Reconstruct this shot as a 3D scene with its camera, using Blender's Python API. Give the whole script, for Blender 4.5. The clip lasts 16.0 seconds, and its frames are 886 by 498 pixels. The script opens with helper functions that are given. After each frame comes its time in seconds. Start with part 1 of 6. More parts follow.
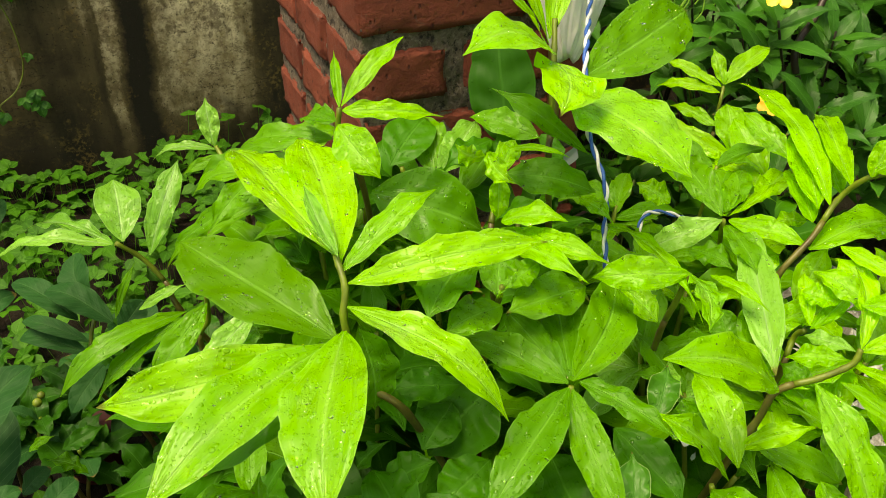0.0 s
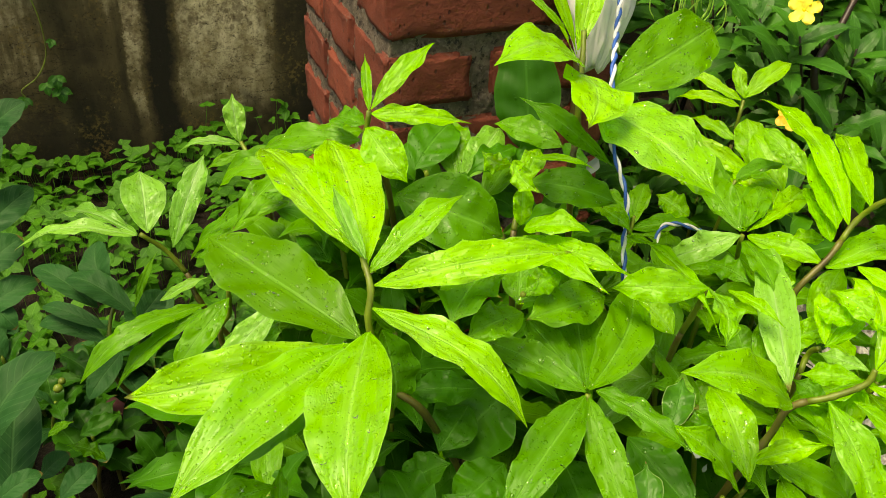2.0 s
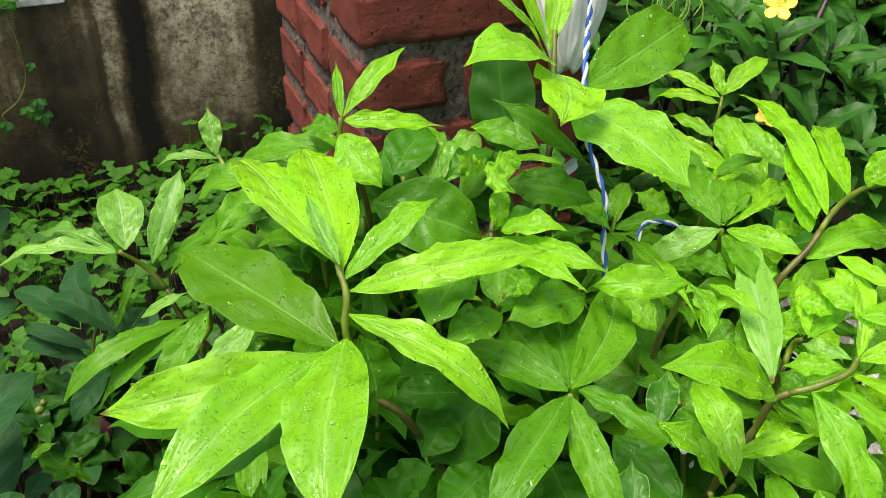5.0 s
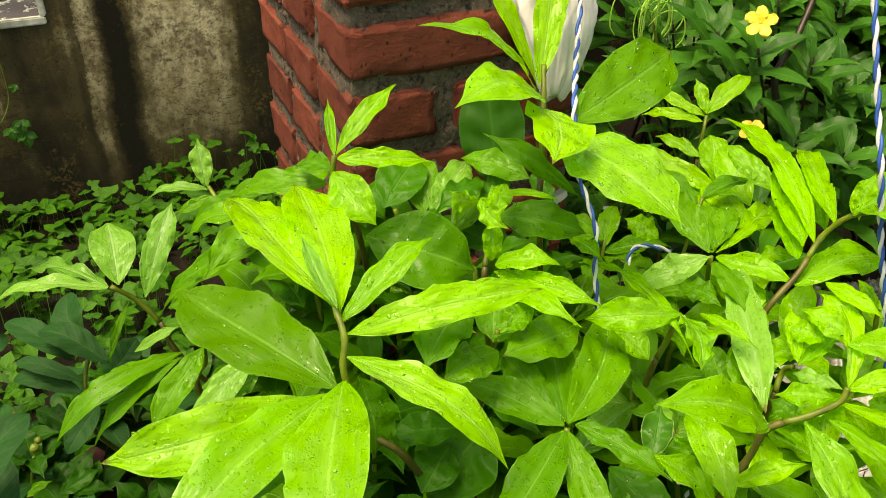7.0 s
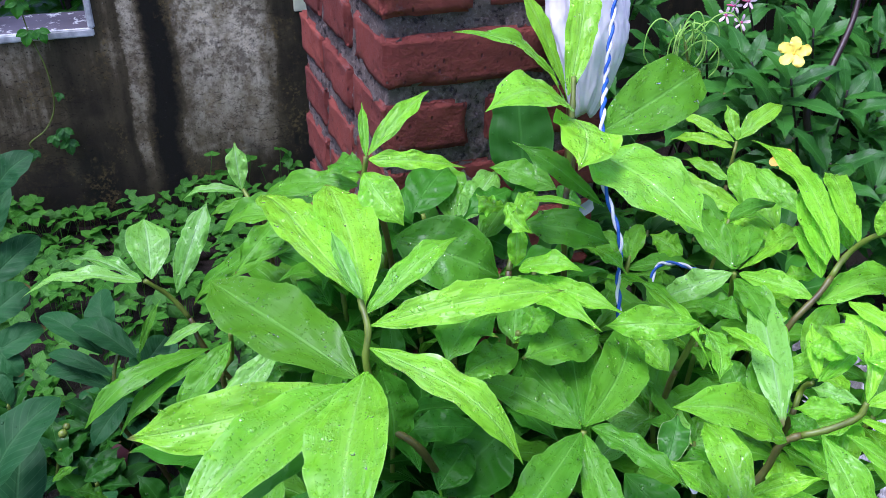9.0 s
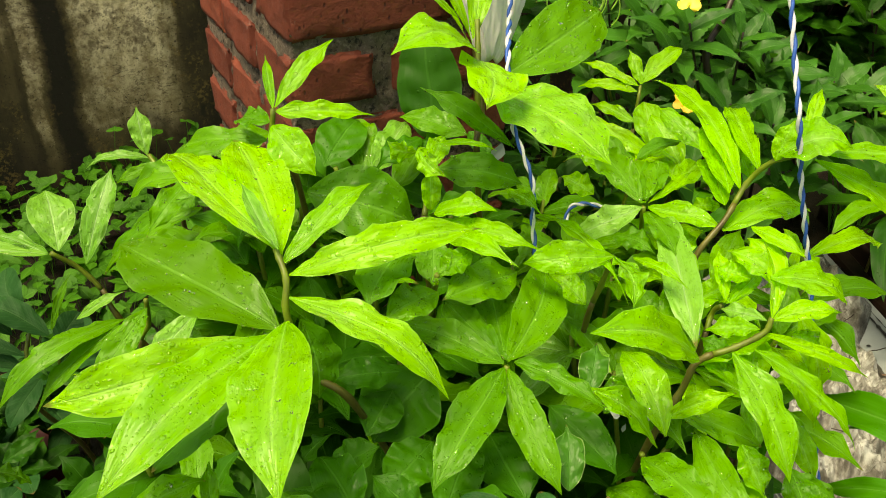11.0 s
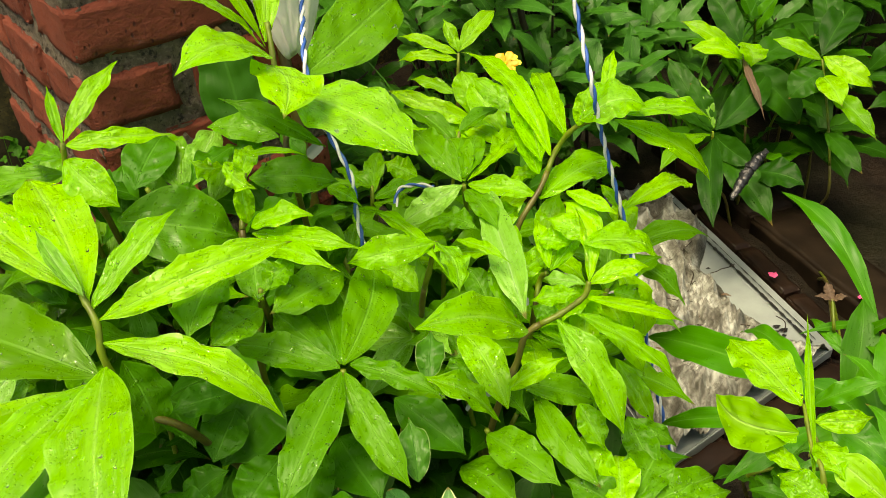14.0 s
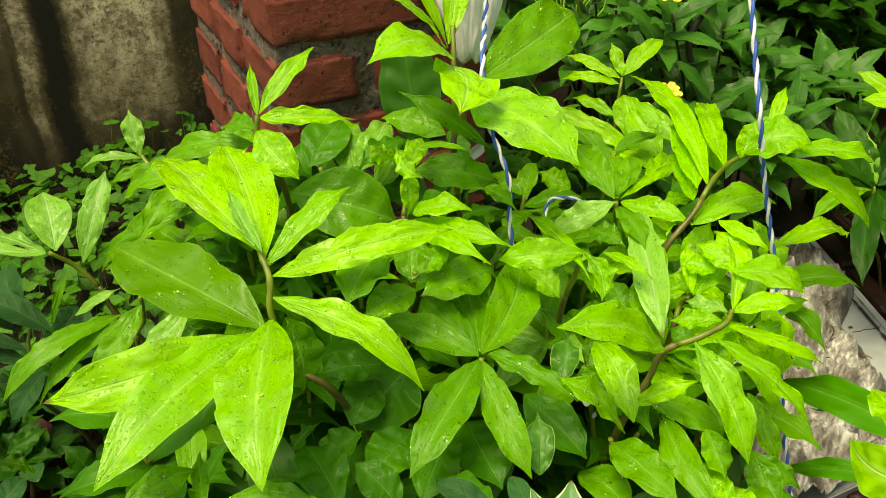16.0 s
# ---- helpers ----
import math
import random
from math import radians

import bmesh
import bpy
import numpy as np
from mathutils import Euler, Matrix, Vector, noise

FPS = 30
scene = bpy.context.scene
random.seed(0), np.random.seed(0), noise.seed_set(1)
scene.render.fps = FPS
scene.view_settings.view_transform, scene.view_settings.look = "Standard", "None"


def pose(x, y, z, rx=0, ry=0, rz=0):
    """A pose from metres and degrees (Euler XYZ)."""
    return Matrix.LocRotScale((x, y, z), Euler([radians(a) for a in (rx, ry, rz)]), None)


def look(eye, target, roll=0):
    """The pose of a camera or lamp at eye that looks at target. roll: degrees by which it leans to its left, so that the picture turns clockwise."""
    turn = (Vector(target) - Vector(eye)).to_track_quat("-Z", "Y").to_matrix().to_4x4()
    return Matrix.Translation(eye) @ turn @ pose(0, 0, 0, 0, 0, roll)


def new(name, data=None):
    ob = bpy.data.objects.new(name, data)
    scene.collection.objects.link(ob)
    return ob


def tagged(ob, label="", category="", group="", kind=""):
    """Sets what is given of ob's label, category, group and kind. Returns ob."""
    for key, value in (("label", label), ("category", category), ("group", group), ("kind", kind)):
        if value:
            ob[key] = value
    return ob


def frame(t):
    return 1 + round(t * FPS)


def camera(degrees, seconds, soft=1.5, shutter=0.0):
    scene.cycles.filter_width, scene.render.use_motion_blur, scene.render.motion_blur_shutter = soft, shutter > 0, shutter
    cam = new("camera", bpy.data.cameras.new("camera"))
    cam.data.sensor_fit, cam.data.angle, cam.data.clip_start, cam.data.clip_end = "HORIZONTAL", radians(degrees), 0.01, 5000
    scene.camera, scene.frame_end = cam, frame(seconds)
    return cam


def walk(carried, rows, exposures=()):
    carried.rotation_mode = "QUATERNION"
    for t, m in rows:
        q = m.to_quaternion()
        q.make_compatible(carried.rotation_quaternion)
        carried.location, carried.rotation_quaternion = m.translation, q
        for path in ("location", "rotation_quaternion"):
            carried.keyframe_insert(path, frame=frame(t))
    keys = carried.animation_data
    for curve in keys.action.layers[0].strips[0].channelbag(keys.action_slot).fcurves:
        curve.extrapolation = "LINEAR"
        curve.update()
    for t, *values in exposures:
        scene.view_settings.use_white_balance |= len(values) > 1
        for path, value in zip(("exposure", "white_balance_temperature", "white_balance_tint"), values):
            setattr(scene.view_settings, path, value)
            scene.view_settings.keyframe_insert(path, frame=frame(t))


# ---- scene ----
cam = camera(54.1, 16.0, soft=0.4)
PATH = [
    (0, (0.0, 0.0, 1.4), (0.0, 1.671, 0.301), 0.2),
    (0.5, (-0.006, 0.0, 1.4), (-0.008, 1.667, 0.294), 0.5),
    (1, (-0.01, -0.003, 1.399), (-0.023, 1.662, 0.291), 0.7),
    (1.5, (-0.012, -0.005, 1.399), (-0.024, 1.661, 0.294), 1.0),
    (2, (-0.019, -0.008, 1.414), (-0.032, 1.66, 0.31), 2.2),
    (2.5, (-0.033, -0.019, 1.423), (-0.029, 1.67, 0.352), 3.5),
    (3, (-0.041, -0.024, 1.418), (-0.026, 1.664, 0.345), 3.9),
    (3.5, (-0.048, -0.028, 1.42), (-0.04, 1.664, 0.354), 3.8),
    (4, (-0.035, -0.022, 1.406), (-0.033, 1.664, 0.33), 3.1),
    (4.2, (-0.026, -0.02, 1.402), (-0.019, 1.665, 0.323), 2.6),
    (6.3, (0.01, 0.009, 1.417), (-0.017, 1.691, 0.336), -2.2),
    (6.5, (0.004, 0.002, 1.421), (-0.004, 1.686, 0.343), -1.7),
    (7, (-0.012, 0.005, 1.439), (0.025, 1.691, 0.364), -0.0),
    (7.5, (-0.026, -0.001, 1.441), (0.019, 1.715, 0.415), 1.1),
    (8, (-0.03, -0.012, 1.432), (-0.012, 1.711, 0.417), 1.9),
    (8.5, (-0.022, -0.022, 1.429), (-0.043, 1.702, 0.415), 1.6),
    (9, (-0.008, -0.029, 1.422), (-0.038, 1.694, 0.407), 1.1),
    (9.5, (-0.001, -0.037, 1.401), (0.047, 1.67, 0.36), 1.5),
    (10, (0.003, -0.032, 1.396), (0.122, 1.654, 0.327), 0.8),
    (10.2, (-0.005, -0.035, 1.398), (0.133, 1.652, 0.332), 1.3),
    (12.3, (0.023, -0.102, 1.403), (0.198, 1.568, 0.317), -0.5),
    (12.5, (0.071, -0.116, 1.411), (0.206, 1.557, 0.324), -1.1),
    (13, (0.103, -0.077, 1.421), (0.421, 1.538, 0.285), -0.5),
    (13.5, (0.07, -0.019, 1.429), (0.513, 1.548, 0.268), -1.6),
    (14, (0.059, -0.034, 1.438), (0.484, 1.545, 0.286), -2.2),
    (14.5, (0.066, -0.084, 1.445), (0.339, 1.548, 0.322), -3.0),
    (15, (0.059, -0.104, 1.448), (0.258, 1.548, 0.339), -1.7),
    (15.5, (0.037, -0.093, 1.453), (0.191, 1.562, 0.341), -0.9),
    (16, (0.021, -0.078, 1.444), (0.169, 1.58, 0.335), 0.0),
]
LOOKS = [  # seconds, stops, kelvin, tint
    (0.0, 0.69, 9500, 5), (2.1, 0.69, 9500, 5), (2.5, 0.70, 7600, 16), (3.0, 0.70, 6200, 25), (4.0, 0.67, 5150, 41),
    (4.8, 0.70, 6200, 24), (6.2, 0.69, 9700, 8), (7.05, 0.70, 9300, 9), (7.5, 0.72, 7400, 18), (8.0, 0.73, 6000, 26), (9.0, 0.71, 5100, 40),
    (9.5, 0.68, 6600, 14), (10.0, 0.69, 8700, 5), (10.6, 0.69, 9500, 4), (16.0, 0.69, 9500, 4),
]
walk(cam, [(t, look(eye, target, roll)) for t, eye, target, roll in PATH], LOOKS)

# ---------------------------------------------------------------- light
SUN_UP, SUN_ROUND = 72.0, 238.0
world = bpy.data.worlds.new("sky")
scene.world = world
world.use_nodes = True
_sky = world.node_tree.nodes.new("ShaderNodeTexSky")
_sky.sky_type, _sky.sun_disc = "NISHITA", False
_sky.sun_elevation, _sky.sun_rotation = radians(SUN_UP), radians(SUN_ROUND)
_sky.air_density, _sky.dust_density = 1.0, 4.0
_bg = world.node_tree.nodes["Background"]
_bg.inputs["Strength"].default_value = 0.15
world.node_tree.links.new(_sky.outputs["Color"], _bg.inputs["Color"])

_lamp = bpy.data.lights.new("sun", "SUN")
_lamp.energy, _lamp.angle, _lamp.color = 2.5, radians(24), (1.0, 0.94, 0.83)
sun = new("sun", _lamp)
_a = radians(SUN_ROUND)
_dir = Vector((math.sin(_a) * math.cos(radians(SUN_UP)), math.cos(_a) * math.cos(radians(SUN_UP)), math.sin(radians(SUN_UP))))
sun.matrix_world = look(_dir * 10, (0, 0, 0))


# ---------------------------------------------------------------- materials
class Nodes:
    """A short way to write node trees."""

    def __init__(self, name):
        self.mat = bpy.data.materials.new(name)
        self.mat.use_nodes = True
        self.tree = self.mat.node_tree
        self.bsdf = self.tree.nodes["Principled BSDF"]
        self.out = self.tree.nodes["Material Output"]

    def add(self, kind, **values):
        node = self.tree.nodes.new("ShaderNode" + kind)
        for key, value in values.items():
            if key in node.inputs:
                self.put(node.inputs[key], value)
        return node

    def put(self, socket, value):
        if isinstance(value, bpy.types.NodeSocket):
            self.tree.links.new(value, socket)
        else:
            socket.default_value = value

    def math(self, op, a, b=0.0, c=0.0):
        n = self.tree.nodes.new("ShaderNodeMath")
        n.operation = op
        for s, v in zip(n.inputs, (a, b, c)):
            self.put(s, v)
        return n.outputs[0]

    def mix(self, fac, a, b, blend="MIX"):
        n = self.tree.nodes.new("ShaderNodeMix")
        n.data_type, n.blend_type = "RGBA", blend
        self.put(n.inputs[0], fac)
        self.put(n.inputs[6], a)
        self.put(n.inputs[7], b)
        return n.outputs[2]

    def ramp(self, fac, stops, smooth=False):
        n = self.tree.nodes.new("ShaderNodeValToRGB")
        e = n.color_ramp.elements
        n.color_ramp.interpolation = "EASE" if smooth else "LINEAR"
        while len(e) < len(stops):
            e.new(0.5)
        for item, (at, colour) in zip(e, stops):
            item.position = at
            item.color = colour if len(colour) == 4 else (*colour, 1)
        self.put(n.inputs[0], fac)
        return n.outputs[0]

    def noise(self, vector, scale, detail=4.0, rough=0.55):
        n = self.tree.nodes.new("ShaderNodeTexNoise")
        self.put(n.inputs["Vector"], vector)
        n.inputs["Scale"].default_value, n.inputs["Detail"].default_value, n.inputs["Roughness"].default_value = scale, detail, rough
        return n.outputs["Fac"]

    def scaled(self, vector, size):
        n = self.tree.nodes.new("ShaderNodeMapping")
        self.put(n.inputs["Vector"], vector)
        n.inputs["Scale"].default_value = size
        return n.outputs[0]

    def bump(self, height, strength, distance):
        n = self.tree.nodes.new("ShaderNodeBump")
        self.put(n.inputs["Height"], height)
        n.inputs["Strength"].default_value, n.inputs["Distance"].default_value = strength, distance
        return n.outputs[0]

    def coords(self, which="Object"):
        return self.tree.nodes.new("ShaderNodeTexCoord").outputs[which]

    def random(self):
        return self.tree.nodes.new("ShaderNodeObjectInfo").outputs["Random"]

    def set(self, **values):
        for key, value in values.items():
            self.put(self.bsdf.inputs[key.replace("_", " ")], value)
        return self.mat


def grey(v):
    return (v, v, v, 1)


def leaf_material(name, low, high, rib, through_light, rough, drops, veins=9.0, island=False, clear=0.3, rim=None, pinnate=0.0, rim_at=0.40):
    """Leaf skin: two greens, pale ribs with painted sheen along the blade, beads of water and some light let through.
    """
    m = Nodes(name)
    uv = m.add("UVMap").outputs[0]
    parts = m.add("SeparateXYZ", Vector=uv)
    across = m.math("ABSOLUTE", m.math("SUBTRACT", parts.outputs[0], 0.5))
    place = m.coords()
    rnd = m.tree.nodes.new("ShaderNodeNewGeometry").outputs["Random Per Island"] if island else m.random()
    large = m.noise(place, 14.0, 3.0)
    fine = m.noise(m.scaled(uv, (9.0, 1.2, 1.0)), 1.0, 2.0)
    tone = m.math("ADD", m.math("MULTIPLY", large, 0.55), m.math("MULTIPLY", rnd, 0.45))
    colour = m.mix(m.ramp(tone, [(0.25, grey(0)), (0.75, grey(1))]), (*low, 1), (*high, 1))
    bands = m.math("SINE", m.math("MULTIPLY", across, veins * 6.2832))
    # pale streaks and midrib band mix veins with sheen put into the colour
    streak = m.math("MULTIPLY", m.ramp(m.math("ADD", m.math("MULTIPLY", bands, 0.05), fine), [(0.44, grey(0)), (0.72, grey(1))], True), 0.10)
    colour = m.mix(streak, colour, (*rib, 1))
    glow = m.ramp(across, [(0.0, grey(1)), (0.05, grey(0.7)), (0.16, grey(0))], True)
    colour = m.mix(m.math("MULTIPLY", glow, 0.17), colour, (*rib, 1))
    midrib = m.ramp(across, [(0.0, grey(1)), (0.014, grey(0.8)), (0.028, grey(0))])
    colour = m.mix(m.math("MULTIPLY", midrib, 0.5), colour, (*rib, 1))
    blotch = m.ramp(m.noise(place, 55.0, 3.0), [(0.68, grey(0)), (0.74, grey(1))])
    colour = m.mix(m.math("MULTIPLY", blotch, 0.25), colour, (high[0] * 1.25, high[1] * 1.1, high[2], 1))
    if pinnate:
        slant = m.math("SUBTRACT", parts.outputs[1], m.math("MULTIPLY", across, 0.55))
        bands = m.math("SINE", m.math("MULTIPLY", slant, pinnate * 6.2832))
        line = m.ramp(bands, [(0.90, grey(0)), (0.985, grey(1))])
        colour = m.mix(m.math("MULTIPLY", line, 0.35), colour, (*rib, 1))
        bands = m.math("MULTIPLY", bands, 1.3)
    thin = m.ramp(across, [(0.472, grey(0)), (0.492, grey(1))])
    colour = m.mix(m.math("MULTIPLY", thin, 0.30), colour, (*rib, 1))
    if rim:
        ragged = m.math("ADD", across, m.math("MULTIPLY", m.math("SUBTRACT", fine, 0.5), (0.5 - rim_at) * 1.2))
        colour = m.mix(m.ramp(ragged, [(rim_at, grey(0)), (rim_at + 0.03, grey(1))]), colour, (*rim, 1))
    scorch = m.math("MULTIPLY", m.ramp(m.math("ADD", parts.outputs[1], m.math("MULTIPLY", fine, 0.05)), [(0.975, grey(0)), (0.995, grey(1))]), m.ramp(rnd, [(0.60, grey(0)), (0.62, grey(1))]))
    colour = m.mix(m.math("MULTIPLY", scorch, 0.8), colour, (0.16, 0.10, 0.03, 1))
    # beads of water, drawn out and run together
    warp = m.tree.nodes.new("ShaderNodeTexNoise")
    m.put(warp.inputs["Vector"], place)
    warp.inputs["Scale"].default_value, warp.inputs["Detail"].default_value = 95.0, 2.0
    bent = m.tree.nodes.new("ShaderNodeVectorMath")
    bent.operation = "MULTIPLY_ADD"
    m.put(bent.inputs[0], warp.outputs["Color"])
    bent.inputs[1].default_value = (0.005, 0.005, 0.005)
    m.put(bent.inputs[2], place)
    bead = 0.0
    for scale, share in ((150.0, drops * 0.30), (280.0, drops * 0.7)):
        cells = m.tree.nodes.new("ShaderNodeTexVoronoi")
        m.put(cells.inputs["Vector"], bent.outputs[0])
        cells.inputs["Scale"].default_value = scale
        one = m.ramp(cells.outputs["Distance"], [(0.0, grey(1)), (0.25, grey(0.85)), (0.42, grey(0))], True)
        pick = m.ramp(m.add("SeparateColor", Color=cells.outputs["Color"]).outputs[0], [(1.0 - share, grey(0)), (1.02 - share, grey(1))])
        one = m.math("MULTIPLY", one, pick)
        bead = m.math("MAXIMUM", one, bead) if scale < 200 else m.math("MAXIMUM", m.math("MULTIPLY", one, 0.5), bead)
    wash = m.math("ADD", m.math("MULTIPLY", m.noise(place, 30.0, 4.0, 0.65), 0.5), m.math("MULTIPLY", m.noise(m.scaled(uv, (13.0, 3.5, 1.0)), 1.0, 3.0, 0.6), 0.5))
    film = m.ramp(wash, [(0.625 - 0.17 * drops, grey(0)), (0.65 - 0.17 * drops, grey(1))])
    relief = m.math("ADD", m.math("MULTIPLY", bands, 0.04), m.math("ADD", m.math("MULTIPLY", midrib, -0.6), m.math("MULTIPLY", bead, 1.5)))
    pucker = m.noise(m.scaled(uv, (4.0, 7.0, 1.0)), 1.0, 1.0)
    relief = m.math("ADD", relief, m.math("ADD", m.math("MULTIPLY", fine, 0.7), m.math("MULTIPLY", pucker, 1.2 + 4.0 * drops)))
    normal = m.bump(relief, 0.65, 0.0013)
    gloss = m.math("SUBTRACT", rough, m.math("MULTIPLY", m.math("MAXIMUM", bead, m.math("MULTIPLY", film, 0.5)), rough * 0.7))
    m.set(Base_Color=colour, Roughness=gloss, Normal=normal, Specular_IOR_Level=clear)
    wet = m.math("MAXIMUM", bead, m.math("MULTIPLY", film, 0.95))
    ripple = m.math("ADD", m.noise(place, 130.0, 3.0, 0.6), m.math("MULTIPLY", m.noise(m.scaled(uv, (30.0, 8.0, 1.0)), 1.0, 2.0), 1.6))
    wavy = m.bump(m.math("ADD", m.math("MULTIPLY", relief, 0.5), m.math("MULTIPLY", ripple, 5.0)), 0.8, 0.0013)
    m.set(Coat_Weight=m.math("MULTIPLY", wet, min(1.0, drops * 1.3)), Coat_Roughness=0.06, Coat_IOR=1.8, Coat_Normal=wavy)
    sheer = m.add("BsdfTranslucent", Normal=normal)
    m.put(sheer.inputs["Color"], m.mix(0.5, colour, (high[0] * 1.6, high[1] * 1.35, high[2] * 0.6, 1)))
    both = m.add("MixShader", Fac=through_light)
    m.put(both.inputs[1], m.bsdf.outputs[0])
    m.put(both.inputs[2], sheer.outputs[0])
    m.put(m.out.inputs[0], both.outputs[0])
    return m.mat


LEAF = {
    "lime": leaf_material("young_leaf", (0.155, 0.49, 0.005), (0.300, 0.73, 0.009), (0.40, 0.78, 0.14), 0.42, 0.38, 0.80),
    "green": leaf_material("mature_leaf", (0.060, 0.245, 0.004), (0.118, 0.375, 0.007), (0.20, 0.50, 0.07), 0.36, 0.40, 0.52, clear=0.22),
    "mid": leaf_material("full_grown_leaf", (0.056, 0.200, 0.003), (0.105, 0.305, 0.005), (0.18, 0.44, 0.06), 0.36, 0.40, 0.36, clear=0.2),
    # dark and deep double as painted shade for leaves that stand in shadow
    "dark": leaf_material("dark_leaf", (0.020, 0.125, 0.004), (0.044, 0.21, 0.006), (0.10, 0.32, 0.04), 0.30, 0.40, 0.22, clear=0.17),
    "deep": leaf_material("shade_painted_leaf", (0.008, 0.056, 0.003), (0.019, 0.105, 0.004), (0.045, 0.17, 0.02), 0.2, 0.44, 0.10, clear=0.14),
    "pale": leaf_material("streaked_leaf", (0.11, 0.35, 0.025), (0.20, 0.50, 0.05), (0.40, 0.64, 0.27), 0.30, 0.36, 0.7),
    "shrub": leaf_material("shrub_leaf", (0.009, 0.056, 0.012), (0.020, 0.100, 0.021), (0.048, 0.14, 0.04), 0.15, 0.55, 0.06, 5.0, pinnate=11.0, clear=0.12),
    "bush": leaf_material("bush_leaf", (0.014, 0.092, 0.008), (0.050, 0.22, 0.016), (0.08, 0.27, 0.04), 0.30, 0.42, 0.08, 12.0, pinnate=13.0, clear=0.28),
    "strap": leaf_material("strap_leaf", (0.030, 0.19, 0.005), (0.060, 0.29, 0.008), (0.15, 0.42, 0.06), 0.28, 0.38, 0.05, 14.0),
    "cover": leaf_material("cover_leaf", (0.022, 0.115, 0.007), (0.056, 0.215, 0.012), (0.10, 0.32, 0.035), 0.32, 0.5, 0.05, 4.0, True, clear=0.15),
    "yellow": leaf_material("yellow_leaf", (0.22, 0.60, 0.008), (0.34, 0.72, 0.03), (0.58, 0.82, 0.25), 0.40, 0.4, 0.2, 5.0),
    "trimmed": leaf_material("cream_rimmed_leaf", (0.020, 0.115, 0.006), (0.044, 0.19, 0.010), (0.08, 0.27, 0.04), 0.25, 0.4, 0.1, 5.0, rim=(0.36, 0.50, 0.20), rim_at=0.465),
    "brown": leaf_material("dried_leaf", (0.095, 0.060, 0.038), (0.17, 0.115, 0.078), (0.22, 0.16, 0.11), 0.1, 0.6, 0.05, 6.0),
    "edged": leaf_material("grey_green_leaf", (0.041, 0.15, 0.04), (0.095, 0.26, 0.07), (0.24, 0.42, 0.18), 0.2, 0.42, 0.1, 3.0, rim=(0.62, 0.70, 0.34)),
}


def stem_material(name, low, high):
    m = Nodes(name)
    place = m.coords()
    n = m.noise(m.scaled(place, (60.0, 60.0, 14.0)), 1.0)
    m.set(Base_Color=m.mix(m.ramp(n, [(0.35, grey(0)), (0.7, grey(1))]), (*low, 1), (*high, 1)), Roughness=0.45, Normal=m.bump(n, 0.4, 0.001))
    return m.mat


STEM = stem_material("cane_skin", (0.062, 0.050, 0.010), (0.125, 0.13, 0.018))
STEM_GREEN = stem_material("green_stalk", (0.085, 0.12, 0.010), (0.17, 0.26, 0.018))
STEM_DARK = stem_material("woody_stalk", (0.018, 0.012, 0.009), (0.045, 0.029, 0.020))


def brick_material():
    m = Nodes("brick_clay")
    place = m.coords()
    big, fine = m.noise(place, 9.0, 5.0), m.noise(place, 120.0, 5.0, 0.7)
    tone = m.math("ADD", m.math("MULTIPLY", big, 0.6), m.math("MULTIPLY", m.random(), 0.4))
    c = m.mix(m.ramp(tone, [(0.3, grey(0)), (0.7, grey(1))]), (0.13, 0.030, 0.018, 1), (0.27, 0.066, 0.038, 1))
    c = m.mix(m.math("MULTIPLY", m.ramp(fine, [(0.58, grey(0)), (0.70, grey(1))]), 0.5), c, (0.15, 0.045, 0.035, 1))
    smear = m.ramp(m.noise(place, 26.0, 6.0, 0.75), [(0.60, grey(0)), (0.66, grey(1))])
    c = m.mix(m.math("MULTIPLY", smear, 0.45), c, (0.20, 0.14, 0.12, 1))
    cells = m.tree.nodes.new("ShaderNodeTexVoronoi")
    m.put(cells.inputs["Vector"], m.scaled(place, (1.0, 1.0, 0.55)))
    cells.inputs["Scale"].default_value = 160.0
    pick = m.ramp(m.add("SeparateColor", Color=cells.outputs["Color"]).outputs[0], [(0.86, grey(0)), (0.88, grey(1))])
    pit = m.math("MULTIPLY", m.ramp(cells.outputs["Distance"], [(0.0, grey(1)), (0.22, grey(0.8)), (0.34, grey(0))]), pick)
    c = m.mix(m.math("MULTIPLY", pit, 0.8), c, (0.050, 0.016, 0.012, 1))
    crack = m.ramp(m.noise(m.scaled(place, (14.0, 14.0, 40.0)), 1.0, 6.0, 0.7), [(0.485, grey(0)), (0.50, grey(1)), (0.515, grey(0))])
    relief = m.math("SUBTRACT", m.math("ADD", m.math("MULTIPLY", fine, 0.5), m.math("MULTIPLY", m.noise(place, 24.0, 6.0, 0.72), 1.7)), m.math("ADD", m.math("MULTIPLY", pit, 0.7), m.math("MULTIPLY", crack, 0.18)))
    m.set(Base_Color=c, Roughness=0.82, Normal=m.bump(relief, 0.9, 0.006), Specular_IOR_Level=0.3)
    return m.mat


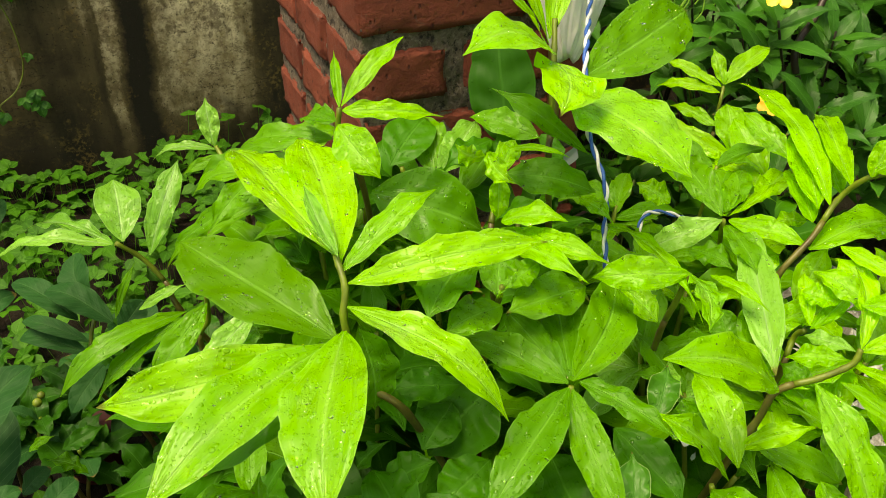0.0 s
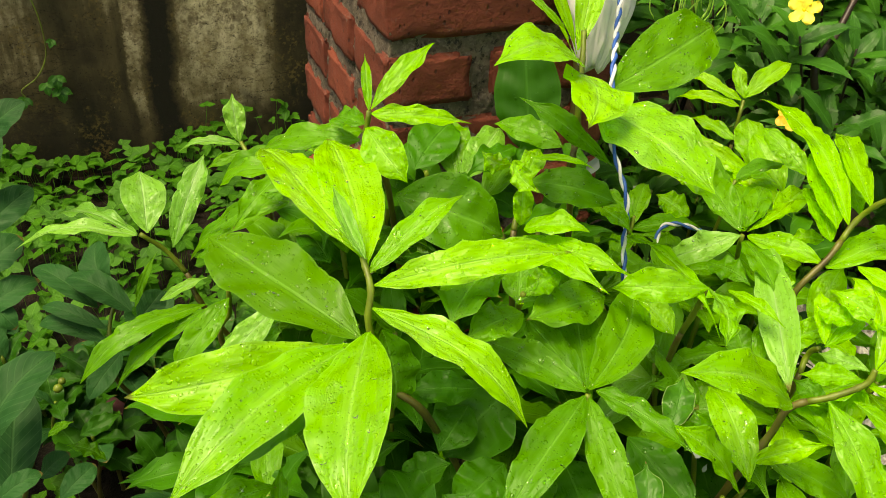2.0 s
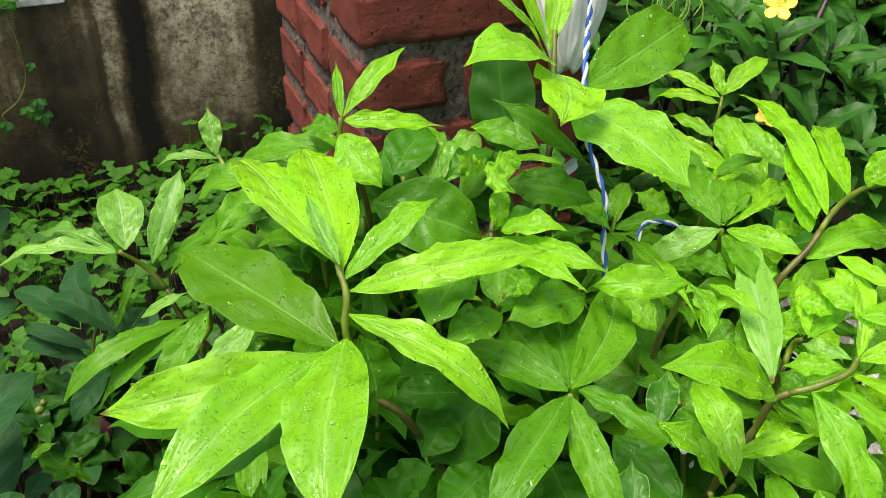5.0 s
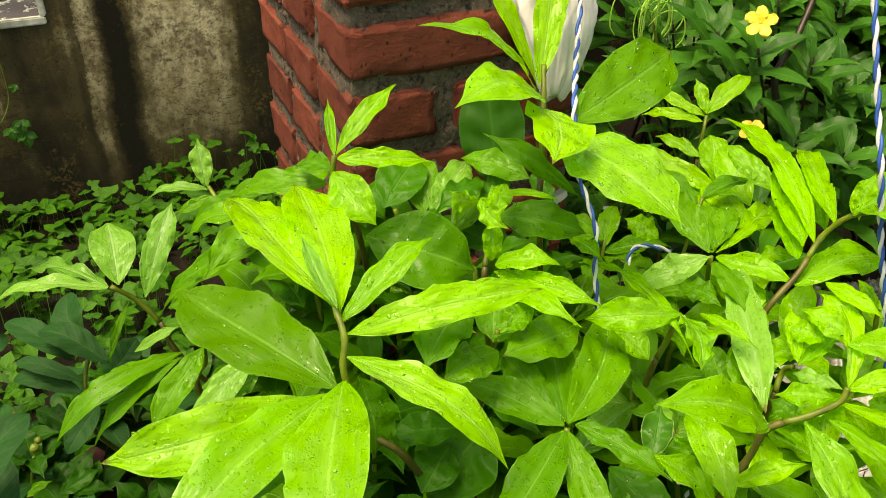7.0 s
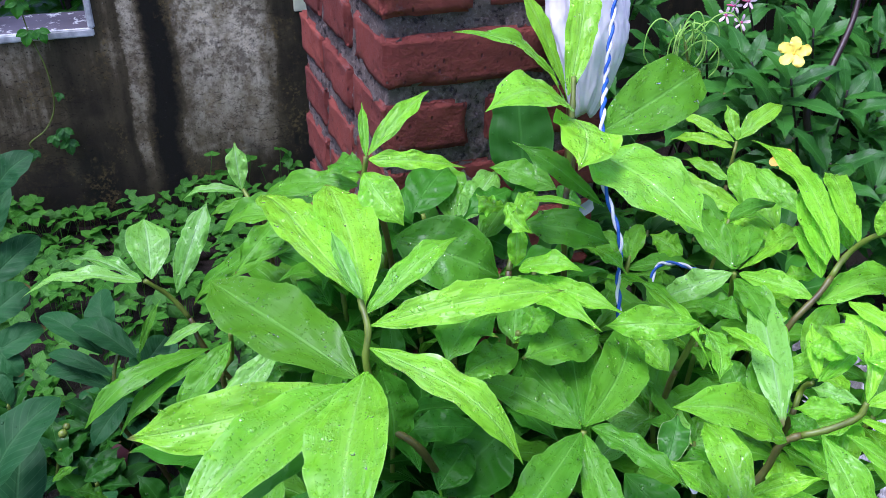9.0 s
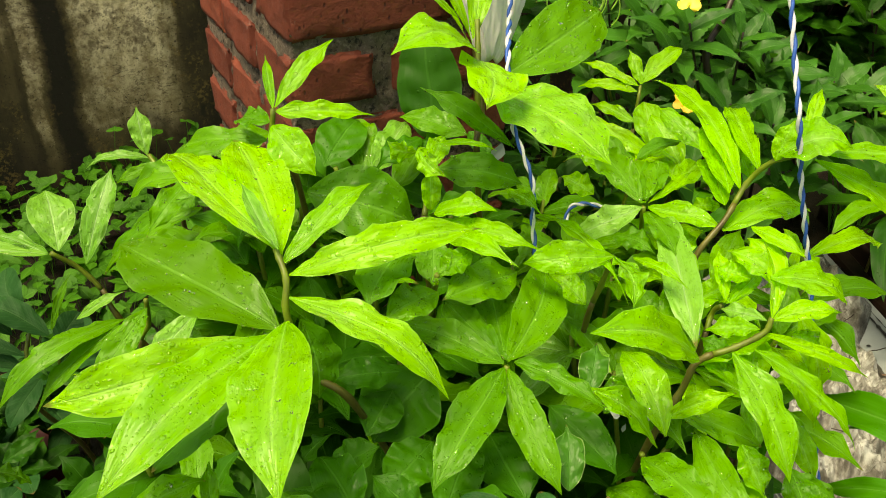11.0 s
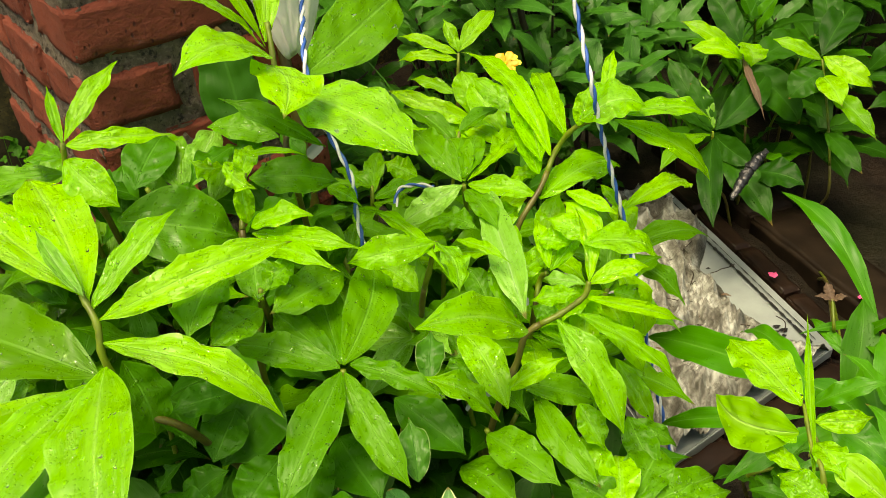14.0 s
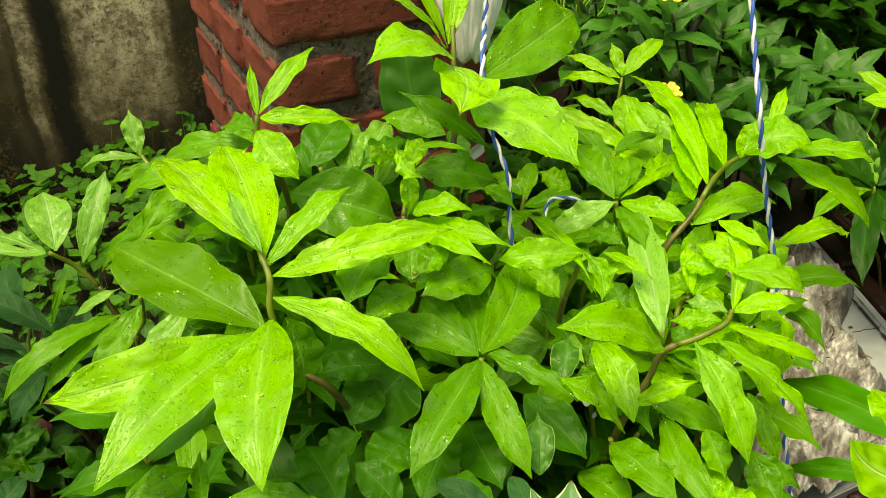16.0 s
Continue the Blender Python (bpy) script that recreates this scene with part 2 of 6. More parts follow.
def mortar_material():
    m = Nodes("old_mortar")
    place = m.coords()
    fine, big = m.noise(place, 150.0, 6.0, 0.75), m.noise(place, 12.0, 4.0)
    c = m.mix(m.ramp(big, [(0.3, grey(0)), (0.7, grey(1))]), (0.12, 0.095, 0.068, 1), (0.25, 0.203, 0.150, 1))
    c = m.mix(m.math("MULTIPLY", m.ramp(fine, [(0.50, grey(0)), (0.64, grey(1))]), 0.7), c, (0.38, 0.325, 0.26, 1))
    holes = m.ramp(m.noise(place, 85.0, 5.0, 0.7), [(0.38, grey(1)), (0.46, grey(0))])
    c = m.mix(m.math("MULTIPLY", holes, 0.85), c, (0.030, 0.024, 0.022, 1))
    m.set(Base_Color=c, Roughness=0.9, Normal=m.bump(m.math("SUBTRACT", m.math("ADD", fine, m.math("MULTIPLY", big, 0.6)), m.math("MULTIPLY", holes, 0.8)), 1.0, 0.014))
    return m.mat


def plaster_material():
    """Old cement plaster with black mould that has run down in broad streaks."""
    m = Nodes("mouldy_plaster")
    place = m.coords()
    parts = m.add("SeparateXYZ", Vector=place)
    wander = m.math("MULTIPLY", m.math("SUBTRACT", m.noise(m.scaled(place, (2.0, 1.0, 5.0)), 1.0, 3.0, 0.55), 0.5), 0.08)
    edge = m.math("MULTIPLY", m.math("SUBTRACT", m.noise(place, 42.0, 5.0, 0.7), 0.5), 0.045)
    along = m.math("MULTIPLY_ADD", m.math("ADD", m.math("ADD", parts.outputs[0], wander), edge), 0.5, 0.5)
    run = m.ramp(along, [
        (0.20, grey(0.66)), (0.30, grey(0.52)), (0.385, grey(0.56)), (0.415, grey(0.84)), (0.455, grey(0.72)), (0.476, grey(0.56)), (0.492, grey(0.70)), (0.499, grey(0.20)), (0.512, grey(0.16)),
        (0.532, grey(1.0)), (0.558, grey(1.0)), (0.580, grey(0.30)), (0.605, grey(0.06)), (0.700, grey(0.02)), (0.742, grey(0.80)), (0.80, grey(0.92))])
    run = m.math("MAXIMUM", run, m.ramp(along, [(0.84, grey(0)), (0.90, grey(0.85))]))
    grain, spots = m.noise(place, 15.0, 9.0, 0.72), m.noise(place, 48.0, 7.0, 0.66)
    drip = m.noise(m.scaled(place, (34.0, 1.0, 1.6)), 1.0, 5.0, 0.6)
    big = m.noise(m.scaled(place, (4.0, 1.0, 2.4)), 1.0, 4.0)
    # darker towards the soil, with a ragged upper edge
    height = m.math("ADD", parts.outputs[2], m.math("MULTIPLY", m.math("SUBTRACT", m.math("ADD", big, drip), 1.0), 0.22))
    low = m.ramp(height, [(0.0, grey(0.90)), (0.08, grey(0.74)), (0.22, grey(0.46)), (0.40, grey(0.24)), (0.62, grey(0.0))], True)
    base = m.mix(m.ramp(grain, [(0.36, grey(0)), (0.56, grey(1))]), (0.34, 0.285, 0.145, 1), (0.80, 0.725, 0.45, 1))
    base = m.mix(m.math("MULTIPLY", m.ramp(spots, [(0.50, grey(0)), (0.66, grey(1))]), 0.75), base, (0.10, 0.070, 0.038, 1))
    clump = m.math("MULTIPLY_ADD", m.noise(place, 9.0, 3.0), 0.5, m.math("MULTIPLY", m.noise(place, 64.0, 5.0, 0.7), 0.5))
    base = m.mix(m.math("MULTIPLY", m.ramp(clump, [(0.51, grey(0)), (0.58, grey(1))]), 0.65), base, (0.085, 0.062, 0.034, 1))
    base = m.mix(m.math("MULTIPLY", m.ramp(big, [(0.46, grey(0)), (0.66, grey(1))]), 0.45), base, (0.20, 0.155, 0.075, 1))
    patchy = m.noise(m.scaled(place, (1.6, 1.0, 0.9)), 8.0, 7.0, 0.68)
    dirt = m.math("SUBTRACT", 1.0, m.math("MULTIPLY", m.math("SUBTRACT", 1.0, run), m.math("SUBTRACT", 1.0, low)))
    loose = m.math("ADD", m.math("MULTIPLY", m.math("SUBTRACT", patchy, 0.5), 0.9), m.math("MULTIPLY", m.math("SUBTRACT", drip, 0.5), 0.6))
    dirt = m.math("ADD", dirt, m.math("MULTIPLY", loose, m.math("MULTIPLY", dirt, m.math("MULTIPLY", m.math("SUBTRACT", 1.02, dirt), 3.4))))
    c = m.mix(m.ramp(dirt, [(0.10, grey(0)), (0.66, grey(1))]), base, (0.112, 0.092, 0.040, 1))
    c = m.mix(m.ramp(dirt, [(0.55, grey(0)), (0.97, grey(1))]), c, (0.016, 0.0155, 0.009, 1))
    # ochre growth, black pinholes, pale chips and hairline cracks
    ochre = m.math("MULTIPLY", m.ramp(m.noise(m.scaled(place, (7.0, 1.0, 5.0)), 1.0, 5.0, 0.7), [(0.52, grey(0)), (0.62, grey(1))]), m.ramp(m.noise(place, 75.0, 4.0, 0.7), [(0.48, grey(0)), (0.60, grey(1))]))
    c = m.mix(m.math("MULTIPLY", ochre, 0.55), c, (0.20, 0.145, 0.040, 1))
    holes = m.ramp(m.noise(place, 130.0, 3.0, 0.6), [(0.62, grey(0)), (0.68, grey(1))])
    c = m.mix(m.math("MULTIPLY", holes, 0.75), c, (0.014, 0.012, 0.008, 1))
    chips = m.math("MULTIPLY", m.ramp(m.noise(place, 105.0, 3.0, 0.6), [(0.695, grey(0)), (0.73, grey(1))]), m.ramp(patchy, [(0.45, grey(0)), (0.60, grey(1))]))
    c = m.mix(m.math("MULTIPLY", chips, 0.6), c, (0.55, 0.50, 0.36, 1))
    smudge = m.ramp(m.noise(m.scaled(place, (3.2, 1.0, 3.8)), 1.0, 4.0, 0.6), [(0.54, grey(0)), (0.66, grey(1))], True)
    c = m.mix(m.math("MULTIPLY", smudge, 0.6), c, (0.020, 0.018, 0.011, 1))
    vein = m.noise(m.scaled(place, (3.0, 1.0, 8.0)), 1.0, 7.0, 0.62)
    crack = m.math("MULTIPLY", m.ramp(vein, [(0.494, grey(0)), (0.50, grey(1)), (0.506, grey(0))]), m.ramp(big, [(0.44, grey(0)), (0.56, grey(1))]))
    c = m.mix(m.math("MULTIPLY", crack, 0.7), c, (0.018, 0.015, 0.010, 1))
    relief = m.math("SUBTRACT", m.math("ADD", grain, m.math("MULTIPLY", spots, 0.4)), m.math("ADD", m.math("MULTIPLY", holes, 0.5), m.math("MULTIPLY", crack, 0.4)))
    m.set(Base_Color=c, Roughness=0.88, Specular_IOR_Level=0.2, Normal=m.bump(relief, 0.7, 0.006))
    return m.mat


def soil_material():
    m = Nodes("wet_shade_soil")
    place = m.coords()
    a, b = m.noise(place, 16.0, 6.0, 0.7), m.noise(place, 2.0, 3.0)
    # wet soil tones pushed near black to paint shade among the plants
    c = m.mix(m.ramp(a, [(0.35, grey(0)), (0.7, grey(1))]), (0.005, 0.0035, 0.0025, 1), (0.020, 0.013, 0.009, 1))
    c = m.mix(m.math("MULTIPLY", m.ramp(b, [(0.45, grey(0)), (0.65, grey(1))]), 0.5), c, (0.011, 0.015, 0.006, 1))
    m.set(Base_Color=c, Roughness=0.6, Specular_IOR_Level=0.15, Normal=m.bump(a, 1.0, 0.02))
    return m.mat


def plain_material(name, colour, rough=0.5, vary=0.25, scale=40.0, bump=0.3, sheen=0.5):
    m = Nodes(name)
    place = m.coords()
    n = m.noise(place, scale, 5.0)
    dark = tuple(v * (1 - vary) for v in colour)
    m.set(Base_Color=m.mix(m.ramp(n, [(0.35, grey(0)), (0.68, grey(1))]), (*dark, 1), (*colour, 1)), Roughness=rough,
          Normal=m.bump(n, bump, 0.002), Specular_IOR_Level=sheen)
    return m.mat


def sheet_material():
    """Old clear plastic, dirt in its creases; fold shade and ridge highlights painted in."""
    m = Nodes("dirty_plastic")
    place = m.coords()
    height = m.add("SeparateXYZ", Vector=place).outputs[2]
    blotch = m.noise(m.scaled(place, (1.7, 0.8, 1.0)), 11.0, 7.0, 0.66)
    fine = m.noise(place, 70.0, 5.0, 0.7)
    c = m.ramp(blotch, [(0.36, (0.030, 0.026, 0.018)), (0.43, (0.105, 0.104, 0.084)), (0.50, (0.215, 0.222, 0.195)), (0.59, (0.43, 0.46, 0.425))])
    # dark fold lines: dirt together with crease shade put into the colour
    for size, dark in (((9.0, 22.0, 4.0), 0.9), ((26.0, 10.0, 4.0), 0.8)):
        line = m.ramp(m.noise(m.scaled(place, size), 1.0, 5.0, 0.62), [(0.465, grey(0)), (0.495, grey(1)), (0.525, grey(0))])
        c = m.mix(m.math("MULTIPLY", m.math("MULTIPLY", line, dark), m.ramp(fine, [(0.40, grey(0.2)), (0.58, grey(1))])), c, (0.040, 0.032, 0.022, 1))
    silt_shade = m.math("ADD", height, m.math("MULTIPLY", m.math("SUBTRACT", fine, 0.5), 0.02))
    # creases darkened for dirt and shade, ridges paled as painted highlights
    c = m.mix(m.ramp(silt_shade, [(0.040, grey(0.75)), (0.056, grey(0.0))]), c, (0.055, 0.048, 0.034, 1))
    c = m.mix(m.math("MULTIPLY", m.ramp(silt_shade, [(0.064, grey(0)), (0.085, grey(1))]), 0.15), c, (0.36, 0.37, 0.33, 1))
    m.set(Base_Color=c, Roughness=0.3, Specular_IOR_Level=0.35, Normal=m.bump(m.math("ADD", blotch, m.math("MULTIPLY", fine, 0.4)), 0.7, 0.008))
    return m.mat


BRICK, MORTAR, PLASTER, SOIL, SHEET = brick_material(), mortar_material(), plaster_material(), soil_material(), sheet_material()
CLOTH = plain_material("white_cloth", (0.95, 0.91, 0.88), 0.6, 0.10, 30.0, 0.5)
WHITE_PAINT = plain_material("flaking_white_paint", (0.82, 0.86, 0.74), 0.6, 0.5, 30.0, 0.6)


def sill_material():
    m = Nodes("dark_sill_with_flakes")
    place = m.coords()
    flakes = m.ramp(m.noise(place, 26.0, 6.0, 0.7), [(0.56, grey(0)), (0.59, grey(1))])
    c = m.mix(m.noise(place, 9.0), (0.06, 0.055, 0.06, 1), (0.22, 0.20, 0.21, 1))
    m.set(Base_Color=m.mix(flakes, c, (0.74, 0.78, 0.70, 1)), Roughness=0.6, Normal=m.bump(flakes, 0.6, 0.003))
    return m.mat


SLATE = sill_material()
CORD_BLUE = plain_material("blue_cord", (0.02, 0.11, 0.46), 0.5, 0.2, 300.0)
CORD_WHITE = plain_material("white_cord", (0.75, 0.78, 0.80), 0.5, 0.15, 300.0)
PETAL = plain_material("yellow_petal", (0.90, 0.78, 0.07), 0.5, 0.22, 60.0)
PETAL_ORANGE = plain_material("orange_petal", (0.85, 0.46, 0.03), 0.5, 0.25, 60.0)
PETAL_HEART = plain_material("orange_heart", (0.85, 0.50, 0.01), 0.5, 0.1, 80.0)
PINK = plain_material("pink_petal", (0.75, 0.10, 0.28), 0.5, 0.2, 80.0)
PINK_PALE = plain_material("pale_pink_petal", (0.85, 0.68, 0.66), 0.5, 0.2, 80.0)
TAG = plain_material("white_card", (0.31, 0.36, 0.35), 0.5, 0.22, 12.0)
PLANK = plain_material("wet_brown_plank", (0.020, 0.013, 0.008), 0.6, 0.5, 18.0, 0.5, 0.12)
WET_BRICK = plain_material("wet_brick", (0.024, 0.012, 0.007), 0.5, 0.5, 22.0, 0.6, 0.25)
POT = plain_material("terracotta", (0.12, 0.010, 0.009), 0.6, 0.35, 30.0)
CREAM = plain_material("cream_leaf_edge", (0.70, 0.74, 0.45), 0.45, 0.12, 60.0)
SCRAP = plain_material("mottled_scrap", (0.040, 0.044, 0.050), 0.28, 0.97, 190.0, 0.9, 0.7)
INK = plain_material("black_print", (0.02, 0.02, 0.02), 0.5, 0.2, 40.0)


# ---------------------------------------------------------------- building blocks
def mesh_of(name, verts, faces, mats, uvs=None, smooth=True, slots=None):
    me = bpy.data.meshes.new(name)
    me.from_pydata([tuple(map(float, v)) for v in verts], [], faces)
    for mat in mats:
        me.materials.append(mat)
    if uvs is not None:
        layer = me.uv_layers.new(name="UVMap")
        flat = np.array([uvs[v] for f in faces for v in f], dtype=np.float32).ravel()
        layer.data.foreach_set("uv", flat)
    if slots is not None:
        me.polygons.foreach_set("material_index", np.array(slots, dtype=np.int32))
    if smooth:
        me.polygons.foreach_set("use_smooth", np.ones(len(me.polygons), dtype=bool))
    me.update()
    return me


def child(name, me, parent, m=None, label=""):
    ob = new(name, me)
    ob.parent = parent
    if m is not None:
        ob.matrix_local = parent.matrix_basis.inverted() @ m
    else:
        ob.matrix_local = parent.matrix_basis.inverted()
    return tagged(ob, label) if label else ob


def tube(points, radii, sides=8):
    """Vertices and faces of a round bar along a line of points."""
    pts = [Vector(p) for p in points]
    verts, faces = [], []
    side = Vector((1, 0, 0))
    for i, p in enumerate(pts):
        way = (pts[min(i + 1, len(pts) - 1)] - pts[max(i - 1, 0)]).normalized()
        side = side - way * side.dot(way)
        side = side.normalized() if side.length > 1e-4 else way.orthogonal().normalized()
        up = way.cross(side)
        r = radii[i] if hasattr(radii, "__len__") else radii
        for k in range(sides):
            a = 2 * math.pi * k / sides
            verts.append(p + (side * math.cos(a) + up * math.sin(a)) * r)
    for i in range(len(pts) - 1):
        for k in range(sides):
            a, b = i * sides + k, i * sides + (k + 1) % sides
            faces.append((a, b, b + sides, a + sides))
    faces.append(tuple(range(sides))[::-1])
    faces.append(tuple((len(pts) - 1) * sides + k for k in range(sides)))
    return verts, faces


def smooth_line(points, steps=6):
    """A Catmull-Rom line through points."""
    p = [Vector(q) for q in points]
    p = [p[0] * 2 - p[1]] + p + [p[-1] * 2 - p[-2]]
    line = []
    for i in range(1, len(p) - 2):
        for k in range(steps):
            t = k / steps
            a, b, c, d = p[i - 1], p[i], p[i + 1], p[i + 2]
            line.append(0.5 * (2 * b + (c - a) * t + (2 * a - 5 * b + 4 * c - d) * t * t + (3 * b - a - 3 * c + d) * t ** 3))
    line.append(p[-2])
    return line


def blade(length, width, bow, fold, wave, seed, rows=16, half=4, peak=0.48, tip=0.84, teeth=0.0, twist=0.0, drip=0.62, ruffle=0.03, bend=0.0, hook=0.0, oval=False):
    """A leaf blade along y with its upper side to +z. Returns vertices, faces and uvs."""
    rnd = random.Random(seed)
    b = tip
    a = b * peak / (1 - peak)
    top = peak ** a * (1 - peak) ** b
    ph, ph2, k1 = rnd.uniform(0, 6.28), rnd.uniform(0, 6.28), rnd.uniform(2.2, 3.6)
    rim = rnd.uniform(0, 90)
    verts, uvs, faces = [], [], []
    for i in range(rows + 1):
        s = i / rows
        w = width * 0.5 * max((max(s, 0) ** a * (1 - s) ** b) / top, 0.0)
        if oval:
            x = s / peak if s < peak else (1 - s) / (1 - peak)
            w = width * 0.5 * max(0.0, 1 - (1 - x) ** 2) ** (0.92 if s < peak else 0.72)
        if drip:
            k = min(1.0, max(0.0, (s - (0.80 - 0.10 * (tip > 0.8))) / 0.19))
            w *= 1 - drip * k * k * (3 - 2 * k)
        if s < 0.06:
            w = max(w, width * 0.03)
        mid_z = 4 * bow * length * s * (1 - s) * (1 + 0.6 * (s - 0.5)) + 0.006 * length * math.sin(9 * s + ph) - hook * length * max(0.0, (s - 0.82) / 0.18) ** 2
        mid_x = 4 * bend * length * s * (1 - s)
        turn = twist * (s - 0.5)
        for j in range(-half, half + 1):
            u = j / half
            ww = w * (1 + teeth * (0.5 if i % 2 else -0.5) * (abs(u) == 1))
            crimp = noise.noise(Vector((s * length * 120, rim + (9 if j > 0 else 0), 0.5))) if ruffle else 0.0
            slow = noise.noise(Vector((s * length * 46, rim + (21 if j > 0 else 4), 1.5))) if ruffle else 0.0
            x = u * ww * (1 + ruffle * (0.9 * crimp + 2.0 * slow) * abs(u) ** 3)
            z = fold * abs(x) * (1 - 0.35 * abs(u))
            if wave:
                z += wave * w * u * u * math.sin(k1 * 6.28 * s + ph + (ph2 if j > 0 else 0))
                z += ruffle * w * abs(u) ** 4 * (3.0 * crimp + 5.0 * slow)
                # soft folds that run out from the midrib
                z += 0.024 * width * (1 - abs(u)) * abs(u) * 4 * math.sin(s * 26 - abs(u) * 5 + ph2 + (1.3 if j > 0 else 0)) * math.sin(math.pi * s)
            x, z = x * math.cos(turn) - z * math.sin(turn), x * math.sin(turn) + z * math.cos(turn)
            verts.append((mid_x + x, s * length, mid_z + z))
            uvs.append((0.5 + 0.5 * u, s))
    n = 2 * half + 1
    for i in range(rows):
        for j in range(n - 1):
            v = i * n + j
            faces.append((v, v + 1, v + n + 1, v + n))
    return verts, faces, uvs


# mean camera position; leaf faces are turned partly towards it
CAMERA_MEAN = Vector((0.04, -0.04, 1.42))
COUNT = [0]


def water_material():
    m = Nodes("rain_water")
    return m.set(Base_Color=(1, 1, 1, 1), Roughness=0.03, IOR=1.33, Transmission_Weight=1.0)


WATER = water_material()


def water_drops(ob, verts, length, width, half, seed):
    """Flat beads of rain that sit on the upper side of a leaf, thick in some patches and absent in others."""
    rnd = random.Random(seed)
    n = 2 * half + 1
    rows = len(verts) // n - 1
    out_v, out_f = [], []
    for _ in range(int(length * width * 9500)):
        i, j = rnd.uniform(1.0, rows * 0.95), rnd.uniform(0.3, n - 1.3)
        if noise.noise(Vector((i / rows * length * 30, j / n * width * 30, seed))) < rnd.uniform(-0.35, 0.25):
            continue
        a, b = int(i), int(j)
        p0, px, py = Vector(verts[a * n + b]), Vector(verts[a * n + b + 1]), Vector(verts[min(a + 1, rows) * n + b])
        ex, ey = px - p0, py - p0
        up = ex.cross(ey)
        if up.length < 1e-9:
            continue
        up.normalize()
        c = p0 + ex * (j - b) + ey * (i - a)
        r = 0.0009 + 0.0019 * rnd.random() ** 3
        ax = ex.normalized()
        ay = up.cross(ax)
        turn, wide = 1.57 + rnd.gauss(0, 0.5), rnd.uniform(0.9, 2.4)
        bumps = [rnd.uniform(0.72, 1.25) for _ in range(8)]
        k = len(out_v)
        for ring, rise in ((1.0, -0.15), (0.92, 0.26), (0.55, 0.50)):
            for q in range(8):
                t = 6.2832 * q / 8
                x, y = math.cos(t) * r * ring * wide * bumps[q], math.sin(t) * r * ring * bumps[q]
                x, y = x * math.cos(turn) - y * math.sin(turn), x * math.sin(turn) + y * math.cos(turn)
                out_v.append(c + ax * x + ay * y + up * (rise * r))
        out_v.append(c + up * (0.58 * r))
        for g in (0, 8):
            for q in range(8):
                out_f.append((k + g + q, k + g + (q + 1) % 8, k + g + 8 + (q + 1) % 8, k + g + 8 + q))
        for q in range(8):
            out_f.append((k + 16 + q, k + 16 + (q + 1) % 8, k + 24))
        out_f.append(tuple(k + 7 - q for q in range(8)))
    if not out_f:
        return
    beads = new("rain_water", mesh_of("rain_water", out_v, out_f, [WATER]))
    beads.parent = ob
    beads.visible_shadow = False
    tagged(beads, "clear beads of rain water", kind="stuff")


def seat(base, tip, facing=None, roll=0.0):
    """Pose of a blade from base to tip, its upper side turned up and towards the camera."""
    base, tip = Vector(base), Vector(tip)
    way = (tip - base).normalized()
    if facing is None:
        facing = (CAMERA_MEAN - (base + tip) / 2).normalized() * 0.75 + Vector((0, 0, 0.75))
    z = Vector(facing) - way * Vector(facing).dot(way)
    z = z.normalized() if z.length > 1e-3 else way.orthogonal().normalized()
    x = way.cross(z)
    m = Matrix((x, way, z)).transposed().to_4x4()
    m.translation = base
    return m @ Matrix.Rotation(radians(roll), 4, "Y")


def leaf(p, base, tip, width, kind, bow=0.1, roll=0.0, fold=None, facing=None, name="leaf", wave=None, rows=44, half=6, peak=0.47, teeth=0.0, tip_power=0.84, bend=None, drip=None):
    COUNT[0] += 1
    rnd = random.Random(COUNT[0])
    length = (Vector(tip) - Vector(base)).length
    if fold is None:
        fold = rnd.uniform(0.15, 0.38)
    if wave is None:
        wave = rnd.uniform(0.10, 0.22) * (1.5 if width < 0.036 else 1.0 if width < 0.06 else 0.6)
    ruffle = rnd.uniform(0.025, 0.045) * (1.5 if width < 0.045 else 1.0 if width < 0.056 else 0.6)
    drop, twist, hook, veer = rnd.uniform(0.45, 0.7), rnd.uniform(-0.4, 0.4), rnd.uniform(0.0, 0.05), rnd.uniform(-0.03, 0.03)
    oval = False
    if kind == "shrub":
        peak, tip_power, drop, ruffle, fold, wave = 0.54, 0.62, 0.10, 0.008, min(fold, 0.25), 0.07
    elif kind in ("yellow", "edged", "strap", "bush", "cover"):
        drop, ruffle = 0.3, 0.012
    if kind in ("lime", "green", "mid", "dark", "deep", "pale") and width > 0.034 * (1 + (half < 6)):
        tip_power, oval = 0.68, True
    if bend is not None:
        twist, hook, veer = 0.15 * twist, 0.0, bend
    v, f, uv = blade(length, width, bow, fold, wave, COUNT[0], rows, half, peak, tip_power, teeth, twist, drip or drop, ruffle, veer, hook, oval)
    me = mesh_of(name, v, f, [LEAF[kind]], uv)
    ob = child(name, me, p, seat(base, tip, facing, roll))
    # rain beads go only on leaves close to the camera
    if half == 6 and width > 0.026 and kind in ("lime", "green", "mid", "pale") and (Vector(base) - CAMERA_MEAN).length < 1.25:
        water_drops(ob, v, length, width, half, COUNT[0])
    return ob


def plant(name, label, root, category="plant", group=""):
    ob = new(name)
    ob.empty_display_size = 0.05
    ob.matrix_basis = Matrix.Translation((root[0], root[1], 0.0))
    return tagged(ob, label, category, group)


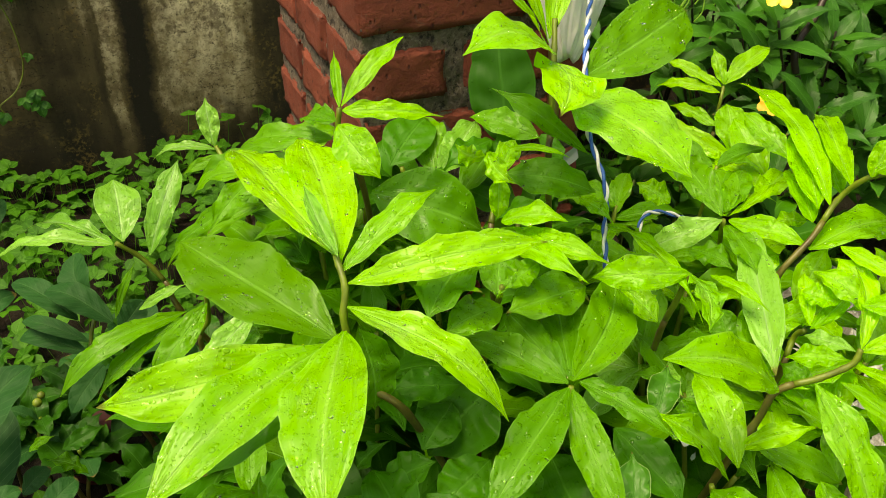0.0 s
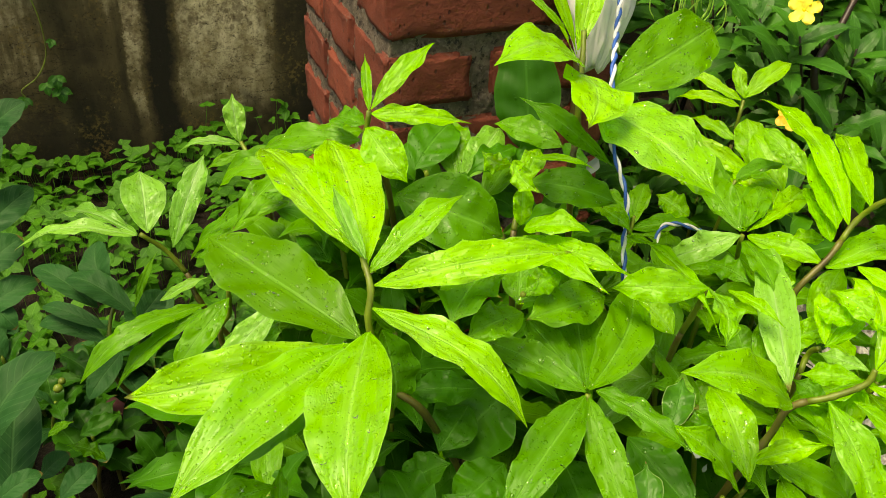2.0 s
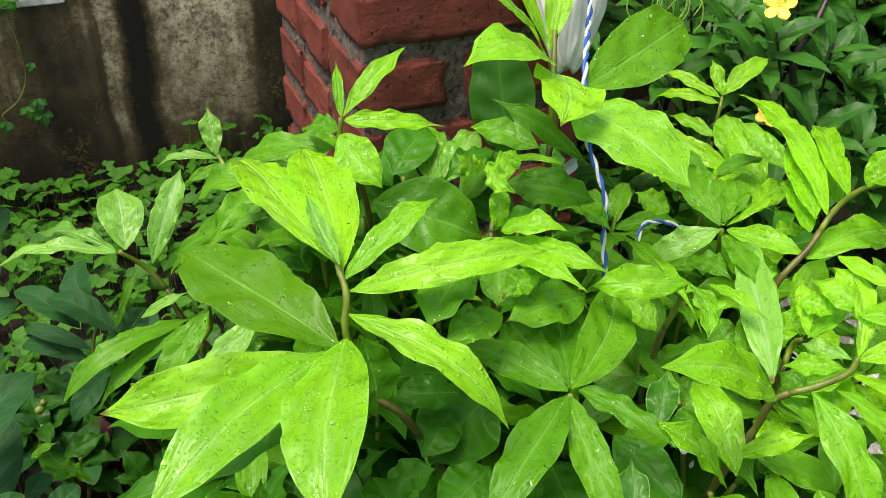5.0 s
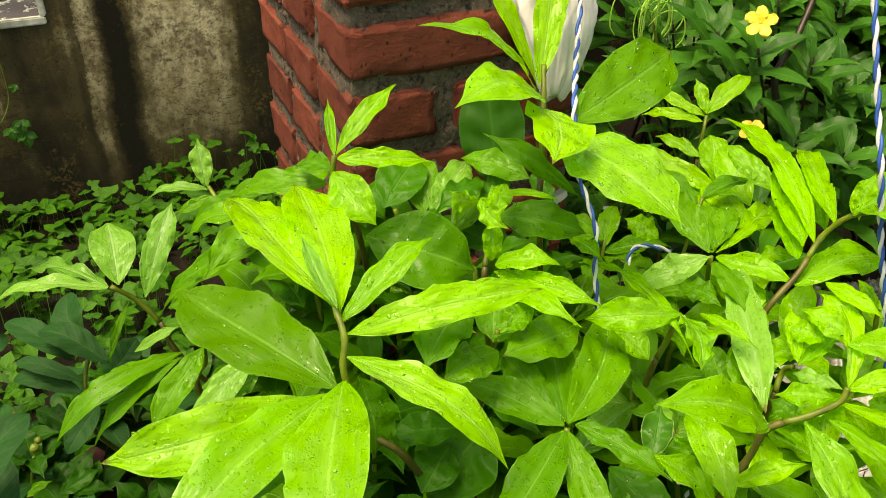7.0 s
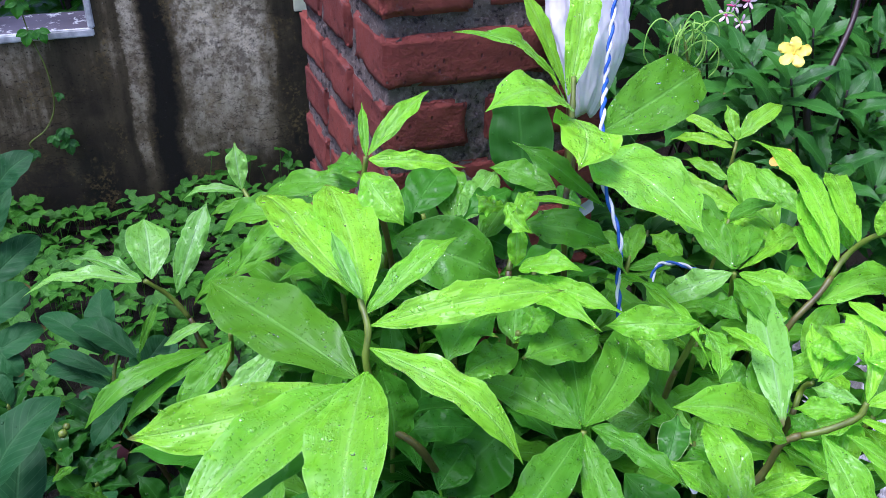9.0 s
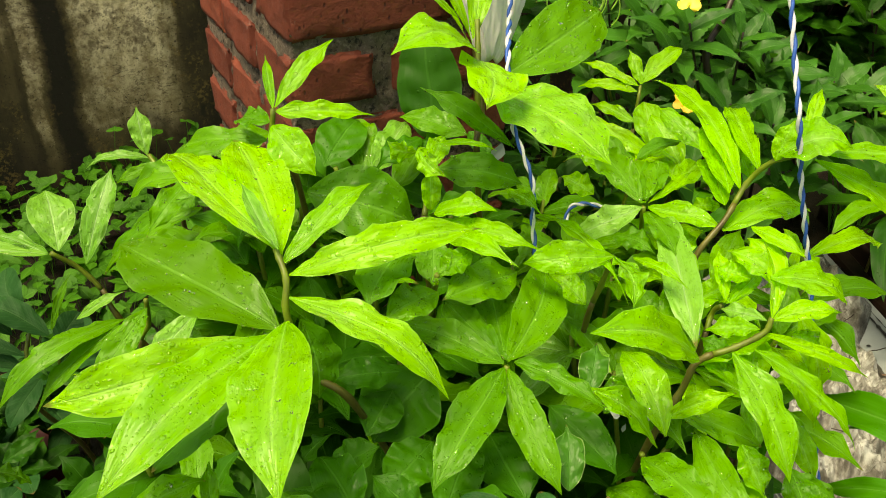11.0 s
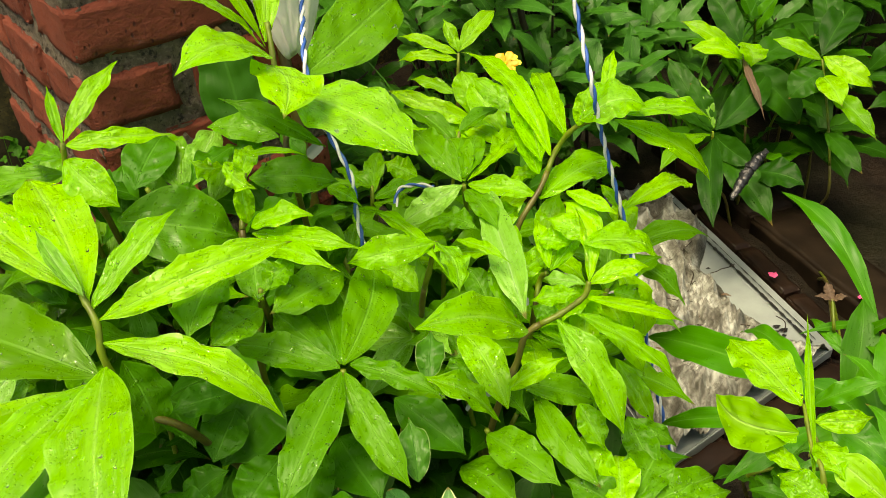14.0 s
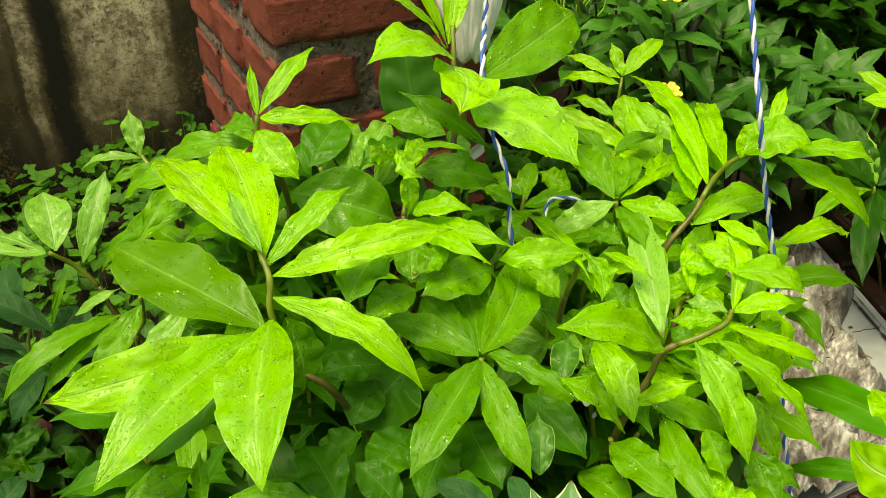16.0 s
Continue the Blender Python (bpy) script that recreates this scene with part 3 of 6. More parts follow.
def stalk(p, points, thick=0.0047, thin=0.0029, mat=None, name="stem", rooted=True):
    """A cane that rises from the root of its plant and passes through the points."""
    root = p.matrix_basis.translation
    pts = [Vector(q) for q in points]
    if rooted:
        first = pts[0]
        pts = [Vector((root.x, root.y, -0.02)), root.lerp(first, 0.45) + Vector((0, 0, 0.12 * first.z))] + pts
    line = smooth_line(pts, 7)
    n = len(line)
    radii = [thick + (thin - thick) * i / n + (0.0006 if i % 5 == 0 else 0) for i in range(n)]
    cut = int(n * 0.62) if rooted and mat is None and n > 20 else n - 1
    v, f = tube(line[:cut + 1], radii[:cut + 1], 8)
    ob = child(name, mesh_of(name, v, f, [mat or STEM]), p)
    if cut < n - 1:
        v, f = tube(line[cut:], [r * 1.02 for r in radii[cut:]], 8)
        child("shoot", mesh_of("shoot", v, f, [STEM_GREEN]), p, label="yellow-green shoot")
    return ob


def fruit(p, at, r):
    """A small round unripe fruit with its dried tip."""
    n = 9
    pts = [Vector(at) + Vector((0, 0, r * -math.cos(math.pi * i / n))) for i in range(n + 1)]
    v, f = tube(pts, [max(0.0008, r * math.sin(math.pi * i / n) * (1.0 + 0.05 * (i % 2))) for i in range(n + 1)], 10)
    child("fruit", mesh_of("fruit", v, f, [STEM_GREEN]), p, label="small unripe green fruit")


def cane(name, label, root, top, leaves, size, kinds, seed, group="", lean=0.25, spread=(15, 55), wide=0.36, mat=None, from_low=0.45):
    """A whole cane made by rule: leaves wind up the stem and open into a whorl at its top."""
    rnd = random.Random(seed)
    p = plant(name, label, root, group=group)
    root3, top = Vector((root[0], root[1], 0.0)), Vector(top)
    mid = root3.lerp(top, 0.55) + Vector((rnd.uniform(-0.04, 0.04), rnd.uniform(-0.04, 0.04), 0.05))
    stalk(p, [mid, top], mat=mat)
    way = (top - mid).normalized()
    turn = rnd.uniform(0, 6.28)
    for i in range(leaves):
        s = i / max(leaves - 1, 1)
        at = mid.lerp(top, from_low + (1 - from_low) * s)
        turn += 1.05 + rnd.uniform(-0.25, 0.25)
        out = Vector((math.cos(turn), math.sin(turn), 0))
        out = (out - way * out.dot(way)).normalized()
        rise = radians(rnd.uniform(*spread)) * (0.3 + 0.7 * s)
        length = size * rnd.uniform(0.75, 1.15) * (1.0 - 0.35 * s * s)
        goal = at + (out * math.cos(rise) + way * math.sin(rise)) * length + Vector((0, 0, -0.12 * length))
        up = Vector((0, 0, 1)) + out * -0.2
        leaf(p, at, goal, length * wide * rnd.uniform(0.85, 1.15), rnd.choice(kinds), rnd.uniform(0.06, 0.16), facing=up, rows=16, half=3)
    return p


# ---------------------------------------------------------------- ground, wall
TURN = radians(22.2)
ALONG, BACK = Vector((math.cos(TURN), math.sin(TURN), 0)), Vector((-math.sin(TURN), math.cos(TURN), 0))
GRID = Matrix((ALONG, BACK, Vector((0, 0, 1)))).transposed().to_4x4()
WALL_AT = 2.79


def ground():
    n, size = 120, 6.0
    verts, faces = [], []
    for j in range(n + 1):
        for i in range(n + 1):
            x, y = -size / 2 + size * i / n, -1.5 + size * j / n
            z = 0.02 * noise.noise(Vector((x * 3, y * 3, 0))) + 0.012 * noise.noise(Vector((x * 14, y * 14, 2))) - 0.01
            verts.append((x, y, z))
    for j in range(n):
        for i in range(n):
            v = j * (n + 1) + i
            faces.append((v, v + 1, v + n + 2, v + n + 1))
    # the sheet goes on to the horizon
    far = 400.0
    k = len(verts)
    ring = [(-far, -far, -0.02), (far, -far, -0.02), (far, far, -0.02), (-far, far, -0.02)]
    verts += ring
    c = [0, n, (n + 1) * (n + 1) - 1, n * (n + 1)]
    for a in range(4):
        faces.append((k + a, k + (a + 1) % 4, c[(a + 1) % 4], c[a]))
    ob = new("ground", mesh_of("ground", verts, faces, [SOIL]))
    tagged(ob, "wet garden soil, its near-black colour also standing in for shade", "soil", kind="structure")


def box_part(bm, lo, hi):
    v = [bm.verts.new((x, y, z)) for z in (lo[2], hi[2]) for y in (lo[1], hi[1]) for x in (lo[0], hi[0])]
    for f in ((0, 2, 3, 1), (4, 5, 7, 6), (0, 1, 5, 4), (1, 3, 7, 5), (3, 2, 6, 7), (2, 0, 4, 6)):
        bm.faces.new([v[i] for i in f])


def from_bm(name, bm, mats, smooth=False):
    me = bpy.data.meshes.new(name)
    bmesh.ops.recalc_face_normals(bm, faces=bm.faces)
    bm.to_mesh(me)
    bm.free()
    for mat in mats:
        me.materials.append(mat)
    if smooth:
        me.polygons.foreach_set("use_smooth", np.ones(len(me.polygons), dtype=bool))
    return me


def back_wall():
    """Garden wall with a window opening that has a painted sill."""
    thick, high = 0.24, 2.6
    left, right, sill, head = -0.95, -0.083, 0.626, 1.35
    bm = bmesh.new()
    box_part(bm, (-2.2, WALL_AT, -0.05), (left, WALL_AT + thick, high))
    box_part(bm, (right, WALL_AT, -0.05), (3.64, WALL_AT + thick, high))
    box_part(bm, (left, WALL_AT, -0.05), (right, WALL_AT + thick, sill))
    box_part(bm, (left, WALL_AT, head), (right, WALL_AT + thick, high))
    ob = new("wall_north", from_bm("wall", bm, [PLASTER]))
    ob.matrix_basis = GRID
    tagged(ob, "old cement garden wall stained by black mould streaks", "wall", kind="structure")
    # added side wall, not seen, that closes the place and shades its right
    bm = bmesh.new()
    box_part(bm, (3.4, -1.5, -0.05), (3.64, WALL_AT - 0.003, 3.0))
    side = new("shade_wall_east", from_bm("shade_wall_east", bm, [PLASTER]))
    side.matrix_basis = GRID
    tagged(side, "unseen side wall added to close and shade the garden", "wall", kind="structure")
    bm = bmesh.new()
    box_part(bm, (left, WALL_AT + 0.01, sill), (right - 0.012, WALL_AT + thick, sill + 0.012))
    slab = child("window_sill", from_bm("sill", bm, [SLATE]), ob, GRID, "dark sill slab")
    bm = bmesh.new()
    box_part(bm, (left, WALL_AT - 0.008, sill - 0.004), (right + 0.004, WALL_AT + 0.012, sill + 0.02))
    box_part(bm, (right - 0.012, WALL_AT - 0.006, sill + 0.02), (right + 0.008, WALL_AT + thick, head))
    bmesh.ops.bevel(bm, geom=list(bm.edges), offset=0.004, segments=2, affect="EDGES")
    child("window_frame", from_bm("window_frame", bm, [WHITE_PAINT]), ob, GRID, "flaking white painted edge")
    bm = bmesh.new()
    box_part(bm, (0.535, WALL_AT - 0.012, 0.648), (0.90, WALL_AT - 0.002, 0.70))
    bmesh.ops.bevel(bm, geom=list(bm.edges), offset=0.003, segments=2, affect="EDGES")
    child("ledge", from_bm("ledge", bm, [CREAM]), ob, GRID, "flaking white painted ledge")
    return slab


ground()
back_wall()

# ---------------------------------------------------------------- brick pillar
PILLAR = GRID @ Matrix.Translation((0.315, 1.063, 0.0))


def rough_brick(size, seed):
    """A hand-made brick: worn edges, chipped corners, pitted faces."""
    bm = bmesh.new()
    box_part(bm, [-s / 2 for s in size], [s / 2 for s in size])
    bmesh.ops.bevel(bm, geom=list(bm.edges), offset=0.005, segments=2, affect="EDGES")
    bmesh.ops.subdivide_edges(bm, edges=[e for e in bm.edges if e.calc_length() > 0.03], cuts=9, use_grid_fill=True)
    bm.normal_update()
    for v in bm.verts:
        q = v.co * 30 + Vector((seed * 7.3, seed * 3.1, 0))
        r = noise.noise(q) * 0.0032 + noise.noise(q * 3.1) * 0.0016
        worn = max(0.0, noise.noise(q * 0.8 + Vector((0, 0, 9))) - 0.15) * 0.016
        near = min(abs(abs(v.co[k]) - size[k] / 2) for k in range(3) if abs(abs(v.co[k]) - size[k] / 2) > 0.0045) if any(abs(abs(v.co[k]) - size[k] / 2) > 0.0045 for k in range(3)) else 0.0
        v.co += v.normal * (r - worn * max(0.0, 1 - near / 0.02))
    return from_bm("brick", bm, [BRICK], True)


def pillar():
    wide, deep, top = 0.345, 0.515, 1.32
    pitch, high = 0.100, 0.075
    ob = new("pillar")
    ob.matrix_basis = PILLAR
    tagged(ob, "rough red brick pillar with thick grey mortar joints", "pillar", kind="structure")
    bm = bmesh.new()
    box_part(bm, (0.001, 0.001, 0.60), (wide - 0.001, deep - 0.001, top))
    bmesh.ops.subdivide_edges(bm, edges=list(bm.edges), cuts=150, use_grid_fill=True)
    box_part(bm, (0.001, 0.001, -0.05), (wide - 0.001, deep - 0.001, 0.60))
    for v in bm.verts:
        r = Vector((noise.noise(v.co * 30), noise.noise(v.co * 30 + Vector((5, 0, 0))), 0)) * 0.006
        v.co += r + Vector((noise.noise(v.co * 120), noise.noise(v.co * 120 + Vector((5, 0, 0))), 0)) * 0.0028
    child("mortar", from_bm("mortar", bm, [MORTAR], True), ob, PILLAR)
    layout = {
        0: [(0, 0.240, 0, 0.155), (0.262, wide, 0, 0.108), (0, 0.108, 0.180, 0.335), (0, 0.108, 0.362, deep), (0.237, wide, 0.132, 0.335), (0.237, wide, 0.357, deep), (0.13, 0.215, 0.40, deep)],
        1: [(0, 0.124, 0, 0.162), (0.152, wide, 0, 0.108), (0, 0.108, 0.186, 0.340), (0, 0.108, 0.366, deep + 0.012), (0.237, wide, 0.13, 0.345), (0.237, wide, 0.365, deep), (0.13, 0.215, 0.40, deep)],
    }
    meshes = {}
    rnd = random.Random(5)
    for k in range(0, 19):
        z = 1.006 - 0.100 * 10 + pitch * k
        if z + high > top:
            continue
        for n, (a, b, c, d) in enumerate(layout[k % 2]):
            key = (k % 2, n, rnd.randrange(3))
            if key not in meshes:
                meshes[key] = rough_brick((b - a + 0.006, d - c + 0.006, high), len(meshes))
            turn = Matrix.Rotation(radians(rnd.uniform(-1.0, 1.0)), 4, "Z") @ Matrix.Rotation(radians(rnd.uniform(-0.8, 0.8)), 4, "Y")
            shift = Vector((rnd.uniform(-0.005, 0.001), rnd.uniform(-0.005, 0.001), rnd.uniform(-0.003, 0.003)))
            child("brick", meshes[key], ob, PILLAR @ Matrix.Translation(Vector(((a + b) / 2, (c + d) / 2, z + high / 2)) + shift) @ turn)


# ---------------------------------------------------------------- the ginger clump, cane by cane

P = plant("ginger_cane", "leaning ginger cane with large wet lime-green leaves in a whorl", (0.10, 0.90))
stalk(P, [(-0.029, 0.646, 0.763), (-0.073, 0.640, 0.820), (-0.092, 0.641, 0.891), (-0.091, 0.653, 0.927), (-0.101, 0.678, 0.946)])
leaf(P, (-0.099, 0.677, 0.943), (-0.240, 0.879, 0.955), 0.070, "lime", 0.066, roll=25, fold=0.25, bend=-0.029, peak=0.54)
leaf(P, (-0.097, 0.674, 0.940), (-0.167, 0.908, 0.955), 0.068, "lime", 0.049, roll=8, fold=0.25, bend=0.020, peak=0.53)
leaf(P, (-0.097, 0.665, 0.953), (-0.138, 0.750, 0.984), 0.016, "pale", 0.02, fold=1.2)
leaf(P, (-0.095, 0.665, 0.935), (-0.006, 0.760, 0.973), 0.033, "lime", 0.086, roll=-12, fold=0.25, bend=0.001, peak=0.53)
leaf(P, (-0.088, 0.655, 0.931), (0.101, 0.694, 0.952), 0.039, "lime", 0.102, roll=6, fold=0.25, bend=0.004, peak=0.45)
leaf(P, (-0.098, 0.631, 0.885), (-0.279, 0.773, 0.899), 0.088, "mid", 0.053, roll=7, fold=0.25, bend=-0.028, peak=0.53)
leaf(P, (-0.089, 0.643, 0.912), (0.060, 0.561, 0.847), 0.043, "lime", 0.137, roll=-18, fold=0.25, bend=-0.015, peak=0.42)
leaf(P, (-0.091, 0.630, 0.893), (-0.086, 0.424, 0.874), 0.073, "lime", 0.096, roll=18, fold=0.25, bend=0.010, peak=0.50)
leaf(P, (-0.106, 0.625, 0.883), (-0.228, 0.440, 0.870), 0.063, "lime", 0.089, roll=7, fold=0.22, bend=0.012, peak=0.49)
leaf(P, (-0.118, 0.623, 0.878), (-0.304, 0.558, 0.865), 0.058, "lime", 0.085, roll=-17, fold=0.30, bend=-0.034, peak=0.50)
leaf(P, (-0.081, 0.657, 0.876), (-0.067, 0.630, 0.794), 0.054, "green", 0.074, roll=-26, fold=0.25, bend=-0.026, peak=0.48)
leaf(P, (-0.122, 0.648, 0.826), (-0.235, 0.583, 0.750), 0.043, "dark", 0.05)

P = plant("ginger_cane", "ginger cane topped by a star of dark wet leaves", (0.22, 0.95))
stalk(P, [(0.107, 0.645, 0.727), (0.123, 0.643, 0.780), (0.129, 0.650, 0.809)])
leaf(P, (0.126, 0.649, 0.807), (0.040, 0.511, 0.779), 0.049, "green", 0.076, roll=6, fold=0.25, bend=-0.013, peak=0.48)
leaf(P, (0.130, 0.648, 0.807), (0.167, 0.523, 0.751), 0.037, "green", 0.078, roll=9, fold=0.25, bend=0.023, peak=0.50)
leaf(P, (0.137, 0.652, 0.813), (0.224, 0.585, 0.797), 0.028, "green", 0.089, roll=-8, fold=0.25, bend=-0.008, peak=0.44)
leaf(P, (0.126, 0.651, 0.811), (0.018, 0.716, 0.820), 0.039, "green", 0.097, roll=1, fold=0.25, bend=-0.005, peak=0.51)
leaf(P, (0.130, 0.654, 0.812), (0.199, 0.819, 0.818), 0.060, "green", 0.067, roll=22, fold=0.25, bend=0.043, peak=0.54)
leaf(P, (0.128, 0.655, 0.812), (0.126, 0.822, 0.813), 0.043, "green", 0.048, roll=3, fold=0.25, bend=-0.001, peak=0.54)
leaf(P, (0.126, 0.654, 0.811), (0.070, 0.759, 0.819), 0.036, "green", 0.076, roll=-4, fold=0.25, bend=-0.013, peak=0.50)

P = plant("ginger_cane", "ginger cane with rounded mid-green leaves under the canopy", (0.08, 1.00))
stalk(P, [(0.046, 0.754, 0.736), (0.056, 0.740, 0.826), (0.061, 0.726, 0.877)])
leaf(P, (0.034, 0.730, 0.915), (-0.014, 0.639, 0.899), 0.057, "green", 0.101, roll=18, fold=0.25, bend=0.019, peak=0.55)
leaf(P, (0.059, 0.691, 0.878), (0.002, 0.647, 0.878), 0.042, "green", 0.085, roll=1, fold=0.25, bend=0.003, peak=0.47)
leaf(P, (0.061, 0.773, 0.893), (0.056, 0.719, 0.866), 0.040, "green", 0.05)
leaf(P, (0.100, 0.753, 0.887), (0.061, 0.724, 0.874), 0.030, "green", 0.05)
leaf(P, (0.156, 0.769, 0.847), (0.066, 0.711, 0.855), 0.054, "green", 0.05)

P = plant("ginger_cane", "short ginger cane with slim lime leaves before the brick pillar", (-0.05, 1.06))
stalk(P, [(-0.093, 0.895, 0.892), (-0.120, 0.885, 0.944), (-0.114, 0.878, 1.007)])
leaf(P, (-0.114, 0.878, 1.007), (-0.126, 0.953, 1.045), 0.012, "lime", 0.020, roll=-1, fold=1.00, bend=-0.006, peak=0.47)
leaf(P, (-0.112, 0.879, 1.009), (-0.045, 0.956, 1.060), 0.025, "lime", 0.065, roll=-5, fold=0.25, bend=-0.010, peak=0.52)
leaf(P, (-0.111, 0.876, 1.005), (0.001, 0.892, 0.990), 0.024, "lime", 0.075, roll=5, fold=0.25, bend=0.005, peak=0.40)
leaf(P, (-0.117, 0.877, 0.987), (-0.067, 0.823, 0.949), 0.045, "lime", 0.095, roll=15, fold=0.25, bend=0.022, peak=0.42)
leaf(P, (-0.120, 0.879, 0.990), (-0.163, 0.930, 0.970), 0.032, "green", 0.1)
leaf(P, (-0.129, 0.915, 0.952), (-0.250, 0.962, 0.916), 0.033, "green", 0.12)

P = plant("ginger_cane", "ginger cane with broad glossy leaves against the brick pillar", (0.02, 1.15))
stalk(P, [(-0.015, 0.966, 0.774), (-0.041, 0.975, 0.837), (-0.053, 0.980, 0.880)])
leaf(P, (-0.085, 0.894, 0.892), (0.047, 0.886, 0.844), 0.095, "green", 0.157, roll=12, fold=0.25, bend=0.012, peak=0.47)
leaf(P, (-0.068, 0.982, 0.880), (-0.020, 1.069, 0.909), 0.064, "dark", 0.08)
leaf(P, (-0.015, 0.992, 0.867), (-0.036, 1.089, 0.901), 0.057, "green", 0.08)
leaf(P, (-0.007, 0.971, 0.873), (0.045, 1.081, 0.899), 0.044, "pale", 0.08)
leaf(P, (0.023, 0.957, 0.856), (0.077, 1.064, 0.878), 0.048, "green", 0.08)
leaf(P, (0.061, 1.000, 0.909), (-0.004, 0.950, 0.886), 0.034, "dark", 0.22)
leaf(P, (0.083, 0.990, 0.813), (0.014, 1.000, 0.841), 0.045, "dark", 0.08)
leaf(P, (0.098, 1.000, 0.912), (0.055, 0.990, 0.883), 0.033, "dark", 0.08)
leaf(P, (0.122, 0.990, 0.800), (0.155, 1.000, 0.832), 0.034, "deep", 0.06)
leaf(P, (0.066, 1.000, 0.842), (0.046, 1.020, 0.869), 0.037, "deep", 0.06)
leaf(P, (0.125, 1.010, 0.912), (0.153, 0.970, 0.888), 0.026, "dark", 0.10)

P = plant("ginger_cane", "tall ginger cane with big leaves beside a white cloth", (0.20, 1.15))
stalk(P, [(0.126, 0.918, 0.902), (0.126, 0.929, 0.954), (0.126, 0.946, 1.033), (0.127, 0.974, 1.075)])
leaf(P, (0.120, 0.961, 1.049), (-0.019, 0.890, 1.150), 0.033, "lime", 0.141, roll=20, fold=0.25, bend=0.016, peak=0.53)
leaf(P, (0.120, 0.962, 1.051), (0.049, 0.994, 1.186), 0.023, "lime", 0.070, roll=8, fold=0.25, bend=0.008, peak=0.62)
leaf(P, (0.121, 0.964, 1.055), (0.144, 1.092, 1.192), 0.039, "lime", 0.031, roll=8, fold=0.25, bend=0.025, peak=0.52)
leaf(P, (0.123, 0.912, 1.055), (0.018, 0.814, 1.091), 0.060, "lime", 0.170, roll=8, fold=0.12, bend=0.030, peak=0.52, drip=0.75)
leaf(P, (0.115, 0.913, 1.049), (0.116, 0.791, 1.037), 0.078, "lime", 0.130, roll=-24, fold=0.12, bend=-0.080, peak=0.48, drip=0.75)
leaf(P, (0.156, 0.934, 1.019), (0.308, 1.086, 1.051), 0.082, "green", 0.099, roll=22, fold=0.15, bend=0.016, peak=0.51)
leaf(P, (0.144, 0.907, 1.014), (0.253, 0.776, 0.977), 0.102, "lime", 0.070, roll=-19, fold=0.15, bend=0.015, peak=0.43)
leaf(P, (0.086, 1.030, 0.880), (0.070, 1.110, 1.030), 0.090, "deep", 0.04, fold=0.15, facing=(-0.25, -1.0, 0.05), bend=0.0, peak=0.46)
leaf(P, (0.169, 0.902, 0.939), (0.055, 0.935, 1.007), 0.028, "green", 0.112, roll=-9, fold=0.25, bend=-0.006, peak=0.57)
leaf(P, (0.121, 0.989, 0.917), (0.033, 1.029, 0.929), 0.039, "green", 0.05)

P = plant("ginger_cane", "young ginger cane with small curled lime leaves", (0.12, 1.02))
stalk(P, [(0.055, 0.825, 0.843), (0.059, 0.843, 0.907), (0.068, 0.848, 0.951)])
leaf(P, (0.047, 0.856, 0.960), (0.013, 0.857, 0.975), 0.026, "lime", 0.205, roll=-63, fold=0.25, bend=-0.074, peak=0.53)
leaf(P, (0.061, 0.845, 0.946), (0.082, 0.900, 0.959), 0.028, "lime", 0.1)
leaf(P, (0.048, 0.849, 0.968), (0.078, 0.810, 0.950), 0.027, "lime", 0.166, roll=44, fold=0.25, bend=0.035, peak=0.49)
leaf(P, (0.070, 0.867, 0.963), (0.138, 0.839, 0.966), 0.010, "lime", 0.156, roll=-2, fold=0.25, bend=0.004, peak=0.46)
leaf(P, (0.061, 0.826, 0.899), (0.061, 0.845, 0.947), 0.024, "lime", 0.052, roll=5, fold=0.80, bend=0.004, peak=0.48)
leaf(P, (0.064, 0.814, 0.901), (0.134, 0.792, 0.914), 0.031, "lime", 0.157, roll=-8, fold=0.25, bend=-0.012, peak=0.46)
leaf(P, (0.073, 0.897, 0.917), (0.177, 0.877, 0.902), 0.049, "green", 0.124, roll=6, fold=0.25, bend=0.002, peak=0.43)
leaf(P, (0.064, 0.818, 0.889), (0.182, 0.746, 0.887), 0.027, "lime", 0.112, roll=9, fold=0.25, bend=0.010, peak=0.49)
leaf(P, (0.073, 0.803, 0.885), (0.144, 0.696, 0.902), 0.028, "lime", 0.130, roll=11, fold=0.25, bend=0.011, peak=0.42)

P = plant("ginger_cane", "ginger cane with long wavy lime leaves by the cord", (0.30, 1.05))
stalk(P, [(0.251, 0.796, 0.738), (0.259, 0.771, 0.828), (0.267, 0.770, 0.863)])
leaf(P, (0.265, 0.762, 0.868), (0.161, 0.766, 0.860), 0.039, "lime", 0.116, roll=-13, fold=0.25, bend=-0.013, peak=0.53)
leaf(P, (0.198, 0.924, 0.831), (0.271, 0.704, 0.838), 0.020, "lime", 0.135, roll=-16, fold=0.25, bend=-0.013, peak=0.41)
leaf(P, (0.267, 0.770, 0.863), (0.270, 0.688, 0.849), 0.035, "lime", 0.141, roll=-30, fold=0.25, bend=-0.026, peak=0.48)
leaf(P, (0.171, 0.945, 0.858), (0.204, 0.881, 0.858), 0.023, "lime", 0.1)
leaf(P, (0.301, 0.800, 0.840), (0.349, 0.733, 0.837), 0.014, "lime", 0.136, roll=-2, fold=0.25, bend=0.001, peak=0.44)
leaf(P, (0.372, 0.915, 0.842), (0.350, 0.688, 0.789), 0.044, "pale", 0.059, roll=11, fold=0.25, bend=-0.004, peak=0.60)

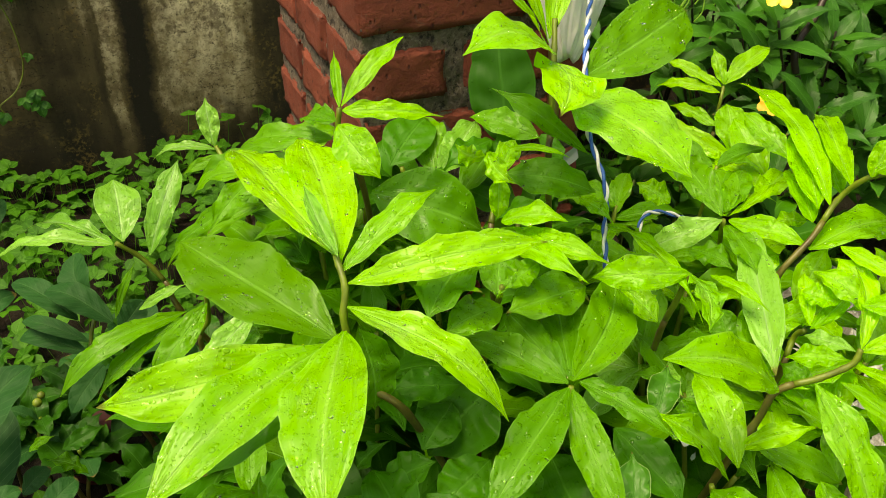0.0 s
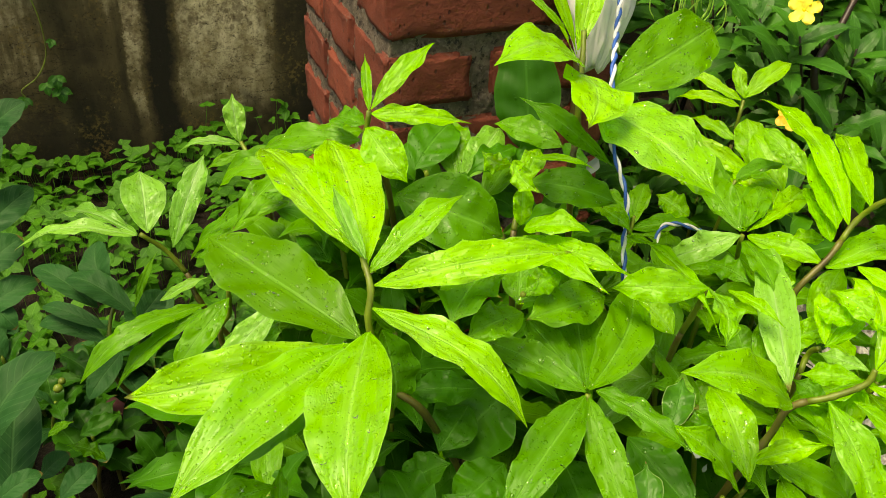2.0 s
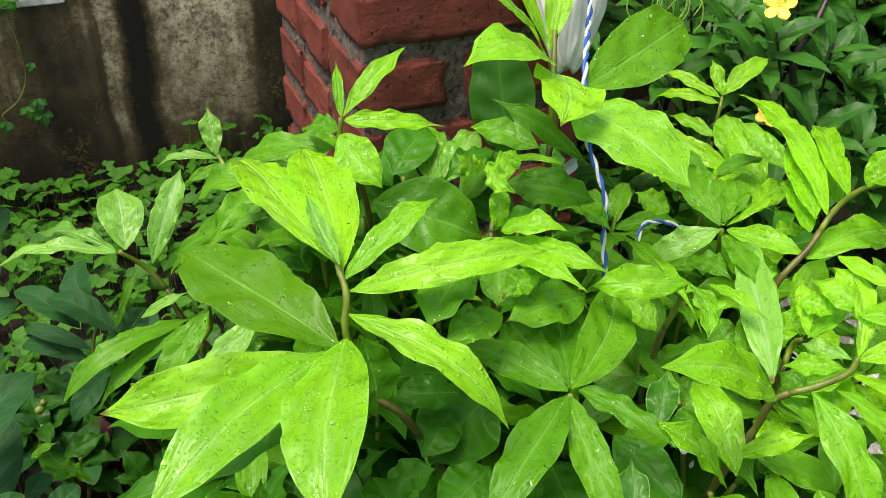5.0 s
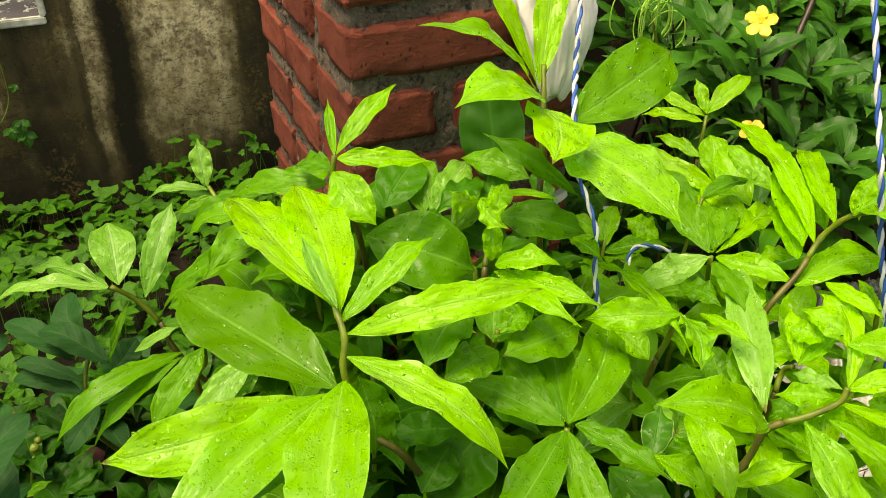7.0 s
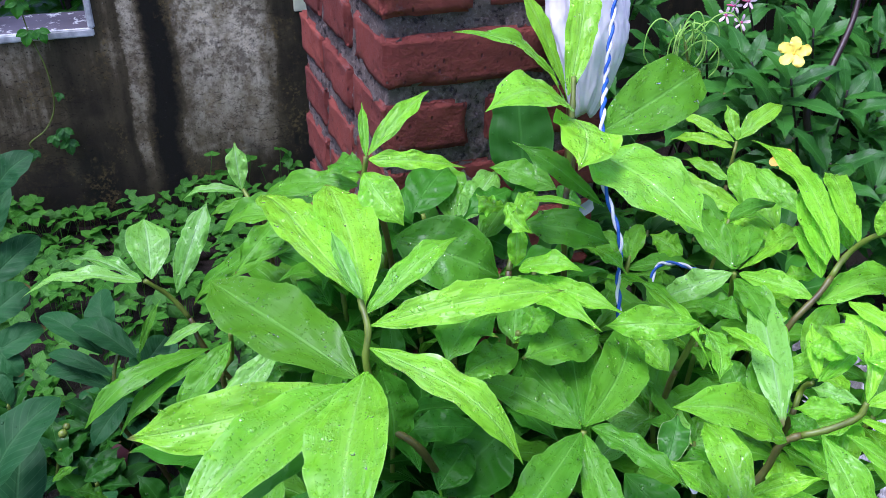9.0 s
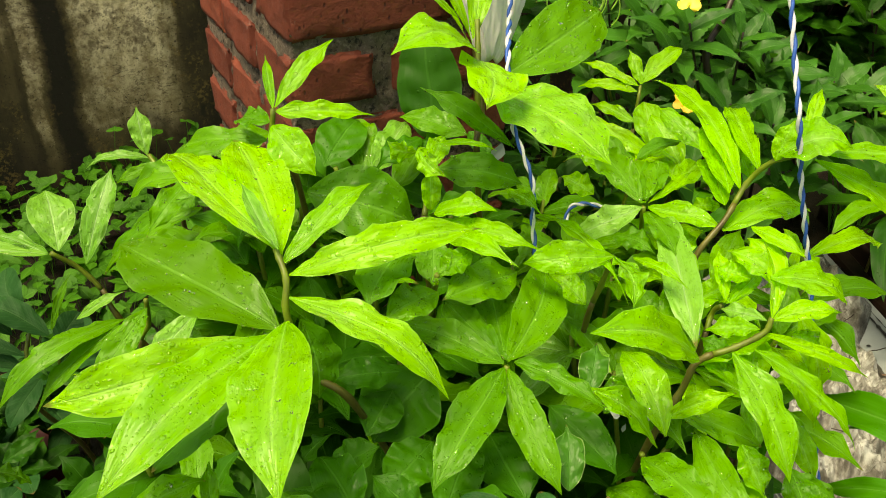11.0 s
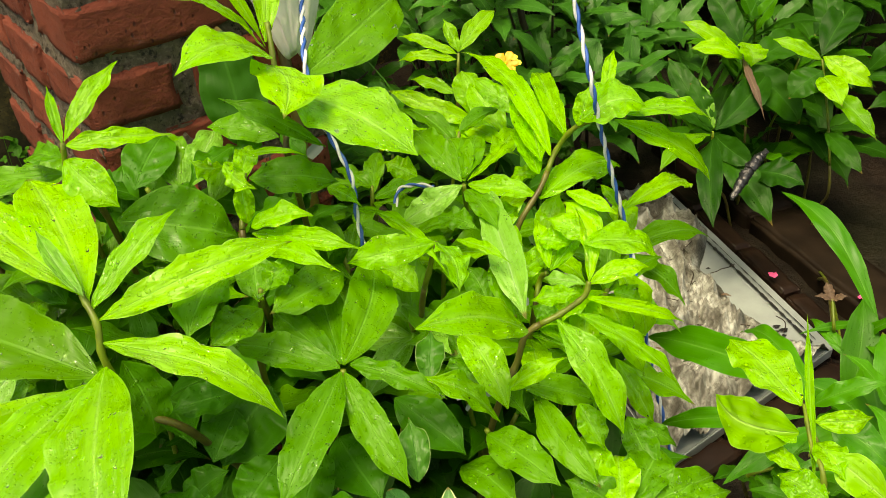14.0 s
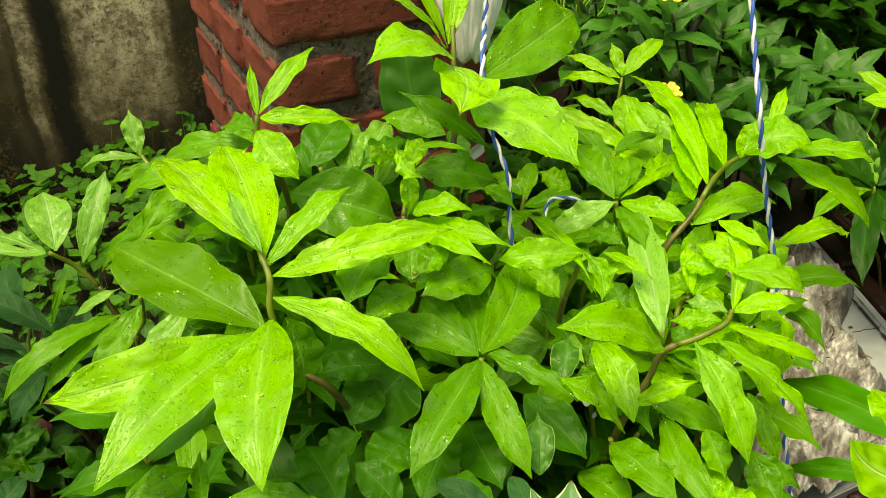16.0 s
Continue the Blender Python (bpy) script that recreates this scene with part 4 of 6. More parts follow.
P = plant("ginger_cane", "ginger cane with a star of pale streaked leaves", (0.35, 1.12))
stalk(P, [(0.366, 0.972, 0.710), (0.347, 0.917, 0.841)])
leaf(P, (0.345, 0.917, 0.841), (0.258, 0.919, 0.795), 0.038, "pale", 0.068, roll=-3, fold=0.25, bend=-0.012, peak=0.49)
leaf(P, (0.345, 0.920, 0.846), (0.315, 1.054, 0.861), 0.043, "green", 0.079, roll=-5, fold=0.25, bend=-0.006, peak=0.53)
leaf(P, (0.349, 0.920, 0.846), (0.363, 1.042, 0.849), 0.047, "green", 0.05)
leaf(P, (0.353, 0.919, 0.846), (0.447, 1.024, 0.834), 0.015, "lime", 0.028, roll=2, fold=0.25, bend=0.026, peak=0.55)
leaf(P, (0.353, 0.916, 0.841), (0.432, 0.850, 0.843), 0.031, "lime", 0.098, roll=1, fold=0.25, bend=0.003, peak=0.47)
leaf(P, (0.350, 0.913, 0.836), (0.361, 0.809, 0.827), 0.033, "green", 0.088, roll=-8, fold=0.25, bend=-0.004, peak=0.46)
leaf(P, (0.349, 0.922, 0.849), (0.406, 1.037, 0.849), 0.037, "green", 0.05)

P = plant("ginger_cane", "far ginger cane with narrow wavy leaves", (0.45, 1.50))
stalk(P, [(0.531, 1.302, 0.630), (0.515, 1.292, 0.703), (0.508, 1.331, 0.724)])
leaf(P, (0.510, 1.298, 0.712), (0.355, 1.407, 0.762), 0.036, "lime", 0.086, roll=-12, fold=0.25, bend=-0.019, peak=0.51)
leaf(P, (0.515, 1.294, 0.705), (0.356, 1.389, 0.735), 0.034, "green", 0.083, roll=-10, fold=0.25, bend=-0.023, peak=0.49)
leaf(P, (0.468, 1.359, 0.760), (0.405, 1.440, 0.764), 0.026, "lime", 0.1)
leaf(P, (0.489, 1.312, 0.729), (0.495, 1.406, 0.780), 0.057, "lime", 0.066, roll=4, fold=0.25, bend=0.008, peak=0.54)
leaf(P, (0.525, 1.246, 0.726), (0.490, 1.347, 0.781), 0.056, "lime", 0.08)
leaf(P, (0.459, 1.309, 0.721), (0.503, 1.190, 0.729), 0.040, "lime", 0.1)

P = plant("ginger_cane", "slender ginger shoot with four small jagged leaves", (0.55, 1.65))
stalk(P, [(0.530, 1.547, 0.689), (0.537, 1.562, 0.749)])
leaf(P, (0.533, 1.562, 0.747), (0.430, 1.646, 0.769), 0.026, "lime", 0.1)
leaf(P, (0.530, 1.556, 0.738), (0.420, 1.618, 0.725), 0.026, "lime", 0.14)
leaf(P, (0.537, 1.564, 0.751), (0.523, 1.624, 0.803), 0.028, "lime", 0.05)
leaf(P, (0.539, 1.564, 0.751), (0.644, 1.646, 0.798), 0.040, "lime", 0.06)

P = plant("ginger_cane", "arching ginger cane with bright lime leaves on a brown stem", (0.42, 1.10))
stalk(P, [(0.387, 0.848, 0.744), (0.395, 0.836, 0.817), (0.432, 0.857, 0.854), (0.461, 0.880, 0.891), (0.478, 0.866, 0.927), (0.498, 0.851, 0.943)])
leaf(P, (0.429, 0.850, 0.843), (0.581, 0.929, 0.819), 0.054, "lime", 0.143, roll=-8, fold=0.15, bend=-0.011, peak=0.52)
leaf(P, (0.473, 0.878, 0.908), (0.536, 1.153, 0.874), 0.033, "lime", 0.070, roll=-0, fold=0.25, bend=-0.004, peak=0.50)
leaf(P, (0.453, 0.878, 0.888), (0.444, 1.240, 0.886), 0.034, "lime", 0.070, roll=4, fold=0.25, bend=0.046, peak=0.46)
leaf(P, (0.439, 0.875, 0.881), (0.494, 1.094, 0.882), 0.052, "lime", 0.040, roll=-2, fold=0.25, bend=-0.004, peak=0.55)
leaf(P, (0.433, 0.867, 0.868), (0.457, 1.035, 0.852), 0.032, "lime", 0.06)
leaf(P, (0.481, 0.854, 0.943), (0.559, 0.831, 0.959), 0.082, "lime", 0.220, roll=-22, fold=0.20, bend=-0.030, peak=0.41)
leaf(P, (0.480, 0.858, 0.934), (0.502, 0.875, 0.980), 0.026, "lime", 0.08)
leaf(P, (0.530, 0.849, 0.945), (0.671, 0.858, 0.905), 0.032, "lime", 0.153, roll=-12, fold=0.15, bend=-0.003, peak=0.47)
leaf(P, (0.532, 0.864, 0.931), (0.678, 0.849, 0.821), 0.037, "lime", 0.116, roll=-7, fold=0.12, bend=-0.000, peak=0.45)
leaf(P, (0.519, 0.867, 0.953), (0.562, 0.938, 0.993), 0.018, "lime", 0.08)
leaf(P, (0.465, 0.850, 0.847), (0.508, 0.782, 0.842), 0.023, "lime", 0.1)

P = plant("ginger_cane", "crowded ginger cane with many small lime leaves", (0.46, 1.02))
stalk(P, [(0.390, 0.765, 0.711), (0.399, 0.770, 0.773), (0.404, 0.759, 0.794)])
leaf(P, (0.525, 1.163, 0.797), (0.469, 1.257, 0.833), 0.040, "lime", 0.069, roll=-6, fold=0.25, bend=-0.014, peak=0.48)
leaf(P, (0.467, 0.951, 0.818), (0.434, 0.978, 0.801), 0.025, "lime", 0.1)
leaf(P, (0.497, 0.941, 0.862), (0.520, 1.103, 0.853), 0.038, "lime", 0.06)
leaf(P, (0.327, 0.748, 0.767), (0.315, 0.804, 0.794), 0.036, "green", 0.08)
leaf(P, (0.347, 0.795, 0.804), (0.350, 0.721, 0.766), 0.039, "green", 0.08)
leaf(P, (0.466, 0.734, 0.837), (0.411, 0.796, 0.849), 0.032, "lime", 0.1)
leaf(P, (0.405, 0.709, 0.755), (0.375, 0.741, 0.763), 0.026, "green", 0.1)
leaf(P, (0.483, 0.772, 0.824), (0.458, 0.843, 0.836), 0.031, "lime", 0.1)
leaf(P, (0.387, 0.611, 0.715), (0.400, 0.563, 0.682), 0.033, "lime", 0.1)
leaf(P, (0.363, 0.777, 0.779), (0.434, 0.811, 0.785), 0.033, "lime", 0.1)
leaf(P, (0.356, 0.844, 0.806), (0.416, 0.889, 0.809), 0.032, "lime", 0.1)
leaf(P, (0.387, 0.804, 0.804), (0.356, 0.861, 0.813), 0.034, "lime", 0.1)
leaf(P, (0.307, 0.900, 0.810), (0.343, 0.841, 0.818), 0.034, "green", 0.1)
leaf(P, (0.308, 1.018, 0.806), (0.267, 1.054, 0.818), 0.034, "lime", 0.1)
leaf(P, (0.419, 1.012, 0.812), (0.494, 1.099, 0.809), 0.038, "lime", 0.1)
leaf(P, (0.367, 1.115, 0.779), (0.326, 1.190, 0.795), 0.043, "lime", 0.1)
leaf(P, (0.431, 0.758, 0.832), (0.396, 0.784, 0.830), 0.028, "lime", 0.1)
leaf(P, (0.467, 0.703, 0.791), (0.500, 0.688, 0.773), 0.030, "lime", 0.1)
leaf(P, (0.297, 0.705, 0.734), (0.246, 0.664, 0.720), 0.042, "green", 0.1)
leaf(P, (0.247, 0.789, 0.781), (0.210, 0.838, 0.795), 0.037, "lime", 0.1)

P = plant("ginger_cane", "low ginger shoot with pointed lime leaves over the plastic sheet", (0.70, 1.15))
stalk(P, [(0.607, 0.938, 0.639), (0.583, 0.907, 0.716), (0.576, 0.904, 0.763)])
leaf(P, (0.576, 0.902, 0.760), (0.758, 1.012, 0.697), 0.035, "lime", 0.139, roll=-2, fold=0.25, bend=0.000, peak=0.47)
leaf(P, (0.575, 0.904, 0.763), (0.565, 0.952, 0.780), 0.016, "lime", 0.08)

P = plant("ginger_cane", "leaning ginger cane with a brown stem and drooping lime leaves", (0.36, 0.92))
stalk(P, [(0.298, 0.657, 0.664), (0.327, 0.656, 0.756), (0.340, 0.658, 0.796), (0.377, 0.655, 0.816), (0.404, 0.654, 0.835), (0.411, 0.658, 0.851)])
leaf(P, (0.337, 0.651, 0.804), (0.196, 0.592, 0.894), 0.052, "lime", 0.134, roll=-7, fold=0.25, bend=0.017, peak=0.54)
leaf(P, (0.370, 0.646, 0.818), (0.407, 0.541, 0.730), 0.045, "lime", 0.104, roll=-16, fold=0.25, bend=-0.004, peak=0.45)
leaf(P, (0.393, 0.645, 0.820), (0.499, 0.582, 0.723), 0.025, "lime", 0.122, roll=-16, fold=0.25, bend=-0.017, peak=0.45)
leaf(P, (0.404, 0.654, 0.835), (0.530, 0.639, 0.776), 0.016, "lime", 0.104, roll=10, fold=0.25, bend=0.014, peak=0.47)
leaf(P, (0.418, 0.693, 0.878), (0.514, 0.693, 0.837), 0.047, "lime", 0.156, roll=-14, fold=0.25, bend=-0.020, peak=0.43)
leaf(P, (0.411, 0.658, 0.851), (0.435, 0.756, 0.883), 0.024, "lime", 0.088, roll=25, fold=0.70, bend=0.029, peak=0.52)
leaf(P, (0.411, 0.656, 0.849), (0.485, 0.658, 0.853), 0.027, "lime", 0.153, roll=-9, fold=0.25, bend=-0.010, peak=0.48)
leaf(P, (0.412, 0.668, 0.840), (0.380, 0.714, 0.823), 0.019, "pale", 0.092, roll=-5, fold=0.25, bend=-0.010, peak=0.53)
leaf(P, (0.404, 0.664, 0.832), (0.355, 0.691, 0.812), 0.024, "lime", 0.091, roll=-1, fold=0.25, bend=-0.004, peak=0.52)
leaf(P, (0.289, 0.603, 0.725), (0.204, 0.624, 0.799), 0.034, "lime", 0.138, roll=13, fold=0.25, bend=0.013, peak=0.60)
leaf(P, (0.305, 0.623, 0.721), (0.282, 0.738, 0.749), 0.046, "lime", 0.152, roll=2, fold=0.25, bend=0.035, peak=0.49)
leaf(P, (0.309, 0.641, 0.731), (0.377, 0.628, 0.775), 0.024, "lime", 0.127, roll=8, fold=0.25, bend=-0.009, peak=0.51)
leaf(P, (0.328, 0.660, 0.725), (0.422, 0.628, 0.691), 0.036, "green", 0.082, roll=3, fold=0.25, bend=0.007, peak=0.48)
leaf(P, (0.471, 0.686, 0.695), (0.505, 0.631, 0.618), 0.030, "lime", 0.076, roll=1, fold=0.25, bend=0.002, peak=0.48)
leaf(P, (0.493, 0.748, 0.790), (0.533, 0.728, 0.675), 0.045, "lime", 0.104, roll=-15, fold=0.25, bend=-0.021, peak=0.45)
leaf(P, (0.401, 0.746, 0.810), (0.410, 0.813, 0.839), 0.019, "lime", 0.088, roll=-1, fold=0.25, bend=-0.005, peak=0.51)
leaf(P, (0.401, 0.744, 0.808), (0.462, 0.797, 0.822), 0.020, "lime", 0.081, roll=15, fold=0.25, bend=0.030, peak=0.50)
leaf(P, (0.423, 0.665, 0.800), (0.483, 0.632, 0.706), 0.027, "lime", 0.1)

P = plant("ginger_cane", "low ginger cane with soft green leaves at the front", (0.30, 0.80))
stalk(P, [(0.314, 0.642, 0.607), (0.285, 0.612, 0.684), (0.272, 0.601, 0.720)])
leaf(P, (0.272, 0.599, 0.717), (0.313, 0.489, 0.739), 0.046, "green", 0.092, roll=1, fold=0.25, bend=0.009, peak=0.45)
leaf(P, (0.347, 0.646, 0.708), (0.371, 0.511, 0.689), 0.037, "green", 0.106, roll=19, fold=0.25, bend=0.023, peak=0.47)
leaf(P, (0.453, 0.612, 0.672), (0.454, 0.536, 0.648), 0.039, "green", 0.1)
leaf(P, (0.446, 0.609, 0.667), (0.507, 0.581, 0.633), 0.026, "green", 0.12)
leaf(P, (0.412, 0.609, 0.661), (0.357, 0.530, 0.661), 0.040, "green", 0.1)
leaf(P, (0.247, 0.618, 0.652), (0.279, 0.517, 0.687), 0.046, "green", 0.1)

# low leaves are kept dark, partly as shade put into the colour
P = plant("ginger_cane", "low ginger cane, its dark leaf colour partly painted shade", (0.05, 0.75))
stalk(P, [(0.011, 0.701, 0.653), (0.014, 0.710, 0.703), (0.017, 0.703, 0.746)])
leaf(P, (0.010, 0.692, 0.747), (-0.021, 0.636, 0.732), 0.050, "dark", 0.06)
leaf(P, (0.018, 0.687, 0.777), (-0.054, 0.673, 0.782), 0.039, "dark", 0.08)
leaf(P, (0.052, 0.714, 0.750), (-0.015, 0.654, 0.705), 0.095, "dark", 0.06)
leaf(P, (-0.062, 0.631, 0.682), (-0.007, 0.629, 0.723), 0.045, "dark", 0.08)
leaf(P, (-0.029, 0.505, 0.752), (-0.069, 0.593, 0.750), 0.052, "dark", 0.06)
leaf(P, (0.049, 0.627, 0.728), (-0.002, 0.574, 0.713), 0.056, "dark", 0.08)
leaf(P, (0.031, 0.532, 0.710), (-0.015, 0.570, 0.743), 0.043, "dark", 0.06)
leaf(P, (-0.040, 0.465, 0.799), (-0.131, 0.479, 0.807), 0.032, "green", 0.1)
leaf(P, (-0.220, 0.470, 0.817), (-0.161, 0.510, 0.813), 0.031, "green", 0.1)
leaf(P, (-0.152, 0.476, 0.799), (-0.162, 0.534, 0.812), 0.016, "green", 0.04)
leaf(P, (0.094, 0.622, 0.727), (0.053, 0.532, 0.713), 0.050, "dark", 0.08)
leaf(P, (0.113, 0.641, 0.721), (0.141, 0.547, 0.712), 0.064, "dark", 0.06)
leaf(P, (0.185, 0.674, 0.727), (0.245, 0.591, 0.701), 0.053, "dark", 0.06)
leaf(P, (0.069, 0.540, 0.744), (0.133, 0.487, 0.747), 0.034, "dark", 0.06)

P = plant("ginger_cane", "bent ginger cane with pale wet leaves at its tip", (-0.20, 1.12))
stalk(P, [(-0.366, 0.979, 0.640), (-0.388, 0.993, 0.685), (-0.415, 0.994, 0.728), (-0.441, 0.980, 0.763)])
leaf(P, (-0.445, 0.980, 0.763), (-0.595, 1.039, 0.744), 0.031, "pale", 0.123, roll=27, fold=0.25, bend=0.007, peak=0.47)
leaf(P, (-0.445, 0.979, 0.762), (-0.608, 0.954, 0.744), 0.026, "pale", 0.148, roll=20, fold=0.25, bend=0.019, peak=0.44)
leaf(P, (-0.432, 0.983, 0.764), (-0.465, 1.073, 0.809), 0.061, "pale", 0.052, roll=6, fold=0.25, bend=0.005, peak=0.57)
leaf(P, (-0.402, 0.989, 0.738), (-0.374, 1.091, 0.832), 0.040, "pale", 0.051, roll=-4, fold=0.25, bend=-0.001, peak=0.56)
leaf(P, (-0.361, 0.974, 0.652), (-0.509, 0.854, 0.600), 0.037, "green", 0.180, roll=9, fold=0.25, bend=0.014, peak=0.53)
leaf(P, (-0.358, 0.963, 0.653), (-0.465, 0.861, 0.583), 0.030, "green", 0.133, roll=12, fold=0.25, bend=0.015, peak=0.52)
leaf(P, (-0.425, 0.966, 0.661), (-0.356, 0.986, 0.693), 0.016, "pale", 0.1)
leaf(P, (-0.343, 0.929, 0.792), (-0.229, 0.940, 0.866), 0.028, "green", 0.1)
leaf(P, (-0.239, 0.977, 0.871), (-0.288, 0.895, 0.832), 0.032, "green", 0.1)

P = plant("ginger_cane", "small ginger shoot with an upright bud leaf", (-0.30, 1.25))
stalk(P, [(-0.303, 1.136, 0.768), (-0.323, 1.144, 0.802), (-0.339, 1.164, 0.816)])
leaf(P, (-0.341, 1.163, 0.815), (-0.355, 1.201, 0.880), 0.033, "pale", 0.045, roll=-7, fold=0.25, bend=-0.015, peak=0.55)
leaf(P, (-0.339, 1.162, 0.812), (-0.438, 1.159, 0.791), 0.019, "pale", 0.174, roll=20, fold=0.25, bend=0.014, peak=0.45)
leaf(P, (-0.330, 1.157, 0.805), (-0.389, 1.142, 0.780), 0.018, "green", 0.113, roll=-7, fold=0.25, bend=-0.014, peak=0.49)
leaf(P, (-0.243, 1.080, 0.848), (-0.355, 1.099, 0.785), 0.037, "green", 0.12)
leaf(P, (-0.172, 1.045, 0.885), (-0.296, 1.075, 0.841), 0.029, "green", 0.12)
leaf(P, (-0.219, 1.038, 0.874), (-0.143, 1.072, 0.890), 0.047, "green", 0.1)

# far canes: shade over this bed is painted with the near-black green
P = plant("ginger_cane", "ginger cane beyond the sheet, shade painted into its star of leaves", (1.43, 1.78))
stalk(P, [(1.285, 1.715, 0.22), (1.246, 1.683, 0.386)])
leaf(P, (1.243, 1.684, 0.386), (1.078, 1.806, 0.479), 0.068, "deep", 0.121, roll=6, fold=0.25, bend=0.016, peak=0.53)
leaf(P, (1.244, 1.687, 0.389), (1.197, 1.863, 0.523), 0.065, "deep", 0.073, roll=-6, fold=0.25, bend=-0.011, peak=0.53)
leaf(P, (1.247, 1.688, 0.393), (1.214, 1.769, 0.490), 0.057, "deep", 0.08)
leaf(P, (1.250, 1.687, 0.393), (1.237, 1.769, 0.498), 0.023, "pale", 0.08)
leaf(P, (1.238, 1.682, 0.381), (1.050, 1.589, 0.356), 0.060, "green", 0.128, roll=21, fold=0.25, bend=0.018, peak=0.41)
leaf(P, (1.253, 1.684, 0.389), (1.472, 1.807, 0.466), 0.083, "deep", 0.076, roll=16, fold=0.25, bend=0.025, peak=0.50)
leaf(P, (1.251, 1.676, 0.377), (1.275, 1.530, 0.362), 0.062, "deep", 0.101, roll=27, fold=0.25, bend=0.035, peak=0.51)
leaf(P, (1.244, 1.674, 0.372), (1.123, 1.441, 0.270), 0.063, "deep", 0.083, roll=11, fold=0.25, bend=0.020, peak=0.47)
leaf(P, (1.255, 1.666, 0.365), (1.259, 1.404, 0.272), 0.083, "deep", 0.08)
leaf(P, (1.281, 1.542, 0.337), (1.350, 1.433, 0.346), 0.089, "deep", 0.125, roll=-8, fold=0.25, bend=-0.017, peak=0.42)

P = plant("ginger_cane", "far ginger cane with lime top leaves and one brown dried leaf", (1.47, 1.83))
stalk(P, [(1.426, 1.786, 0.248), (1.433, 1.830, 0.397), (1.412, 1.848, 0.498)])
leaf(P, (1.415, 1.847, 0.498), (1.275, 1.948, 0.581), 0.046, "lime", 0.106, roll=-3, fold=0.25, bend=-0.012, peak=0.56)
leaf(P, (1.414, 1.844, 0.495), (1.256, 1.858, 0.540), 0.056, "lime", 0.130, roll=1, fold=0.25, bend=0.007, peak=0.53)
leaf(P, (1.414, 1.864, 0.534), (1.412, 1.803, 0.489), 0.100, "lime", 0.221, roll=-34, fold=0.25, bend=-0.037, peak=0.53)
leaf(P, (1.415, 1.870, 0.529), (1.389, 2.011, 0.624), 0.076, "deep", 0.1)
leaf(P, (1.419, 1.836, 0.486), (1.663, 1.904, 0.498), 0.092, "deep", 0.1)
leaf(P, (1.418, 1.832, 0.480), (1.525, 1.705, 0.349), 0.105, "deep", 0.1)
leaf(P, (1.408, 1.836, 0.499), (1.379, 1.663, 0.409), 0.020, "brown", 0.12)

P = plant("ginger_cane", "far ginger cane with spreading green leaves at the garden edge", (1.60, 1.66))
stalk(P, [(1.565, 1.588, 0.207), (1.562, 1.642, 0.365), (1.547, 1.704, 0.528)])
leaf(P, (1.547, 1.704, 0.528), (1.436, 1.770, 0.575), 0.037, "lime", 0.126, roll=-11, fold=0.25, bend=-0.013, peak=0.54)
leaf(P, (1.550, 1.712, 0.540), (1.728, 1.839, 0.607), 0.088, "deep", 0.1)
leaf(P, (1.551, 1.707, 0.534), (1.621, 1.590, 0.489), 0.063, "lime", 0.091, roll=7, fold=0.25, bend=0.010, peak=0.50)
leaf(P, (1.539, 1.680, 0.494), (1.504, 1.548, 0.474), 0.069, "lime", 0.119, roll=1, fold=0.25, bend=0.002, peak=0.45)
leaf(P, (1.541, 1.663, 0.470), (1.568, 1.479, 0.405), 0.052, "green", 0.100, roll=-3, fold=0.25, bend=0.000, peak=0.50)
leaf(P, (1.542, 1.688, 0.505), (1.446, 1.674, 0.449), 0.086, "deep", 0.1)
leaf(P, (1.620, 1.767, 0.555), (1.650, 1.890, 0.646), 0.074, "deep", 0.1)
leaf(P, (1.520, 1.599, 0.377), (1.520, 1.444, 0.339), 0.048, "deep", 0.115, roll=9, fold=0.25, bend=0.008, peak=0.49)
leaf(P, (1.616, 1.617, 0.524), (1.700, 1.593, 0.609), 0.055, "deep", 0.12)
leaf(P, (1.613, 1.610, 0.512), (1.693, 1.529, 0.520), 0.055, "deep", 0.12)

P = plant("strap_leaf_plant", "plant with long arching strap leaves by the sheet", (1.55, 1.55))
stalk(P, [(1.143, 0.971, 0.246), (1.173, 0.989, 0.281)], 0.0034, 0.0018, STEM_GREEN)
leaf(P, (1.254, 1.021, 0.270), (1.234, 1.371, 0.390), 0.054, "strap", 0.148, roll=10, fold=0.25, bend=0.019, peak=0.56)
leaf(P, (1.255, 1.024, 0.274), (1.063, 1.028, 0.293), 0.020, "strap", 0.1)
leaf(P, (1.173, 0.989, 0.281), (1.215, 0.922, 0.380), 0.024, "strap", 0.12)
leaf(P, (1.173, 0.989, 0.281), (1.148, 0.829, 0.315), 0.028, "strap", 0.12)
leaf(P, (1.122, 0.938, 0.280), (1.121, 1.071, 0.287), 0.027, "strap", 0.1)

P = plant("strap_leaf_plant", "low plant with broad green strap leaves over the sheet", (0.95, 0.85))
stalk(P, [(0.741, 0.581, 0.513), (0.721, 0.590, 0.570)], 0.0034, 0.0018, STEM_GREEN)
leaf(P, (0.732, 0.624, 0.621), (0.646, 0.897, 0.508), 0.059, "strap", 0.094, roll=-11, fold=0.25, bend=0.001, peak=0.51)
leaf(P, (0.720, 0.600, 0.618), (0.670, 0.843, 0.495), 0.032, "strap", 0.1)
leaf(P, (0.698, 0.583, 0.621), (0.584, 0.736, 0.491), 0.029, "strap", 0.120, roll=-11, fold=0.25, bend=-0.013, peak=0.59)
leaf(P, (0.746, 0.643, 0.599), (0.797, 0.873, 0.499), 0.033, "strap", 0.1)
